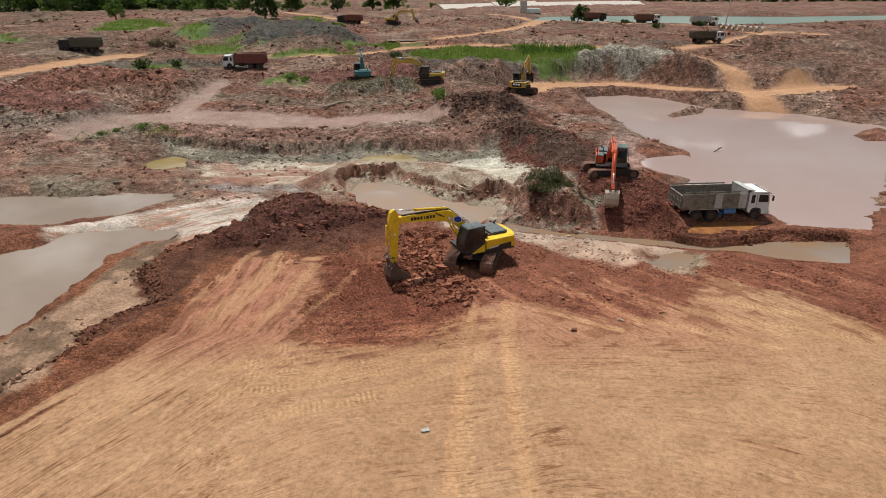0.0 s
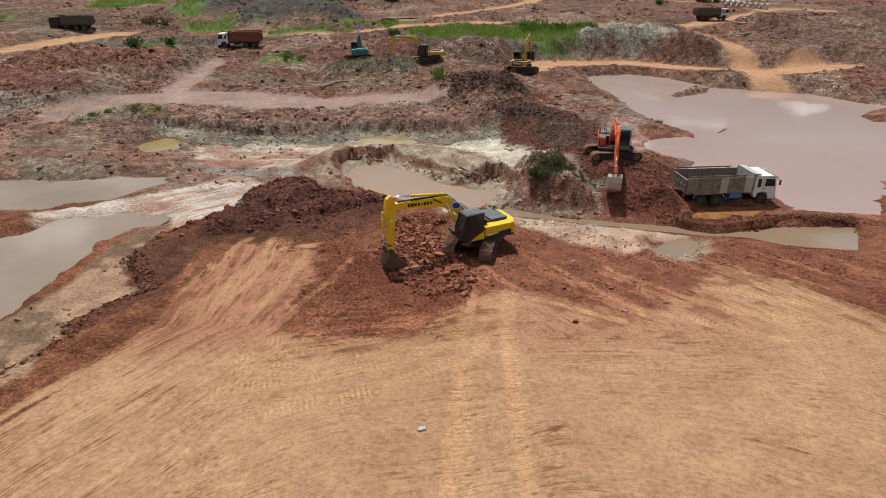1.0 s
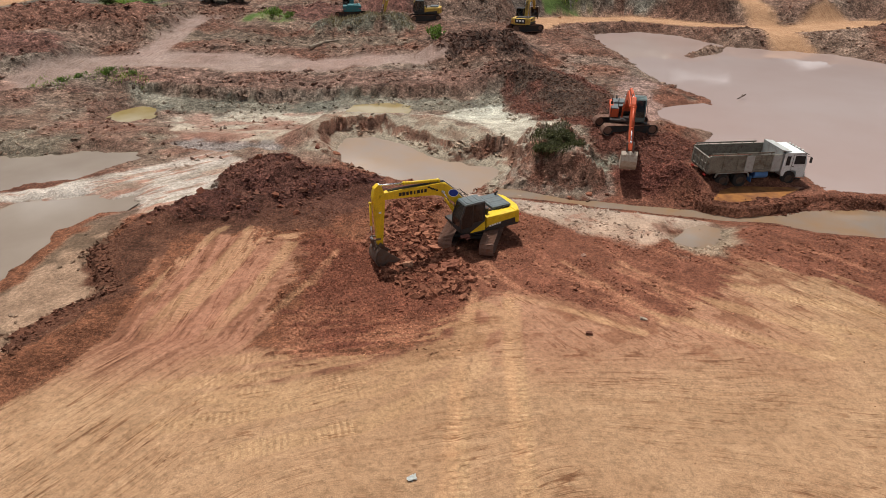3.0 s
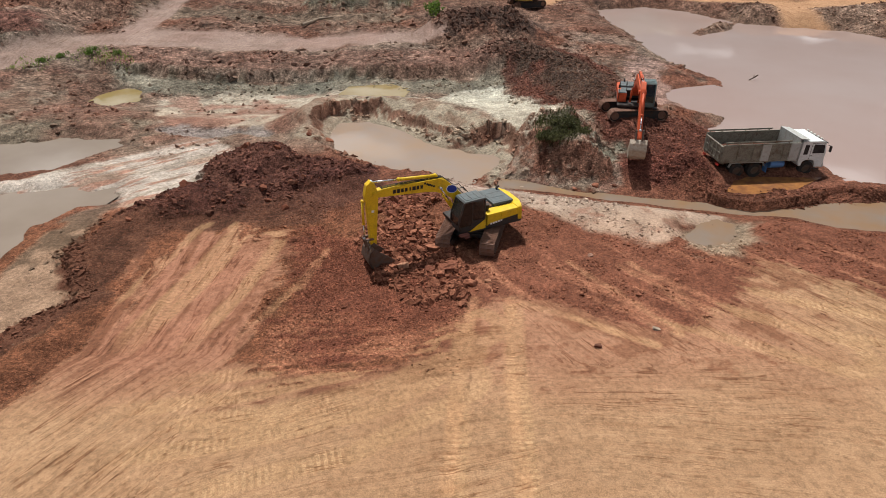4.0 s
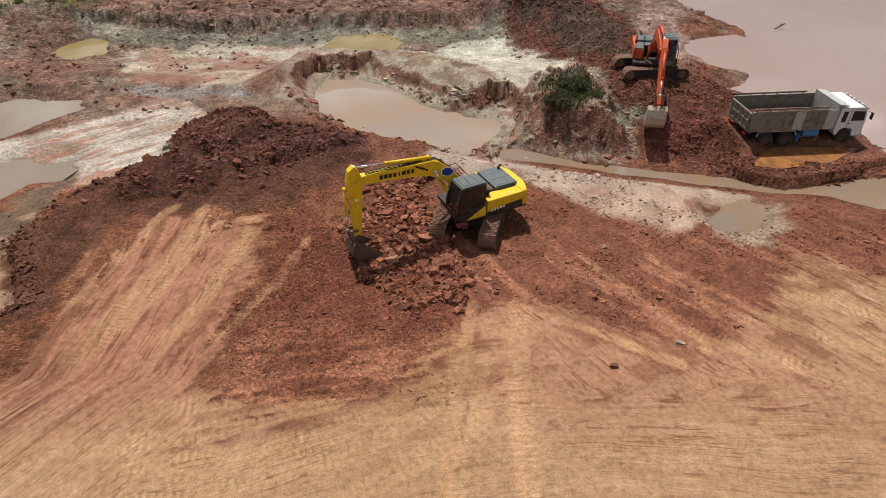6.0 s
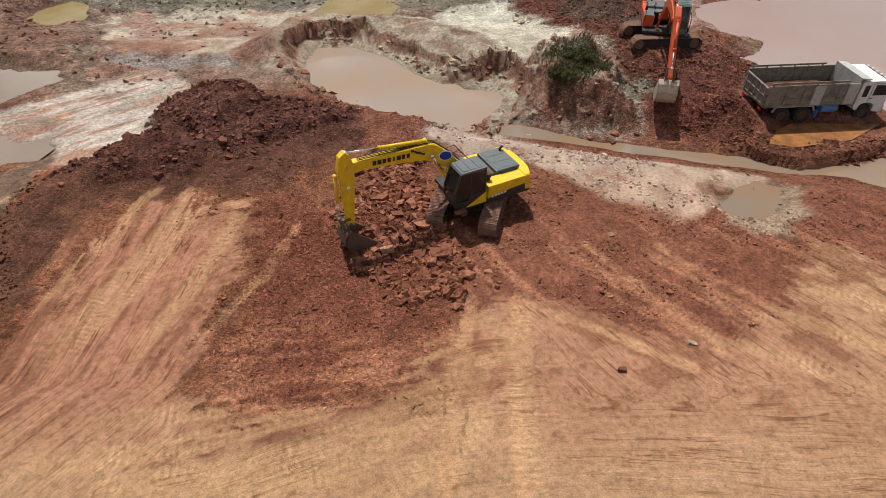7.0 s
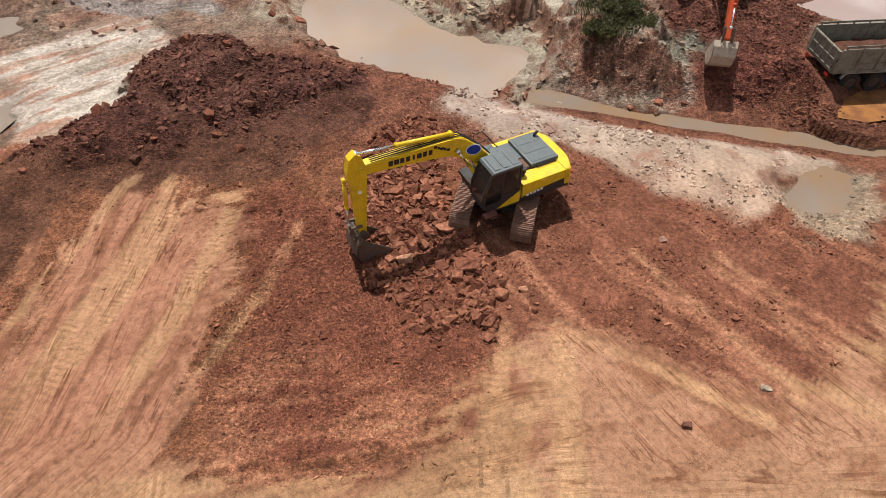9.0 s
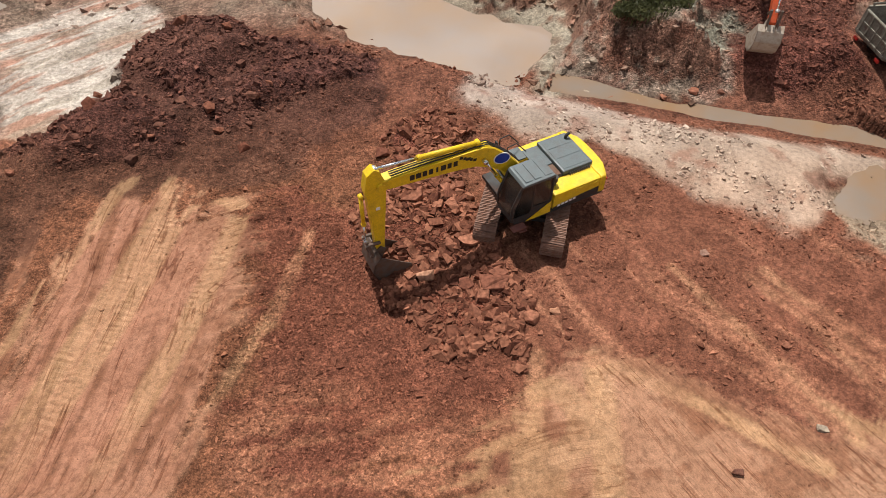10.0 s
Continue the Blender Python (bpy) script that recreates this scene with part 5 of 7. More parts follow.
def excavator(m, label, paint, track_deg, swing, tip, pin, curl, dark=None, mark=True, detailed=True, foot=(0.25, 1.85), bulge=1.05, group="excavators", plate=False, hood=None, cab_mat=None, scoop=None):
    """A crawler excavator: tip is the boom's end and pin the bucket's, as reach and height from the slewing centre."""
    dark = dark or M_CHAR
    hood = hood or dark
    cab_mat = cab_mat or dark
    root = thing("excavator", m, label, "excavator", group)
    turn = pose(0, 0, 0, 0, 0, track_deg)
    for y in (-1.195, 1.195):
        crawler(root, y, turn, detailed)
    bm = B()
    box(bm, (0, 0, 0.62), (1.7, 1.9, 0.34), 0.06)
    box(bm, (0.75, 0, 0.55), (0.4, 2.1, 0.24), 0.05)
    box(bm, (-0.75, 0, 0.55), (0.4, 2.1, 0.24), 0.05)
    rod(bm, (0, 0, 0.78), (0, 0, 1.02), 0.62, 28)
    part("undercarriage", bm, M_DARK, root, "", turn)
    U = pose(0, 0, 0, 0, 0, swing)
    # deck and side skirts
    bm = B()
    box(bm, (-0.55, 0, 1.10), (3.55, 2.62, 0.16), 0.03)
    box(bm, (0.1, 0.0, 1.0), (1.2, 1.2, 0.1), 0.02)
    part("deck", bm, M_DARK, root, "", U)
    # left and right engine side panels
    for y, x1 in ((1.0, -0.12), (-1.0, 0.55)):
        bm = B()
        prism(bm, [(-2.15, 1.34), (x1, 1.20), (x1, 1.90), (-2.15, 1.92)], y - 0.34, y + 0.34, 0.05)
        side = part("side_panel", bm, paint, root, "", U)
        bm = B()
        s = 0.345 if y > 0 else -0.345
        prism(bm, [(-2.12, 1.20), (x1 - 0.03, 1.19), (x1 - 0.03, 1.30), (-0.9, 1.42), (-2.12, 1.52)], y + s - 0.012, y + s + 0.012)
        part("skirt_stripe", bm, M_DARK, side, "black sweeping stripe")
        bm = B()
        box(bm, (-1.45, y + s, 1.74), (0.95, 0.03, 0.20), 0.01)
        for i in range(9):
            box(bm, (-1.85 + i * 0.1, y + s * 1.03, 1.74), (0.02, 0.03, 0.17))
        part("vent_grille", bm, paint if not plate else M_DARK, side)
        if mark and y > 0:
            bm = B()
            for i in range(5):
                box(bm, (-0.35 - i * 0.16, y + s * 1.045, 1.33 + 0.015 * i), (0.11, 0.01, 0.10))
            part("marking", bm, M_WHITEMARK, side, "pale model marking bars")
    # engine hood
    bm = B()
    box(bm, (-1.25, -0.05, 1.60), (1.85, 1.35, 0.62), 0.06)
    part("engine_bay", bm, M_DARK, root, "", U)
    bm = B()
    box(bm, (-1.52, -0.22, 2.00), (1.25, 1.75, 0.18), 0.05)
    for i in range(3):
        box(bm, (-1.52, -0.76 + i * 0.54, 2.092), (1.05, 0.44, 0.02), 0.008)
    hood_ob = part("engine_hood", bm, hood, root, "raised engine hood with pressed panels", U)
    bm = B()
    for i in range(10):
        box(bm, (-1.95 + i * 0.09, 0.72, 1.95), (0.03, 0.10, 0.14))
    part("hood_grille", bm, M_DARK, hood_ob)
    bm = B()
    box(bm, (-0.58, -0.55, 1.90), (0.66, 1.05, 0.10), 0.02)
    box(bm, (0.15, -1.0, 1.92), (0.78, 0.62, 0.07), 0.02)
    part("walkway", bm, hood, root, "", U)
    bm = B()
    box(bm, (-0.62, 0.30, 1.93), (0.50, 0.55, 0.06), 0.02)
    part("access_cover", bm, M_BEDBROWN, root, "brown rusty access cover", U)
    # counterweight
    bm = B()
    arc = [(-2.05, 1.36), (-2.05, -1.36)] + [(-2.60 + 0.30 * (abs(y) / 1.36) ** 3, y) for y in np.linspace(-1.36, 1.36, 11)]
    a = [bm.verts.new((x, y, 1.14)) for x, y in arc]
    b = [bm.verts.new((x + 0.04, y, 1.96)) for x, y in arc]
    bm.faces.new(a)
    bm.faces.new(b[::-1])
    for i in range(len(arc)):
        bm.faces.new((a[i], b[i], b[(i + 1) % len(arc)], a[(i + 1) % len(arc)]))
    es = [e for e in bm.edges if abs(e.verts[0].co.z - e.verts[1].co.z) < 0.01]
    bmesh.ops.bevel(bm, geom=es, offset=0.10, segments=3, affect="EDGES", profile=0.6)
    cw = part("counterweight", bm, paint, root, "rounded cast counterweight", U, False)
    if mark:
        bm = B()
        for i, w in enumerate((0.13, 0.13, 0.16, 0.08, 0.13, 0.15, 0.16, 0.15)):
            box(bm, (-2.607, 0.66 - 0.185 * i, 1.58), (0.02, w, 0.20))
        part("lettering", bm, M_BLACKMARK, cw, "black maker lettering bars")
    if plate:
        bm = B()
        box(bm, (-2.61, 0, 1.62), (0.03, 1.5, 0.62), 0.03)
        pl = part("rear_plate", bm, M_BLACKMARK, cw, "black rear plate")
        bm = B()
        for i in range(3):
            box(bm, (-2.635, 0.42 - 0.42 * i, 1.66), (0.02, 0.30, 0.26), 0.03)
        part("lettering", bm, M_WHITEMARK, pl, "white maker lettering bars")
    for y in (-1.0, 1.0):
        bm = B()
        box(bm, (-2.47, y * 1.14, 1.55), (0.06, 0.16, 0.08), 0.01)
        part("tail_light", bm, M_REDLENS, cw)
    # cab
    cy0, cy1 = 0.33, 1.34
    bm = B()
    # frame: posts, sills and rear wall
    posts = []

    def post(p, q, y, w=0.05):
        posts.append(rod(B(), (p[0], y, p[1]), (q[0], y, q[1]), w, 8))
    for y in (cy0 + 0.05, cy1 - 0.05):
        post((0.05, 1.2), (0.05, 2.9), y, 0.06)
        post((0.80, 1.2), (0.80, 2.9), y, 0.045)
        post((1.58, 1.55), (1.56, 2.05), y)
        post((1.56, 2.05), (1.26, 2.88), y)
        post((1.42, 1.22), (1.58, 1.55), y)
    box(bm, (0.05, (cy0 + cy1) / 2, 1.65), (0.06, cy1 - cy0 - 0.1, 0.9))
    box(bm, (0.75, (cy0 + cy1) / 2, 1.21), (1.4, cy1 - cy0, 0.08), 0.02)
    box(bm, (1.50, (cy0 + cy1) / 2, 1.42), (0.12, cy1 - cy0 - 0.1, 0.34), 0.04)
    for y in (cy0 + 0.02, cy1 - 0.02):
        prism(bm, [(0.02, 1.2), (1.42, 1.2), (1.56, 1.5), (0.9, 1.5), (0.80, 1.75), (0.02, 1.75)], y - 0.02, y + 0.02)
    cab = part("cab", bm, M_DARK if cab_mat is dark else cab_mat, root, "operator cab with tinted windows", U)
    for q in posts:
        part("cab_post", q, M_DARK if cab_mat is dark else cab_mat, cab)
    if cab_mat is not M_DARK and mark:
        bm = B()
        prism(bm, [(0.0, 1.16), (1.0, 1.16), (0.0, 1.72)], cy1 + 0.005, cy1 + 0.02)
        part("cab_stripe", bm, paint, cab, "yellow wedge-shaped stripe")
    bm = B()
    prism(bm, [(0.0, 2.86), (1.30, 2.86), (1.22, 2.96), (0.05, 2.98)], cy0 - 0.01, cy1 + 0.01, 0.03)
    for x in (0.25, 0.65, 1.0):
        box(bm, (x, (cy0 + cy1) / 2, 2.985), (0.26, 0.8, 0.02), 0.008)
    part("cab_roof", bm, cab_mat, cab, "dark grey cab roof")
    panes = [([(0.08, 1.75), (0.78, 1.75), (0.78, 2.86), (0.08, 2.86)], cy1 - 0.03), ([(0.83, 1.5), (1.56, 1.5), (1.55, 2.05), (1.26, 2.85), (0.83, 2.85)], cy1 - 0.03),
             ([(0.08, 1.75), (0.78, 1.75), (0.78, 2.86), (0.08, 2.86)], cy0 + 0.03), ([(0.83, 1.5), (1.56, 1.5), (1.55, 2.05), (1.26, 2.85), (0.83, 2.85)], cy0 + 0.03)]
    for pts, y in panes:
        bm = B()
        prism(bm, pts, y - 0.006, y + 0.006)
        part("side_window", bm, M_GLASS, cab)
    bm = B()
    prism(bm, [(1.57, 1.58), (1.585, 1.58), (1.575, 2.05), (1.27, 2.86), (1.255, 2.86), (1.56, 2.05)], cy0 + 0.08, cy1 - 0.08)
    part("windscreen", bm, M_GLASS, cab)
    bm = B()
    box(bm, (0.45, 0.83, 1.62), (0.5, 0.5, 0.16), 0.05)
    box(bm, (0.24, 0.83, 2.0), (0.14, 0.48, 0.75), 0.05)
    box(bm, (0.95, 0.83, 1.5), (0.12, 0.3, 0.5), 0.03)
    part("seat", bm, M_SEAT, cab)
    bm = B()
    tube(bm, [(1.50, cy1 + 0.02, 1.3), (1.62, cy1 + 0.10, 1.7), (1.58, cy1 + 0.10, 2.2), (1.36, cy1 + 0.02, 2.6)], 0.018)
    part("handrail", bm, M_DARK, cab)
    bm = B()
    box(bm, (1.35, cy1 + 0.12, 1.12), (0.55, 0.28, 0.05), 0.015)
    box(bm, (1.20, cy1 + 0.14, 0.95), (0.3, 0.22, 0.04), 0.01)
    part("step_plate", bm, M_BEDRED if mark else M_DARK, root, "dusty red step plate" if mark else "", U)
    # exhaust, intake, rails, mirror
    bm = B()
    rod(bm, (-1.95, -0.80, 2.0), (-1.95, -0.80, 2.22), 0.06, 12)
    rod(bm, (-1.95, -0.80, 2.22), (-2.10, -0.80, 2.30), 0.06, 12)
    part("exhaust", bm, M_DARK, root, "", U)
    bm = B()
    rod(bm, (-0.36, 0.84, 1.88), (-0.36, 0.84, 2.08), 0.10, 14)
    rod(bm, (-0.36, 0.84, 2.08), (-0.36, 0.84, 2.26), 0.14, 16)
    part("air_cleaner", bm, M_DARK, root, "", U)
    bm = B()
    tube(bm, [(0.6, -1.26, 1.3), (0.62, -1.26, 2.7), (0.25, -1.26, 2.75), (-0.2, -1.26, 2.2)], 0.02)
    tube(bm, [(0.6, -0.75, 2.1), (0.62, -0.75, 2.7), (0.25, -0.75, 2.75), (-0.2, -0.75, 2.2)], 0.02)
    part("guard_rail", bm, M_DARK, root, "", U)
    bm = B()
    box(bm, (0.72, -1.30, 2.45), (0.05, 0.16, 0.26), 0.02)
    part("mirror", bm, M_DARK, root, "", U)
    # boom
    fx, fz = foot
    L, ang = math.hypot(tip[0] - fx, tip[1] - fz), math.degrees(math.atan2(tip[1] - fz, tip[0] - fx))
    Bm = U @ pose(fx, -0.08, fz, 0, -ang, 0)
    bm = B()
    prism(bm, boom_outline(L, bulge, 0.38, 0.74, 0.36), -0.20, 0.20, 0.025)
    rod(bm, (0, -0.30, 0), (0, 0.30, 0), 0.16, 16)
    rod(bm, (L, -0.27, 0), (L, 0.27, 0), 0.15, 16)
    boom = part("boom", bm, paint, root, "curved box-section boom", Bm)
    if mark:
        bm = B()
        s0 = L * 0.58
        slope = -bulge * 1.12 / (L * 0.60)
        for i, w in enumerate((0.14, 0.14, 0.18, 0.07, 0.14, 0.15, 0.18, 0.16)):
            xx = s0 + 0.205 * i
            box(bm, (xx, 0.206, bulge * 1.06 * (L - xx) / (L * 0.6)), (w, 0.012, 0.20), 0, pose(0, 0, 0, 0, -math.degrees(math.atan(slope)), 0))
        part("lettering", bm, M_BLACKMARK, boom, "black maker lettering bars")
        bm = B()
        for i, w in enumerate((0.12, 0.10, 0.16, 0.10, 0.12)):
            xx = L * 0.46 + 0.14 * i
            box(bm, (xx, 0.206, bulge * 0.98 + 0.02 * i - 0.12), (w, 0.012, 0.10), 0, pose(0, 0, 0, 0, 12, 0))
        part("dealer_marking", bm, M_BLACKMARK, boom, "small black marking bars")
        bm = B()
        rod(bm, (L * 0.27, 0.196, bulge * 0.88), (L * 0.27, 0.214, bulge * 0.88), 0.20, 20)
        for v in bm.verts:
            v.co.x = L * 0.27 + (v.co.x - L * 0.27) * 1.5
        part("badge", bm, M_BLUEMARK, boom, "blue oval badge")
        bm = B()
        rod(bm, (L * 0.27, 0.19, bulge * 0.88), (L * 0.27, 0.209, bulge * 0.88), 0.235, 20)
        for v in bm.verts:
            v.co.x = L * 0.27 + (v.co.x - L * 0.27) * 1.45
        part("badge_rim", bm, M_WHITEMARK, boom, "white badge rim")
    bm = B()
    for y in (-0.10, 0.0, 0.10):
        pts = []
        for t in np.linspace(0.12, 0.95, 10):
            k = t / 0.40 if t < 0.40 else (1 - t) / 0.60
            c = bulge * (k * (1.35 - 0.35 * k) if t < 0.40 else k * (1.12 - 0.12 * k))
            pts.append((L * t, y, c + (0.30 if t < 0.5 else 0.23) + 0.10 * math.sin(t * 3.1)))
        tube(bm, pts, 0.022, 5)
    part("hydraulic_hose", bm, M_DARK, boom)
    bc = between(foot, tip, L * 0.40, bulge * 0.86)
    for y in (-0.40, 0.24):
        cylinder(root, (0.85, 1.38), bc, y, U, paint, 0.075, 0.62)
    # arm
    al = math.hypot(pin[0] - tip[0], pin[1] - tip[1])
    aang = math.degrees(math.atan2(pin[1] - tip[1], pin[0] - tip[0]))
    Am = U @ pose(tip[0], -0.08, tip[1], 0, -aang, 0)
    bm = B()
    prism(bm, [(-0.72, 0.18), (-0.52, 0.42), (0.05, 0.50), (0.6, 0.40), (al, 0.15), (al + 0.10, 0.0), (al, -0.14), (0.4, -0.20), (-0.1, -0.20), (-0.6, 0.0)], -0.165, 0.165, 0.02)
    arm = part("arm", bm, paint, root, "box-section dipper arm", Am)
    bm = B()
    box(bm, (0.9, 0.172, 0.08), (0.12, 0.01, 0.14))
    part("decal", bm, M_WHITEMARK, arm, "small white decal")
    k0 = between(tip, pin, -0.62, 0.12)
    b0 = between(foot, tip, L * 0.46, bulge * 0.86 + 0.52)
    cylinder(root, b0, k0, -0.08, U, paint, 0.085, 0.60)
    # bucket and its linkage
    lk = between(tip, pin, al - 0.42, 0.48)
    c0 = between(tip, pin, 0.35, 0.58)
    cylinder(root, c0, lk, -0.08, U, paint, 0.07, 0.62)
    bm = B()
    la = between(tip, pin, al - 0.40, 0.05)
    ear = between(pin, between(pin, (pin[0] + math.cos(radians(curl)), pin[1] + math.sin(radians(curl))), 1, 0), 0.02, 0.42)
    for y in (-0.30, 0.14):
        rod(bm, (la[0], y, la[1]), (lk[0], y, lk[1]), 0.06, 8)
        rod(bm, (lk[0], y, lk[1]), (ear[0], y, ear[1]), 0.06, 8)
    part("linkage", bm, M_BUCKET, root, "", U)
    # bucket: x runs from the pin to the cutting edge
    Km = U @ pose(pin[0], -0.08, pin[1], 0, -curl, 0)
    bm = B()
    arc = [(-0.12, 0.12), (-0.12, 0.45), (0.10, 0.85), (0.50, 1.05), (0.95, 0.98), (1.28, 0.66), (1.42, 0.16)]
    inner = [(x * 0.94 + 0.03, z * 0.93 - 0.01) for x, z in arc]
    prism(bm, arc + inner[::-1], -0.56, 0.56)
    for y in (-0.56, 0.53):
        prism(bm, [(-0.1, 0.10)] + arc[1:] + [(1.30, 0.05)], y, y + 0.03)
    for y in (-0.22, 0.20):
        prism(bm, [(-0.14, -0.12), (0.14, -0.10), (0.25, 0.30), (0.02, 0.55), (-0.20, 0.40)], y - 0.02, y + 0.02)
    bucket = part("bucket", bm, scoop or M_BUCKET, root, "worn steel digging bucket with soil stuck to it", Km)
    for i in range(5):
        bm = B()
        y = -0.48 + 0.24 * i
        prism(bm, [(1.36, 0.24), (1.42, 0.06), (1.64, 0.02), (1.44, 0.20)], y - 0.05, y + 0.05)
        part("tooth", bm, scoop or M_BUCKET, bucket)
    return root


def on_ground(x, y, rz=0, lift=0.0):
    return pose(x, y, ground_z(x, y) + lift, 0, 0, rz)


excavator(pose(0.30, 1.50, 0.02), "yellow crawler excavator with charcoal cab digging red earth", M_YELLOW, 76, 207, (5.70, 3.85), (5.90, 1.00), -138)
excavator(pose(13.6, 18.6, 1.15), "orange crawler excavator standing on a red soil mound", M_ORANGE, 3, 258, (5.6, 3.5), (8.0, 1.0), -128, M_DARK, False, hood=M_CHAR, cab_mat=M_GREYTEAL, scoop=M_PALEBUCKET)


# ---- dump trucks ----
def wheel(root, x, y, r, width, name="wheel"):
    bm = B()
    s = 1 if y > 0 else -1
    pr = [(r * 0.55, -0.5), (r * 0.93, -0.5), (r, -0.38), (r, 0.38), (r * 0.93, 0.5), (r * 0.55, 0.5)]
    rings = []
    for i in range(22):
        a = 2 * math.pi * i / 22
        rings.append([bm.verts.new((rr * math.cos(a), k * width, rr * math.sin(a))) for rr, k in pr])
    for i in range(22):
        p, q = rings[i], rings[(i + 1) % 22]
        for j in range(len(pr)):
            bm.faces.new((p[j], p[(j + 1) % len(pr)], q[(j + 1) % len(pr)], q[j]))
    wh = thing(name, pose(x, y, r), "", "")
    wh.parent = root
    part("tyre", bm, M_RUBBER, wh)
    bm = B()
    rod(bm, (0, -width * 0.36, 0), (0, width * 0.36, 0), r * 0.56, 18)
    rod(bm, (0, s * width * 0.30, 0), (0, s * width * 0.50, 0), r * 0.26, 12)
    for i in range(6):
        a = math.pi * i / 3
        rod(bm, (r * 0.38 * math.cos(a), s * width * 0.34, r * 0.38 * math.sin(a)), (r * 0.38 * math.cos(a), s * width * 0.42, r * 0.38 * math.sin(a)), 0.03, 6)
    part("rim", bm, M_RIM, wh)


def dump_truck(m, label, cab_mat, bed_mat, group="dump trucks", bed_len=5.4, high=1.15, load=None, panel=None, tank=True):
    """A three-axle tipper: x forward, the rear of the bed at x = 0."""
    root = thing("dump_truck", m, label, "truck", group)
    end = bed_len + 2.35
    bm = B()
    for y in (-0.42, 0.42):
        box(bm, (end / 2 + 0.1, y, 0.92), (end - 0.5, 0.10, 0.26), 0.01)
    for x in (0.6, 1.8, 3.2, 4.6, bed_len + 0.6):
        box(bm, (x, 0, 0.92), (0.12, 0.8, 0.2))
    part("chassis", bm, M_DARK, root)
    for x in (1.35, 2.65):
        bm = B()
        rod(bm, (x, -1.0, 0.5), (x, 1.0, 0.5), 0.10, 10)
        box(bm, (x, 0, 0.52), (0.4, 0.4, 0.4), 0.1)
        part("axle", bm, M_DARK, root)
        for y in (-1.07, -0.74, 0.74, 1.07):
            wheel(root, x, y, 0.52, 0.29)
    for y in (-1.05, 1.05):
        wheel(root, bed_len + 0.95, y, 0.52, 0.30)
    # bed
    wz, w, t = 1.20, 1.24, 0.05
    bm = B()
    box(bm, (bed_len / 2, 0, wz), (bed_len, 2 * w, 0.12), 0.01)
    for x in np.linspace(0.3, bed_len - 0.3, 7):
        box(bm, (x, 0, wz - 0.12), (0.10, 2.2, 0.14))
    bed = part("bed", bm, bed_mat, root, "open tipper bed")
    for s in (-1, 1):
        bm = B()
        box(bm, (bed_len / 2, s * w, wz + high / 2), (bed_len, t, high), 0.008)
        box(bm, (bed_len / 2, s * (w + 0.03), wz + high), (bed_len, 0.11, 0.09), 0.01)
        box(bm, (bed_len / 2, s * (w + 0.03), wz + 0.08), (bed_len, 0.11, 0.12), 0.01)
        wall = part("side_wall", bm, bed_mat, bed, "ribbed steel side wall, scratched and dusty")
        bm = B()
        for x in np.linspace(0.05, bed_len - 0.05, 6):
            box(bm, (x, s * (w + 0.05), wz + high / 2), (0.11, 0.08, high - 0.05), 0.012)
        for z in (0.38, 0.72):
            box(bm, (bed_len / 2, s * (w + 0.035), wz + high * z), (bed_len - 0.1, 0.03, 0.05))
        part("rib", bm, bed_mat, bed)
        if panel:
            for px, pw, ph in ((bed_len - 0.35, 0.66, 1.02), (bed_len * 0.56, 0.6, 0.98), (0.42, 0.7, 0.96)):
                bm = B()
                box(bm, (px, s * (w + 0.055), wz + high / 2 + 0.01), (pw, 0.10, high * ph), 0.02)
                part("corner_panel", bm, panel if px > 1 else bed_mat, bed, "pale grey corner panel" if px > 1 else "")
        bm = B()
        # loose top board with gaps below it
        box(bm, (bed_len * 0.45, s * w, wz + high + 0.17), (bed_len * 0.86, 0.04, 0.11), 0.01)
        for x in np.linspace(0.2, bed_len * 0.84, 6):
            box(bm, (x, s * w, wz + high + 0.09), (0.07, 0.05, 0.12))
        part("top_board", bm, bed_mat, bed)
    bm = B()
    box(bm, (bed_len - 0.03, 0, wz + (high + 0.28) / 2), (0.06, 2 * w, high + 0.28), 0.01)
    prism(bm, [(bed_len - 0.06, wz + high + 0.24), (bed_len + 0.62, wz + high + 0.16), (bed_len + 0.62, wz + high + 0.22), (bed_len - 0.06, wz + high + 0.32)], -w, w, 0.01)
    part("headboard", bm, panel or bed_mat, bed, "sloping front guard over the cab")
    bm = B()
    box(bm, (0.0, 0, wz + high * 0.47), (0.06, 2 * w - 0.06, high * 0.95), 0.01)
    for y in np.linspace(-1.05, 1.05, 5):
        box(bm, (-0.045, y, wz + high * 0.47), (0.07, 0.09, high * 0.9), 0.01)
    for z in (0.1, 0.5, 0.9):
        box(bm, (-0.04, 0, wz + high * z), (0.06, 2 * w - 0.1, 0.08), 0.01)
    part("tailgate", bm, bed_mat, bed, "ribbed tailgate")
    if load:
        bm = B()
        grid = [[None] * 15 for _ in range(23)]
        for i in range(23):
            for j in range(15):
                x, y = 0.06 + (bed_len - 0.14) * i / 22, -w + 0.05 + (2 * w - 0.1) * j / 14
                edge = min(i, 22 - i, j * 1.5, (14 - j) * 1.5) / 6
                h = wz + 0.1 + (high - 0.15) * load * min(1, 0.55 + 0.45 * edge) * (1.1 - 0.5 * abs(x / bed_len - 0.42)) + 0.10 * noise.noise((x * 2.3, y * 2.3, 1.7))
                grid[i][j] = bm.verts.new((x, y, h))
        for i in range(22):
            for j in range(14):
                bm.faces.new((grid[i][j], grid[i + 1][j], grid[i + 1][j + 1], grid[i][j + 1]))
        ld = part("soil_load", bm, M_CLOD_DARK, root, "red soil heaped in the bed")
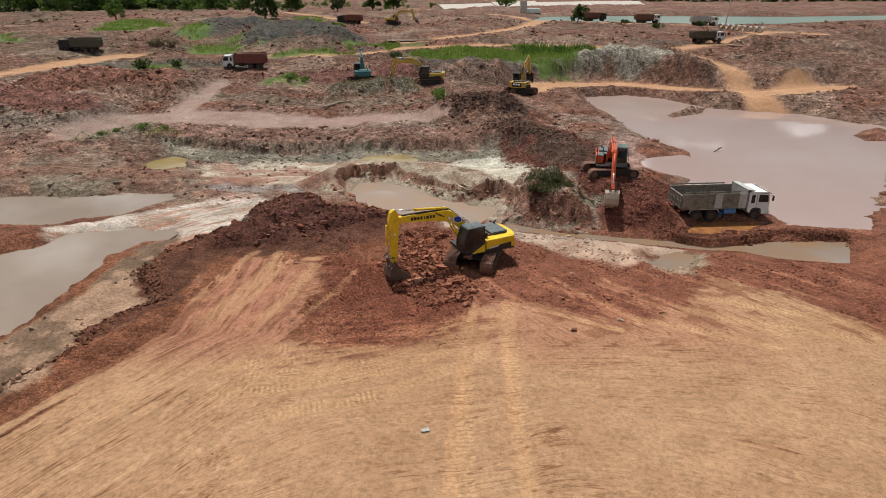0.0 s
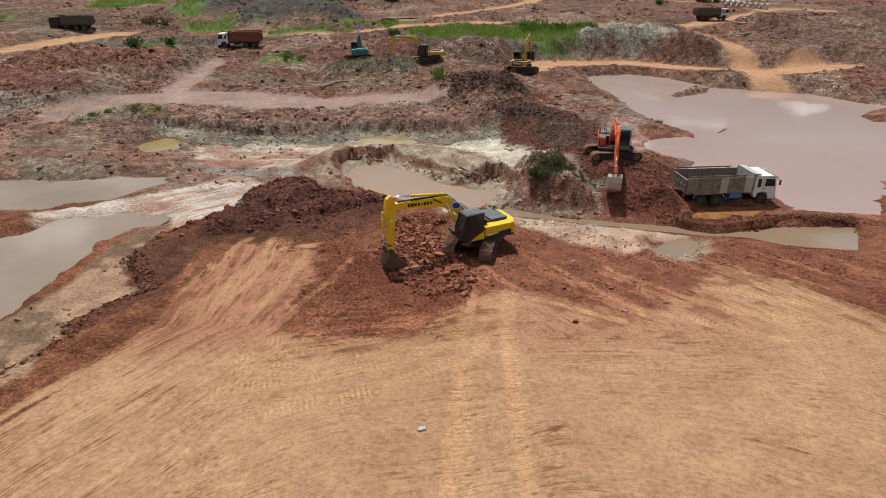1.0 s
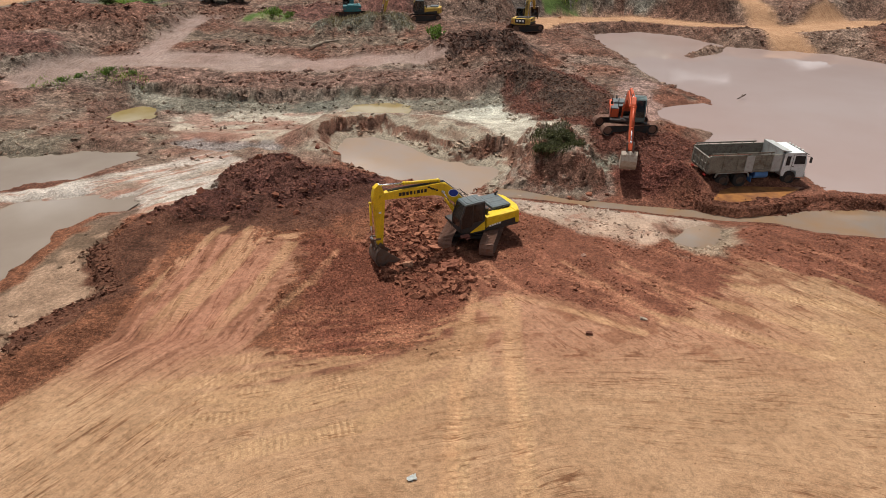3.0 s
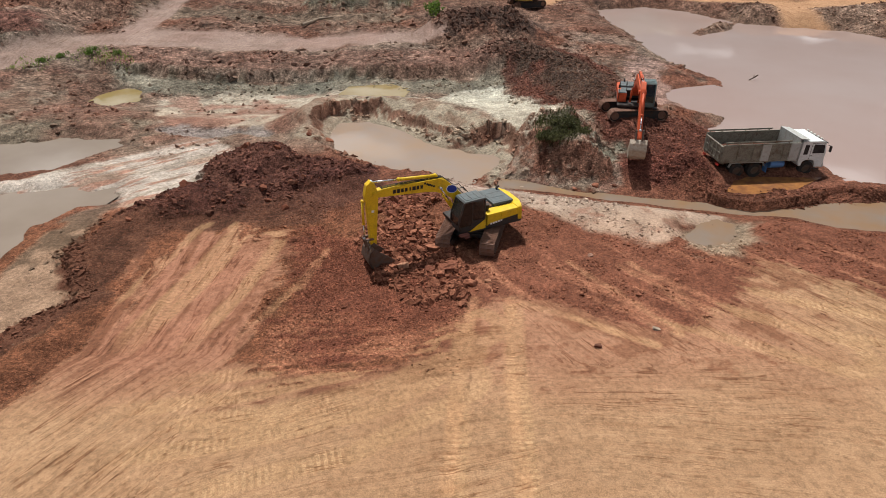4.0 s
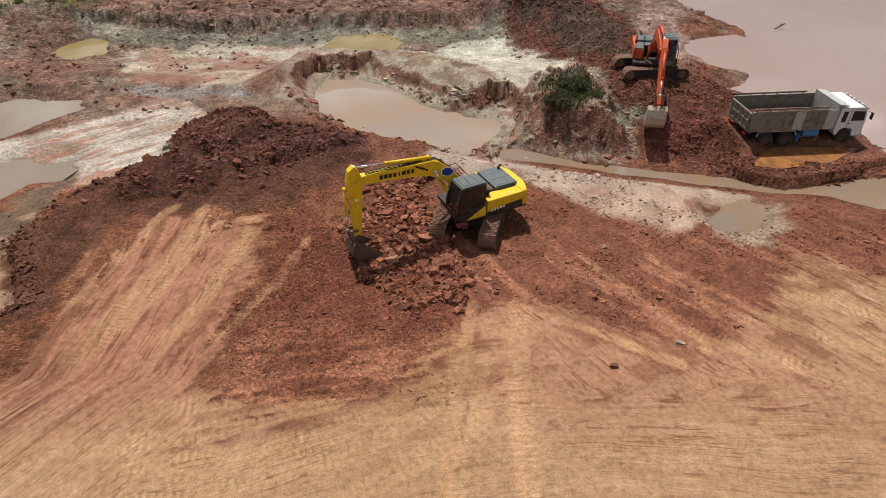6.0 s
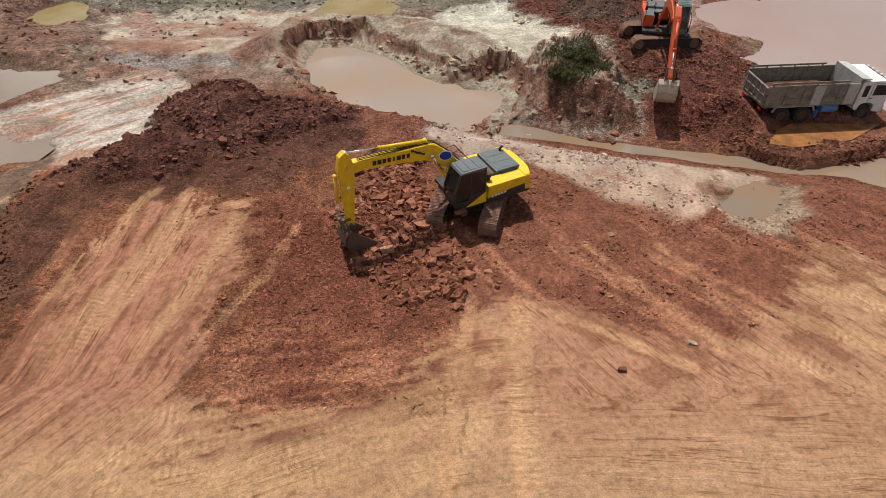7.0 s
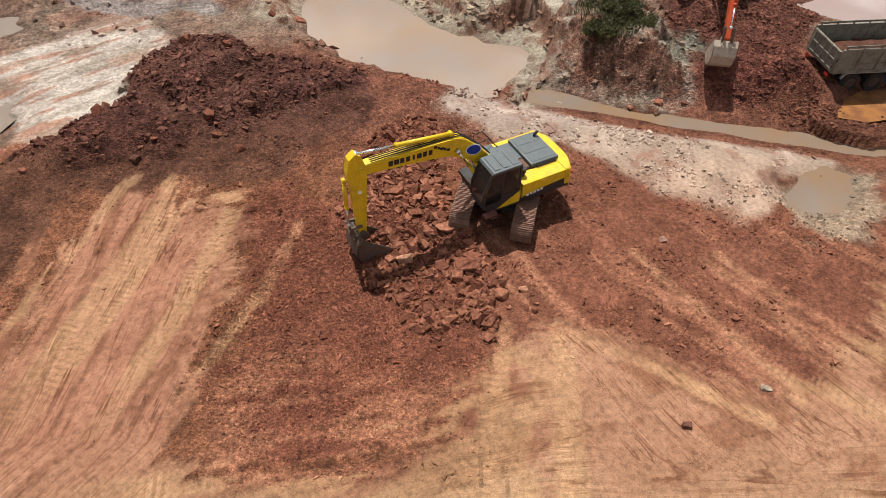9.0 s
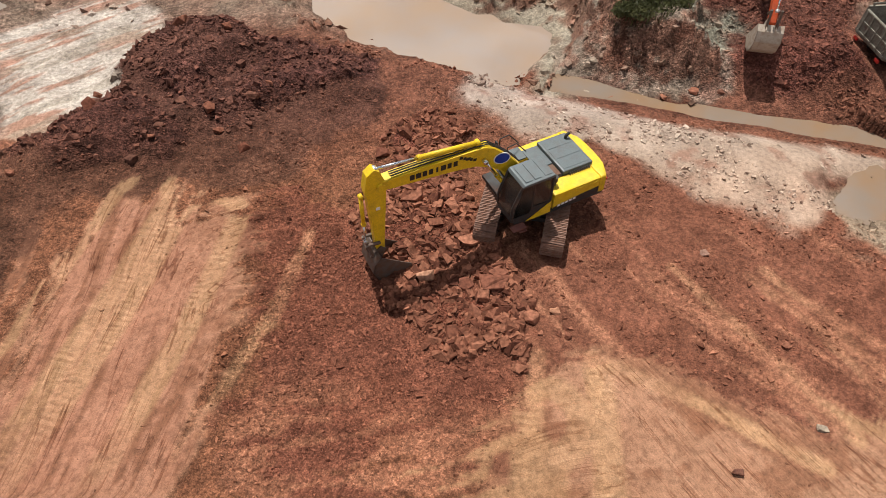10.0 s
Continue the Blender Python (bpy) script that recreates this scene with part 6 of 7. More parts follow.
    # mudguards, tank, lights
    for s in (-1, 1):
        bm = B()
        prism(bm, [(0.72, 0.78), (0.82, 1.06), (1.0, 1.13), (3.0, 1.13), (3.2, 1.06), (3.3, 0.78), (3.25, 0.78), (3.15, 1.02), (2.98, 1.08), (1.02, 1.08), (0.86, 1.02), (0.77, 0.78)], s * 1.22 - 0.2 * s - 0.02, s * 1.22 + 0.02)
        part("mudguard", bm, panel or bed_mat, root)
        bm = B()
        box(bm, (-0.02, s * 0.95, 0.98), (0.08, 0.30, 0.14), 0.01)
        part("tail_light", bm, M_REDLENS, root)
        # tank and flap are coloured blue on the right side only
        bm = B()
        rod(bm, (3.7, s * 0.92, 0.86), (4.7, s * 0.92, 0.86), 0.29, 16)
        part("fuel_tank", bm, M_DARK if s > 0 or not tank else M_BLUE, root, "blue tank" if s < 0 and tank else "")
        bm = B()
        box(bm, (3.42, s * 1.05, 0.62), (0.04, 0.5, 0.5))
        part("mud_flap", bm, M_BLUE if s < 0 and tank else M_RUBBER, root)
    # cab
    x0, x1 = bed_len + 0.22, bed_len + 2.05
    bm = B()
    prism(bm, [(x0, 0.95), (x0 + 0.1, 0.72), (x0 + 0.28, 0.72), (x0 + 0.30, 1.06), (x0 + 0.5, 1.18), (x0 + 0.98, 1.18), (x0 + 1.22, 1.05), (x0 + 1.26, 0.60), (x1 - 0.02, 0.60), (x1 + 0.02, 1.0), (x1, 1.65), (x1 - 0.16, 2.36), (x1 - 0.36, 2.48), (x0 + 0.12, 2.50), (x0, 2.42)], -1.20, 1.20, 0.035)
    cab = part("cab", bm, cab_mat, root, "cab-over driver's cab")
    bm = B()
    prism(bm, [(x1 + 0.012, 1.66), (x1 + 0.03, 1.66), (x1 - 0.105, 2.30), (x1 - 0.125, 2.30)], -1.08, 1.08)
    part("windscreen", bm, M_GLASS, cab)
    for s in (-1, 1):
        bm = B()
        prism(bm, [(x0 + 0.85, 1.62), (x1 - 0.12, 1.62), (x1 - 0.24, 2.22), (x0 + 0.85, 2.26)], s * 1.205 - 0.008, s * 1.205 + 0.008)
        part("side_window", bm, M_BLACKMARK, cab, "dark side window")
        bm = B()
        prism(bm, [(x0 + 0.22, 1.55), (x0 + 0.52, 1.55), (x0 + 0.52, 2.24), (x0 + 0.22, 2.24)], s * 1.205 - 0.008, s * 1.205 + 0.008, 0.0)
        part("quarter_window", bm, M_BLACKMARK, cab, "narrow dark rear window")
        bm = B()
        tube(bm, [(x0 + 0.70, s * 1.207, 1.10), (x0 + 0.70, s * 1.207, 2.34), (x1 - 0.2, s * 1.207, 2.34)], 0.012, 4)
        part("door_seam", bm, M_DARK, cab)
        bm = B()
        box(bm, (x0 + 0.82, s * 1.215, 1.45), (0.14, 0.03, 0.04), 0.008)
        part("door_handle", bm, M_DARK, cab)
        bm = B()
        box(bm, (x1 + 0.16, s * 1.32, 1.95), (0.07, 0.20, 0.42), 0.02)
        tube(bm, [(x1 - 0.05, s * 1.2, 2.2), (x1 + 0.16, s * 1.32, 2.15)], 0.015, 5)
        part("mirror", bm, M_DARK, cab)
        bm = B()
        box(bm, (x1 + 0.05, s * 0.88, 0.86), (0.06, 0.34, 0.18), 0.02)
        part("headlight", bm, M_LAMP, cab)
        bm = B()
        box(bm, (x0 + 1.45, s * 1.20, 0.50), (0.4, 0.12, 0.05), 0.01)
        part("step", bm, M_DARK, cab)
    bm = B()
    box(bm, (x1 + 0.03, 0, 0.72), (0.16, 2.4, 0.34), 0.04)
    part("bumper", bm, M_DARK if cab_mat is not M_WHITE else M_BEDLIGHT, cab)
    bm = B()
    for i in range(5):
        box(bm, (x1 + 0.015, 0, 1.12 + 0.09 * i), (0.04, 1.5, 0.045), 0.008)
    part("radiator_grille", bm, M_DARK, cab)
    bm = B()
    prism(bm, [(x1 - 0.16, 2.34), (x1 + 0.12, 2.24), (x1 + 0.12, 2.28), (x1 - 0.16, 2.40)], -1.05, 1.05)
    part("sun_visor", bm, M_DARK, cab)
    bm = B()
    for y in (-0.8, -0.4, 0, 0.4, 0.8):
        box(bm, (x1 - 0.32, y, 2.54), (0.10, 0.16, 0.08), 0.02)
    part("roof_lamp", bm, M_LAMP, cab)
    return root


dump_truck(pose(17.35, 11.45, -0.53, 0, 0, 5.0), "white dump truck with weathered grey bed parked at the pond edge", M_WHITE, M_BEDGREY, high=1.22, load=0.5, panel=M_BEDLIGHT)
FAR_TRUCKS = [
    (-70.4, 90.7, 186, "dark green dump truck parked on the tan haul road", M_DARK, M_BEDGREEN, 1.35),
    (-34.2, 78.4, 187, "white-cab dump truck with rust-red bed on the dug slope", M_WHITE, M_BEDRED, 1.35),
    (43.2, 176.6, 4, "brown dump truck parked by the lake road", M_DARK, M_BEDBROWN, 1.2),
    (57.2, 165.9, 2, "white-cab dump truck loaded with brown soil by the lake", M_WHITE, M_BEDBROWN, 1.2),
    (71.3, 157.2, -2, "white-cab dump truck with pale bed by the lake", M_WHITE, M_BEDLIGHT, 1.2),
    (56.2, 115.4, 4, "white-cab dump truck with green bed behind an earth bank", M_WHITE, M_BEDGREEN, 1.2),
    (-27.0, 160.5, 170, "brown dump truck beside a far yellow excavator", M_DARK, M_BEDRED, 1.2),
]
for tx, ty, rz, label, cm, bedm, hi in FAR_TRUCKS:
    dump_truck(on_ground(tx, ty, rz, 0.02), label, cm, bedm, high=hi, load=0.8, tank=False)

excavator(on_ground(-15.9, 71.0, 0), "teal crawler excavator digging at the foot of a slope", M_TEAL, 160, 100, (4.4, 4.4), (5.2, 1.2), -85, M_TEAL, False, detailed=False, hood=M_TEAL)
excavator(on_ground(-4.4, 67.7, 0), "dull yellow crawler excavator with its boom lowered", M_OLDYEL, 10, 176, (5.4, 3.6), (6.2, 1.0), -80, M_CHAR, False, detailed=False)
excavator(on_ground(10.2, 62.0, 0), "yellow crawler excavator seen from behind its black rear plate", M_OLDYEL, 20, 68, (3.6, 4.7), (4.7, 2.5), -75, M_DARK, False, detailed=False, plate=True)
excavator(on_ground(-17.5, 160.0, 0), "distant yellow crawler excavator loading a truck", M_OLDYEL, 0, 8, (5.6, 3.8), (6.6, 1.2), -80, M_OLDYEL, False, detailed=False)


# ---- clods and rocks ----
# a block with its six sides split in two: broken earth has edges and flat faces
BLOCK_V = np.array([(a, b, c) for a in (-1, 1) for b in (-1, 1) for c in (-1, 1)], float) * 0.66
BLOCK_F = np.array([(0, 1, 3), (0, 3, 2), (4, 6, 7), (4, 7, 5), (0, 4, 5), (0, 5, 1), (2, 3, 7), (2, 7, 6), (0, 2, 6), (0, 6, 4), (1, 5, 7), (1, 7, 3)])


def mesh_of(name, verts, faces, mat, smooth=False):
    me = bpy.data.meshes.new(name)
    k = faces.shape[1]
    me.vertices.add(len(verts))
    me.vertices.foreach_set("co", np.ascontiguousarray(verts, np.float32).ravel())
    me.loops.add(faces.size)
    me.loops.foreach_set("vertex_index", np.ascontiguousarray(faces, np.int32).ravel())
    me.polygons.add(len(faces))
    me.polygons.foreach_set("loop_start", np.arange(len(faces), dtype=np.int32) * k)
    me.polygons.foreach_set("loop_total", np.full(len(faces), k, np.int32))
    me.update(calc_edges=True)
    me.materials.append(mat)
    me.polygons.foreach_set("use_smooth", np.full(len(faces), smooth))
    return me


def random_turns(rng, n):
    q = rng.normal(size=(n, 4))
    q /= np.linalg.norm(q, axis=1)[:, None]
    w, x, y, z = q.T
    return np.stack([np.stack([1 - 2 * (y * y + z * z), 2 * (x * y - z * w), 2 * (x * z + y * w)], 1),
                     np.stack([2 * (x * y + z * w), 1 - 2 * (x * x + z * z), 2 * (y * z - x * w)], 1),
                     np.stack([2 * (x * z - y * w), 2 * (y * z + x * w), 1 - 2 * (x * x + y * y)], 1)], 1)


OCT_V = np.array([(1, 0, 0), (-1, 0, 0), (0, 1, 0), (0, -1, 0), (0, 0, 1), (0, 0, -1)], float)
OCT_F = np.array([(0, 2, 4), (2, 1, 4), (1, 3, 4), (3, 0, 4), (2, 0, 5), (1, 2, 5), (3, 1, 5), (0, 3, 5)])


def lumps(rng, x, y, z, size, coarse=False):
    n = len(x)
    base, faces = (OCT_V, OCT_F) if coarse else (BLOCK_V, BLOCK_F)
    v = np.repeat(base[None], n, 0)
    v = v * (1 + rng.uniform(-0.6, 0.5, (n, len(base), 1)))
    v = v * rng.uniform(0.5, 1.5, (n, 1, 3))
    v = np.einsum("nij,nkj->nki", random_turns(rng, n), v)
    v[:, :, 2] *= 0.75
    v = v * (size[:, None, None] * 0.5) + np.stack([x, y, z + size * 0.03], 1)[:, None]
    f = faces[None] + (np.arange(n) * len(base))[:, None, None]
    return v.reshape(-1, 3), f.reshape(-1, 3)


def scatter(name, seed, count, area, density, lo, hi, power, mat, label, coarse=False):
    """Clods over a stretch of the plan, thinned by a density between 0 and 1."""
    rng = np.random.default_rng(seed)
    x0, x1, y0, y1 = area
    x, y = rng.uniform(x0, x1, count), rng.uniform(y0, y1, count)
    k = rng.uniform(0, 1, count) < density(x, y)
    x, y = x[k], y[k]
    if not len(x):
        return
    size = lo + (hi - lo) * rng.uniform(0, 1, len(x)) ** power
    v, f = lumps(rng, x, y, lookup(FIELD["z"], x, y), size, coarse)
    me = mesh_of(name, v, f, mat)
    per = len(v) // len(x)
    rgb = np.stack([lookup(FIELD["soil"][:, j], x, y) for j in range(3)] + [np.ones(len(x))], 1)
    at = me.attributes.new("soil", "FLOAT_COLOR", "POINT")
    at.data.foreach_set("color", np.repeat(rgb, per, 0).astype(np.float32).ravel())
    tagged(new(name, me), label, "soil", kind="stuff")


def F(key):
    return lambda x, y: lookup(FIELD[key], x, y)


def patchy(x, y, size, seed, lo=-0.1, hi=0.35):
    return step(lo, hi, fbm(x, y, size, 3, seed))


scatter("soil_clods", 1, 60000, (-7, 1.5, -6, 9), lambda x, y: F("rocks")(x, y) * (0.12 + 0.75 * patchy(x, y, 1.5, 327, -0.35, 0.15)), 0.05, 0.46, 5.0, S_ROCK, "broken red earth clods and rock around the digging")
scatter("soil_clods", 2, 60000, (-23, -5, -11, 16), lambda x, y: 0.75 * F("heap")(x, y) * (0.15 + 0.85 * patchy(x, y, 2.6, 321, -0.15, 0.3)), 0.04, 0.36, 6.0, S_DARK, "dark red clods heaped along the spoil bank")
scatter("soil_clods", 3, 50000, (-23, -5, -11, 16), lambda x, y: 0.6 * F("heap")(x, y) * (0.2 + 0.8 * patchy(x, y, 1.8, 323, -0.1, 0.3)), 0.03, 0.30, 8.0, S_RED, "red clods heaped along the spoil bank")
scatter("soil_clods", 4, 60000, (-11, 1, -11, 3), lambda x, y: 0.75 * F("dig")(x, y) * (0.25 + 0.75 * patchy(x, y, 2.0, 301)), 0.04, 0.17, 6.0, S_RED, "small red clods over the scraped dig", True)
scatter("soil_clods", 5, 100000, (-12, 27, -7, 9), lambda x, y: 0.5 * (1 - F("flat")(x, y)) * (1 - F("wet")(x, y)) * patchy(x, y, 2.2, 303, -0.25, 0.3), 0.045, 0.24, 7.0, S_RED, "red-brown rubble over trampled ground", True)
scatter("soil_clods", 6, 80000, (4, 24, 8, 45), lambda x, y: 0.6 * F("rust")(x, y) * (1 - F("wet")(x, y)), 0.04, 0.22, 6.0, S_RED, "loose red clods on the mound below the orange excavator")
scatter("soil_clods", 15, 60000, (4, 24, 8, 45), lambda x, y: 0.5 * F("rust")(x, y) * (1 - F("wet")(x, y)), 0.04, 0.30, 8.0, S_DARK, "dark loose clods on the mound below the orange excavator")
scatter("soil_clods", 16, 9000, (-4, 10, 34, 54), lambda x, y: 0.8 * np.maximum(step(4.2, 2.5, along([(1.0, 49.5), (6.0, 50.0)], x, y)), step(2.6, 1.5, along([(5.0, 40.5), (9.0, 37.5), (12.5, 35.0)], x, y))), 0.08, 0.6, 5.0, S_DARK, "dark brown clods piled on a spoil mound")
scatter("soil_clods", 7, 40000, (-27, 20, -16, 40), lambda x, y: 0.6 * F("grey")(x, y), 0.04, 0.40, 7.0, S_GREY, "grey clay clods on banks and pit edges")
scatter("soil_clods", 8, 30000, (-23, 26, -22, 2), lambda x, y: 0.12 * F("sand")(x, y) * patchy(x, y, 3.0, 305, -0.1, 0.5), 0.015, 0.10, 7.0, S_DARK, "scattered dark crumbs on the graded sand", True)
scatter("soil_clods", 14, 50000, (-23, 26, -12, 2), lambda x, y: 0.5 * F("sand")(x, y) * step(-11, -7, y) * patchy(x, y, 2.5, 315, 0.0, 0.5), 0.03, 0.13, 6.0, S_RED, "red crumbs scuffed over the graded sand", True)
scatter("soil_clods", 9, 40000, (-3, 16, 0, 12), lambda x, y: 0.6 * F("pale")(x, y) * patchy(x, y, 1.2, 307, -0.3, 0.4), 0.03, 0.24, 6.0, S_PALE, "pale pinkish clods along the ditch")
scatter("soil_clods", 10, 200000, (-75, 75, 14, 112), lambda x, y: 0.7 * (1 - F("flat")(x, y)) * (1 - F("wet")(x, y)) * (1 - F("grass")(x, y)) * patchy(x, y, 7.0, 309, -0.15, 0.35), 0.08, 0.60, 8.0, S_RED, "red-brown rubble over the far workings", True)
scatter("soil_clods", 11, 90000, (-75, 75, 36, 125), lambda x, y: 0.7 * (1 - F("flat")(x, y)) * (1 - F("wet")(x, y)) * (1 - F("grass")(x, y)) * patchy(x, y, 9.0, 311, 0.0, 0.4), 0.10, 0.80, 8.0, S_DARK, "dark brown rubble over the far workings", True)
scatter("soil_clods", 17, 60000, (-150, 130, 100, 200), lambda x, y: 0.55 * (1 - F("flat")(x, y)) * (1 - F("wet")(x, y)) * (1 - F("grass")(x, y)) * patchy(x, y, 9.0, 317, -0.1, 0.3), 0.20, 1.2, 6.0, S_RED, "red-brown spoil beyond the haul road", True)
scatter("soil_clods", 12, 14000, (-23, -16, -16, -3), lambda x, y: 0.6 * step(1.0, 0.2, along([(-18.6, -4.8), (-20.8, -8.0), (-20.4, -10.0), (-22.2, -13.5)], x, y)), 0.04, 0.34, 7.0, S_DARK, "dark clods along the platform edge")
scatter("soil_clods", 13, 20000, (15, 30, 5.5, 10), lambda x, y: 0.7 * step(1.5, 0.4, along([(16.0, 8.6), (19.0, 7.9), (22.0, 7.6), (29.0, 7.6)], x, y)), 0.04, 0.26, 6.0, S_DARK, "dark clods along the ditch bank")


scatter("soil_clods", 18, 40000, (-14, 6, 9, 27), lambda x, y: 0.8 * step(-2.3, -1.5, inside(POND_MID, x, y)) * step(-0.25, -0.6, inside(POND_MID, x, y)) * patchy(x, y, 1.8, 329, -0.2, 0.3), 0.04, 0.40, 6.0, S_RED, "red and grey clods fallen round the pit")


scatter("soil_clods", 19, 90000, (-22, -4, -12, 12), lambda x, y: 0.6 * (1 - F("sand")(x, y)) * (1 - F("heap")(x, y)) * (1 - F("rocks")(x, y)) * (1 - F("wet")(x, y)) * (inside(PLATFORM, x, y) > 0.1) * patchy(x, y, 2.4, 331, -0.4, 0.3), 0.04, 0.15, 7.0, S_RED, "small red crumbs over the trodden slope", True)


scatter("soil_clods", 20, 40000, (-25, -14, -16, 16), lambda x, y: 0.75 * step(0.9, 0.2, along(PLATFORM[2:15], x, y) + 0.5 * fbm(x, y, 2.0, 3, 333)), 0.05, 0.42, 6.0, S_DARK, "dark clods along the crumbling platform edge")


def boulder(x, y, size, seed, mat, label, turn=0.0, lift=0.0):
    """A shard of broken rock: flat faces and slightly worn edges."""
    rng = np.random.default_rng(seed)
    bm = B()
    pts = rng.uniform(-1, 1, (15, 3))
    pts /= np.maximum(np.abs(pts).max(1), 0.55 * np.linalg.norm(pts, axis=1))[:, None]
    pts *= rng.uniform(0.72, 1.0, (15, 1))
    vs = [bm.verts.new(p * np.array(size) * 0.5) for p in pts]
    bmesh.ops.convex_hull(bm, input=vs)
    for v in [v for v in bm.verts if not v.link_faces]:
        bm.verts.remove(v)
    bmesh.ops.dissolve_limit(bm, angle_limit=radians(14), verts=bm.verts, edges=bm.edges)
    bmesh.ops.bevel(bm, geom=list(bm.edges), offset=0.035 * min(size), segments=1, affect="EDGES", profile=0.6)
    ob = part("boulder", bm, mat)
    ob.matrix_basis = pose(x, y, ground_z(x, y) + size[2] * 0.16 + lift, 0, 0, turn)
    tagged(ob, label, "rock", "boulders in the workings")


boulder(-3.42, -1.55, (0.80, 0.70, 0.55), 11, M_ROCK_PALE, "pale pinkish block of rock beside the digging")
boulder(-1.05, -2.05, (1.15, 0.75, 0.55), 12, M_ROCK, "broad red slab of broken rock")
boulder(-1.9, -0.3, (0.85, 0.70, 0.55), 13, M_ROCK, "red rock among broken clods")
boulder(-4.0, 1.7, (1.15, 0.45, 0.50), 14, M_ROCK, "long red slab of broken rock", turn=35)
boulder(-15.7, 13.2, (0.95, 0.75, 0.75), 15, M_CLOD, "brown block on the crest of the spoil bank")
boulder(5.15, -8.55, (0.36, 0.26, 0.22), 16, M_CLOD_DARK, "small dark stone on graded sand")
boulder(8.0, -7.25, (0.40, 0.28, 0.20), 17, M_CLOD_GREY, "small grey stone on graded sand")
boulder(0.85, -3.15, (0.40, 0.34, 0.28), 18, M_ROCK_PALE, "pale stone at the edge of the rubble")
boulder(8.0, -4.5, (0.36, 0.30, 0.24), 19, M_ROCK, "small red stone on trampled ground")
boulder(6.5, -0.6, (0.36, 0.30, 0.26), 20, M_CLOD_PALE, "pale stone on trampled red ground")
boulder(-19.9, 3.3, (0.42, 0.36, 0.30), 21, M_ROCK, "red stone on the spoil bank")
rr = random.Random(5)
for i in range(72):
    u = rr.random()
    bx, by = -4.7 + 4.9 * u + rr.uniform(-1.2, 1.2), 5.2 - 9.6 * u + rr.uniform(-1.0, 1.0)
    s = 0.16 + 0.50 * rr.random() ** 2
    boulder(bx, by, (s * rr.uniform(0.9, 1.4), s, s * rr.uniform(0.6, 0.9)), 40 + i, M_ROCK if rr.random() < 0.8 else M_CLOD, "angular red rock among broken clods", turn=rr.uniform(0, 180))
for i in range(16):
    bx, by = rr.uniform(-19.0, -8.0), rr.uniform(4.0, 12.5)
    s = rr.uniform(0.3, 0.6)
    boulder(bx, by, (s * 1.2, s, s * 0.8), 90 + i, M_CLOD if i % 2 else M_CLOD_DARK, "dark red rock on the spoil bank", turn=rr.uniform(0, 180))
for i, (bx, by, s, mat) in enumerate([(3.3, 10.7, 0.5, M_CLOD_GREY), (4.1, 10.1, 0.6, M_CLOD_GREY), (5.2, 9.8, 0.5, M_CLOD), (6.3, 9.6, 0.6, M_CLOD_GREY), (7.6, 9.6, 0.5, M_CLOD), (9.1, 9.9, 0.6, M_CLOD),
                                      (10.4, 9.8, 0.5, M_CLOD_DARK), (-10.6, 18.4, 0.9, M_CLOD), (-11.9, 17.6, 0.7, M_CLOD)]):
    boulder(bx, by, (s * 0.85, s * 0.65, s * 0.5), 120 + i, mat, "clay-smeared rock at the foot of the bank", turn=31 * i)


# ---- plants ----
def leaves(rng, centres, radii, per, size, droop=0.0):
    """Small leaf blades round clump centres, as free quads."""
    c = np.repeat(centres, per, 0)
    r = np.repeat(radii, per, 0)
    n = len(c)
    d = rng.normal(size=(n, 3))
    d /= np.linalg.norm(d, axis=1)[:, None]
    p = c + d * r * rng.uniform(0.35, 1.0, (n, 1)) ** 0.6
    R = random_turns(rng, n)
    s = size * rng.uniform(0.6, 1.4, n)
    quad = np.array([(-0.5, -0.25, 0), (0.5, -0.2, 0.05), (0.55, 0.25, 0), (-0.4, 0.3, -0.05)])
    v = np.einsum("nij,kj->nki", R, quad) * s[:, None, None] + p[:, None]
    f = np.arange(n * 4).reshape(-1, 4)
    return v.reshape(-1, 3), f


def tree(x, y, height, seed, mat, label, spread_r=0.33, per=70, name="tree"):
    rng = np.random.default_rng(seed)
    root = thing(name, on_ground(x, y), label, "tree", "trees round the workings")
    bm = B()
    top = Vector((rng.uniform(-0.3, 0.3), rng.uniform(-0.3, 0.3), height * 0.55))
    rod(bm, (0, 0, -0.2), top, height * 0.030, 8, height * 0.016)
    ends = []
    for i in range(9):
        a, k = i * 2.4 + rng.uniform(0, 0.6), rng.uniform(0.12, 1.0)
        p = top * k
        q = p + Vector((math.cos(a), math.sin(a), rng.uniform(0.4, 1.1))) * height * spread_r * rng.uniform(0.5, 1.0)
        rod(bm, p, q, height * 0.010, 5, height * 0.004)
        ends.append(q)
    part("trunk", bm, M_BARK, root)
    cs = np.array([e[:] for e in ends] + [(e * 0.75 + Vector((0, 0, height * 0.20)))[:] for e in ends] + [(0, 0, height * 0.85), (0, 0, height * 0.7)] + [(e.x * 0.8, e.y * 0.8, height * (0.18 + 0.03 * i)) for i, e in enumerate(ends)])
    cs = cs + rng.normal(scale=height * 0.05, size=cs.shape)
    rad = np.tile(np.array((1, 1, 0.75)) * height * 0.13, (len(cs), 1)) * rng.uniform(0.6, 1.3, (len(cs), 1))
    v, f = leaves(rng, cs, rad, per, height * 0.055)
    crown = new("crown", mesh_of("crown", v, f, mat))
    crown.parent = root
    return root


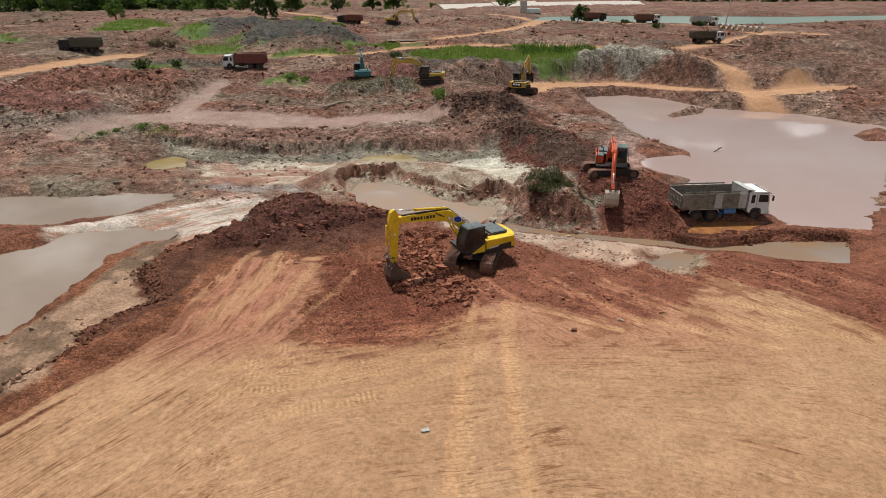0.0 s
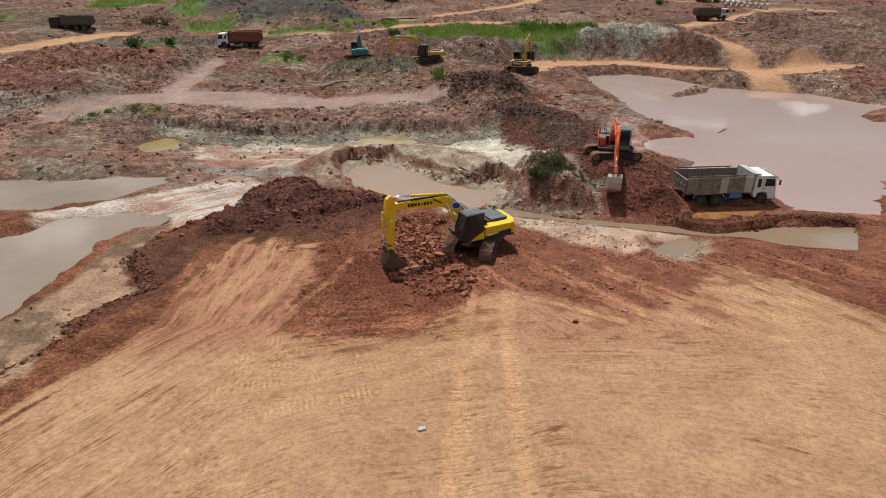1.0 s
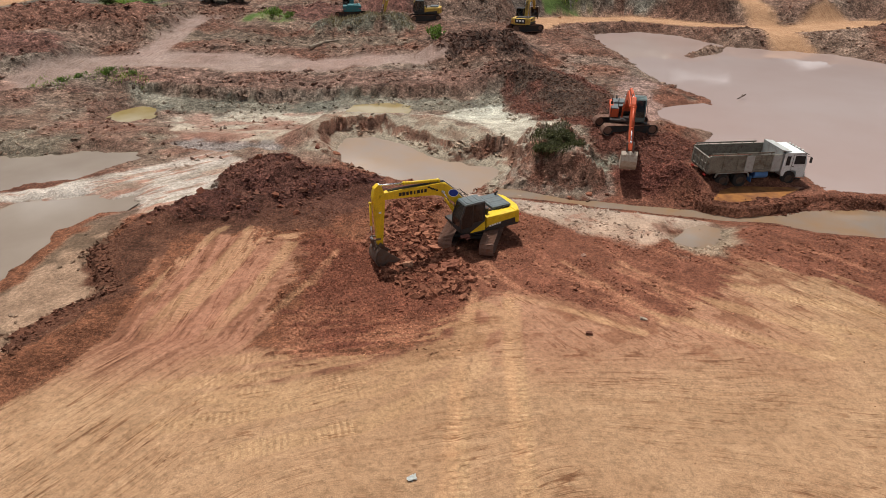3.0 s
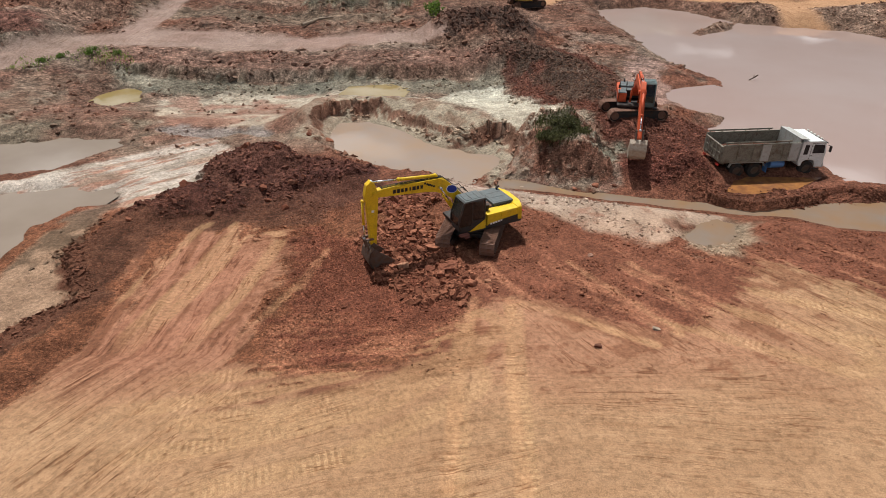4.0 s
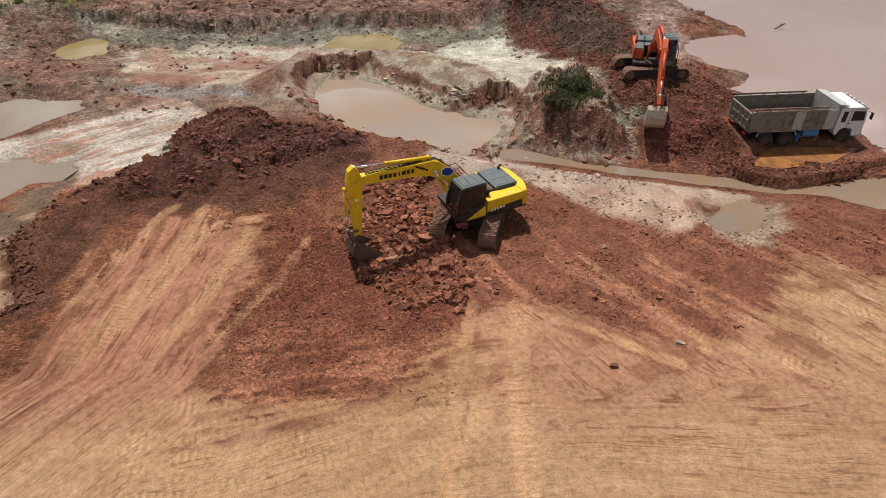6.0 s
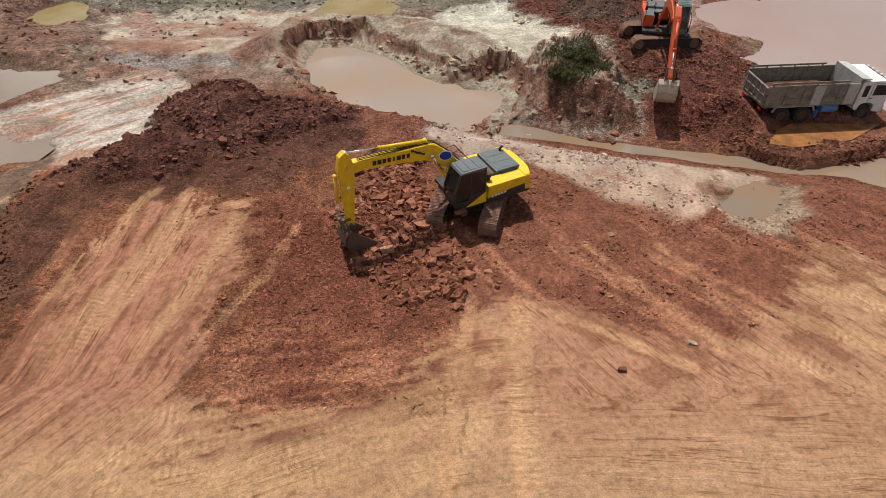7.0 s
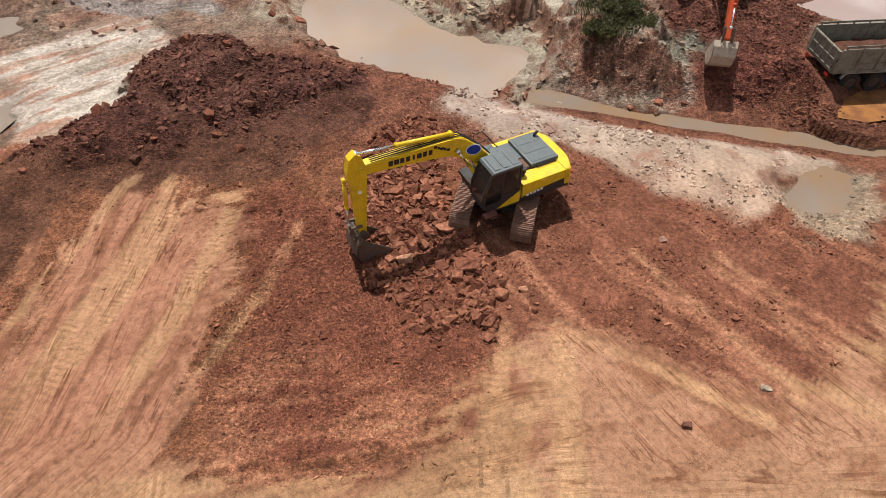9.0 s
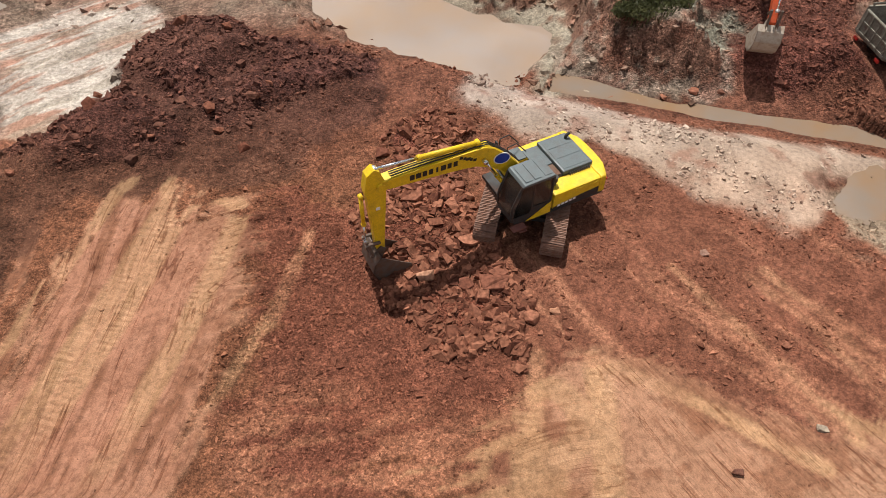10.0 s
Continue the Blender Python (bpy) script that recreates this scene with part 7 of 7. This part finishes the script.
def bush(x, y, size, seed, mat, label, per=60, flat=0.62):
    rng = np.random.default_rng(seed)
    root = thing("bush", on_ground(x, y), label, "bush", "bushes among the workings")
    bm = B()
    cs = []
    for i in range(9):
        a = rng.uniform(0, 6.3)
        q = Vector((math.cos(a) * rng.uniform(0.2, 1.0), math.sin(a) * rng.uniform(0.2, 1.0), rng.uniform(0.4, 1.3) * flat)) * size * 0.5
        rod(bm, (0, 0, -0.1), q, size * 0.014, 4, size * 0.006)
        cs.append(q[:])
    part("stems", bm, M_BARK, root)
    cs = np.array(cs)
    v, f = leaves(rng, cs, np.tile(np.array((1, 1, 0.8)) * size * 0.2, (len(cs), 1)), per, size * 0.075)
    crown = new("foliage", mesh_of("foliage", v, f, mat))
    crown.parent = root


TREES = [(-187, 248, 12, 0), (-189, 264, 13, 0), (-152, 221, 8, 1), (-177, 300, 15, 0), (-166, 335, 15, 0), (-144, 300, 12, 0), (-126, 289, 9, 1), (-108, 271, 9, 1), (-60, 174, 12, 0), (-70, 254, 12, 0),
         (-47, 238, 9, 0), (-34, 253, 10, 0), (-26, 269, 11, 0), (29, 298, 12, 1), (37.7, 157, 6.0, 0), (-107, 171, 7.5, 1)]
for i, (tx, ty, h, light) in enumerate(TREES):
    tree(tx, ty, h, 500 + i, M_LEAF_LIGHT if light else M_LEAF, "light green leafy tree at the edge of the workings" if light else "dark green leafy tree at the edge of the workings")
BUSHES = [(-49.4, 63.4, 3.4, 0), (-50.6, 77.5, 2.6, 0), (-2.8, 57.2, 3.4, 1), (-11.2, 92.0, 3.0, 0), (-39.0, 38.8, 1.5, 1), (-42.0, 38.0, 1.2, 1), (-43.6, 36.5, 1.1, 1), (-37.0, 39.5, 1.0, 1), (-27.7, 68.9, 2.4, 1), (-25.5, 69.5, 1.8, 1),
          (-61.5, 96.0, 3.6, 2), (-58.5, 97.0, 3.0, 2), (71.8, 150.2, 3.0, 0), (58.6, 147.1, 3.0, 0), (50.0, 152.0, 3.0, 0), (-28.8, 127.3, 3.0, 1), (5.6, 13.2, 1.3, 3), (7.2, 12.9, 1.4, 3), (8.4, 13.4, 1.2, 3), (6.6, 14.6, 1.3, 3), (6.4, 13.0, 1.5, 3), (7.8, 14.2, 1.3, 3), (27.5, 98.0, 3.2, 0), (22.0, 99.0, 3.0, 0),
          (-128, 283, 6.0, 1), (-112, 262, 6.0, 1), (-44.0, 88.0, 2.2, 0)]
for i, (bx, by, s, kind) in enumerate(BUSHES):
    bush(bx, by, s * (1.25 if kind == 3 else 1.0), 700 + i, (M_LEAF, M_LEAF_LIGHT, M_DRY, M_SCRUB)[kind], ("dark green scrubby bush on disturbed earth", "light green leafy bush on disturbed earth", "dry pale shrub beside the track", "dull olive scrub draped over the clay stump")[kind], flat=0.28 if kind == 3 else 0.62)


def tufts(name, seed, polys, count, height, mat, label):
    """Blades of grass standing inside outlines of the plan."""
    rng = np.random.default_rng(seed)
    xs, ys = [], []
    for poly in polys:
        p = np.array(poly, float)
        lo, hi = p.min(0) - 1.5, p.max(0) + 1.5
        area = (hi - lo).prod()
        n = int(count * area)
        x, y = rng.uniform(lo[0], hi[0], n), rng.uniform(lo[1], hi[1], n)
        k = (inside(poly, x, y) + 1.5 * fbm(x, y, 4.0, 3, seed) > 0.0) & (lookup(FIELD["grass"], x, y) > 0.3 if name == "grass" else x > -1e9)
        xs.append(x[k])
        ys.append(y[k])
    x, y = np.concatenate(xs), np.concatenate(ys)
    z = lookup(FIELD["z"], x, y)
    n = len(x)
    h = height * rng.uniform(0.5, 1.3, n) * (1 + 0.5 * fbm(x, y, 5.0, 3, seed + 3))
    a = rng.uniform(0, 6.3, n)
    w = 0.10 * height
    dx, dy = np.cos(a), np.sin(a)
    lx, ly = rng.normal(scale=0.25, size=n) * h, rng.normal(scale=0.25, size=n) * h
    v = np.stack([np.stack([x - dx * w, y - dy * w, z - 0.05], 1), np.stack([x + dx * w, y + dy * w, z - 0.05], 1),
                  np.stack([x + lx + dx * w * 0.4, y + ly + dy * w * 0.4, z + h], 1), np.stack([x + lx - dx * w * 0.4, y + ly - dy * w * 0.4, z + h], 1)], 1)
    tagged(new(name, mesh_of(name, v.reshape(-1, 3), np.arange(n * 4).reshape(-1, 4), mat)), label, "grass", kind="stuff")


tufts("grass", 21, [GRASS_1, GRASS_2], 22.0, 0.55, M_GRASS, "tall bright green grass along the haul road")
tufts("grass", 22, GRASSES[2:], 8.0, 0.55, M_GRASS, "bright green grass among far spoil")
tufts("reeds", 23, [[(14, 95), (30, 96), (32, 104), (14, 103)]], 7.0, 1.3, M_LEAF_LIGHT, "dark reeds at the end of the grass strip")
tufts("weeds", 24, [[(5.0, 12.6), (5.6, 15.6), (8.2, 15.6), (9.2, 13.4), (8.0, 12.0)]], 60.0, 0.30, M_SCRUB, "weeds hanging over the clay stump")
tufts("weeds", 25, [[(-41, 37), (-35, 37), (-35, 41), (-41, 41)], [(-46, 34), (-42, 34), (-42, 38), (-46, 38)]], 10.0, 0.35, M_GRASS, "low green weeds beside the red road")
tufts("dry_stalks", 26, [[(-19, 61), (-6, 61), (-6, 66), (-19, 66)]], 14.0, 0.45, M_DRY, "pale dead stalks on a heap of cleared brush")


def woods(name, seed, n, line, depth, height, mat, label):
    rng = np.random.default_rng(seed)
    p = np.array(line, float)
    t = rng.uniform(0, len(p) - 1, n)
    i = np.minimum(t.astype(int), len(p) - 2)
    x, y = (p[i] + (p[i + 1] - p[i]) * (t - i)[:, None]).T
    x, y = x + rng.normal(scale=depth * 0.3, size=n), y + rng.uniform(0, depth, n)
    h = height * rng.uniform(0.5, 1.2, n)
    z = lookup(FIELD["z"], x, y)
    cs, rs = [], []
    for k in range(7):
        f = rng.uniform(0.05, 0.85, n)
        cs.append(np.stack([x + rng.normal(scale=0.22, size=n) * h, y + rng.normal(scale=0.22, size=n) * h, z + h * f], 1))
        rs.append(np.stack([h, h, h * 0.8], 1) * 0.22)
    v, f = leaves(rng, np.concatenate(cs), np.concatenate(rs), 22, height * 0.13)
    tagged(new(name, mesh_of(name, v, f, mat)), label, "woods", kind="stuff")


woods("far_woods", 31, 170, [(-300, 190), (-215, 212), (-150, 228), (-105, 250)], 50, 10, M_LEAF, "dark green woods beyond the workings")
woods("far_woods", 32, 60, [(-220, 200), (-120, 226), (-70, 255), (-20, 300)], 40, 5, M_LEAF_LIGHT, "lighter green scrub beyond the workings")
woods("far_woods", 33, 70, [(150, 470), (260, 470), (420, 480)], 60, 13, M_LEAF, "dark green woods behind the lake")

# ---- small things of the far site ----
pipe = thing("culvert_pipe", on_ground(75.5, 145.4, 35), "pale concrete culvert pipe lying in a row", "pipe", "row of culvert pipes")
bm = B()
for i in range(20):
    a, b2 = 2 * math.pi * i / 20, 2 * math.pi * (i + 1) / 20
    ring = [[bm.verts.new((xx, r * math.cos(t), 0.75 + r * math.sin(t))) for xx, r in ((-0.5, 0.75), (0.5, 0.75), (0.5, 0.62), (-0.5, 0.62))] for t in (a, b2)]
    for j in range(4):
        bm.faces.new((ring[0][j], ring[0][(j + 1) % 4], ring[1][(j + 1) % 4], ring[1][j]))
bmesh.ops.remove_doubles(bm, verts=bm.verts, dist=0.001)
part("pipe_barrel", bm, M_CONC, pipe)
for i in range(1, 8):
    px, py = 75.5 + 1.07 * i, 145.4 - 1.1 * i
    copy_thing(pipe, on_ground(px, py, 35 + 6 * math.sin(i * 2.0)))

pole = thing("utility_pole", on_ground(81.8, 157.2), "grey concrete utility pole beside the lake", "pole")
bm = B()
rod(bm, (0, 0, -0.3), (0.5, 0, 11.5), 0.17, 10, 0.10)
part("shaft", bm, M_CONC, pole)
bm = B()
box(bm, (0.47, 0, 10.9), (1.8, 0.12, 0.12), 0.01)
part("crossarm", bm, M_WOOD, pole)

sluice = thing("concrete_sluice", on_ground(29.8, 229.0), "grey concrete sluice block on the dam", "structure")
bm = B()
box(bm, (0, 0, 2.2), (2.6, 2.6, 4.6), 0.08)
part("tower", bm, M_CONC, sluice)
bm = B()
box(bm, (4.2, 0, 0.8), (5.0, 3.0, 1.8), 0.15)
part("apron", bm, M_WHITE, sluice)

wall = thing("lined_dam", pose(0, 0, 0), "long pale concrete-lined dam slope beside the lake", "dam")
bm = B()
ends = [(-2, 276), (26, 312), (54, 345), (92, 374), (125, 380)]
for (ax, ay), (bx2, by2) in zip(ends, ends[1:]):
    za = ground_z(ax, ay)
    q = [bm.verts.new((ax, ay, za - 0.3)), bm.verts.new((bx2, by2, za - 0.3)), bm.verts.new((bx2 - 3, by2 + 6, za + 1.9)), bm.verts.new((ax - 3, ay + 6, za + 1.9))]
    r = [bm.verts.new(v.co + Vector((-1.0, 2.0, 0))) for v in q]
    bm.faces.new(q)
    bm.faces.new(r[::-1])
    for j in range(4):
        bm.faces.new((q[j], r[j], r[(j + 1) % 4], q[(j + 1) % 4]))
part("lining", bm, M_CONC, wall)


def log(x, y, length, r, turn, label, lift=0.0):
    root = B()
    rod(root, (-length / 2, 0, 0), (length / 2, 0, 0.1), r, 8, r * 0.7)
    ob = part("log", root, M_WOOD)
    ob.matrix_basis = on_ground(x, y, turn, r * 0.8 + lift)
    tagged(ob, label, "log", "loose timber")


log(-18.4, 55.2, 4.6, 0.22, 65, "grey weathered log on red ground")
log(-17.2, 56.4, 2.6, 0.16, 20, "grey weathered log on red ground")
log(59.1, 97.6, 5.0, 0.2, 120, "pale cut log on the cleared slope")
log(58.0, 92.3, 4.5, 0.2, 40, "pale cut log on the cleared slope")
log(60.5, 99.5, 3.5, 0.2, 75, "pale cut log on the cleared slope")

bm = B()
for i in range(40):
    x, y = rr.uniform(-0.14, 0.14), rr.uniform(-0.08, 0.08)
    box(bm, (x, y, 0.03 + rr.uniform(0, 0.04)), (rr.uniform(0.05, 0.13), rr.uniform(0.04, 0.09), 0.01), 0, pose(0, 0, 0, rr.uniform(-25, 25), rr.uniform(-25, 25), rr.uniform(0, 180)))
ob = part("plastic_scrap", bm, M_BEDLIGHT)
ob.matrix_basis = on_ground(-2.5, -16.7, 20)
tagged(ob, "crumpled pale plastic scrap lying on graded sand", "litter")

snag = thing("driftwood", pose(30.7, 34.7, -0.62), "dark snag sticking out of the pond", "wood")
bm = B()
tube(bm, [(-0.5, 0, 0), (0, 0.1, 0.25), (0.35, 0, 0.55)], 0.07, 6)
tube(bm, [(0, 0.1, 0.25), (0.1, 0.3, 0.45)], 0.05, 6)
part("branch", bm, M_BARK, snag)
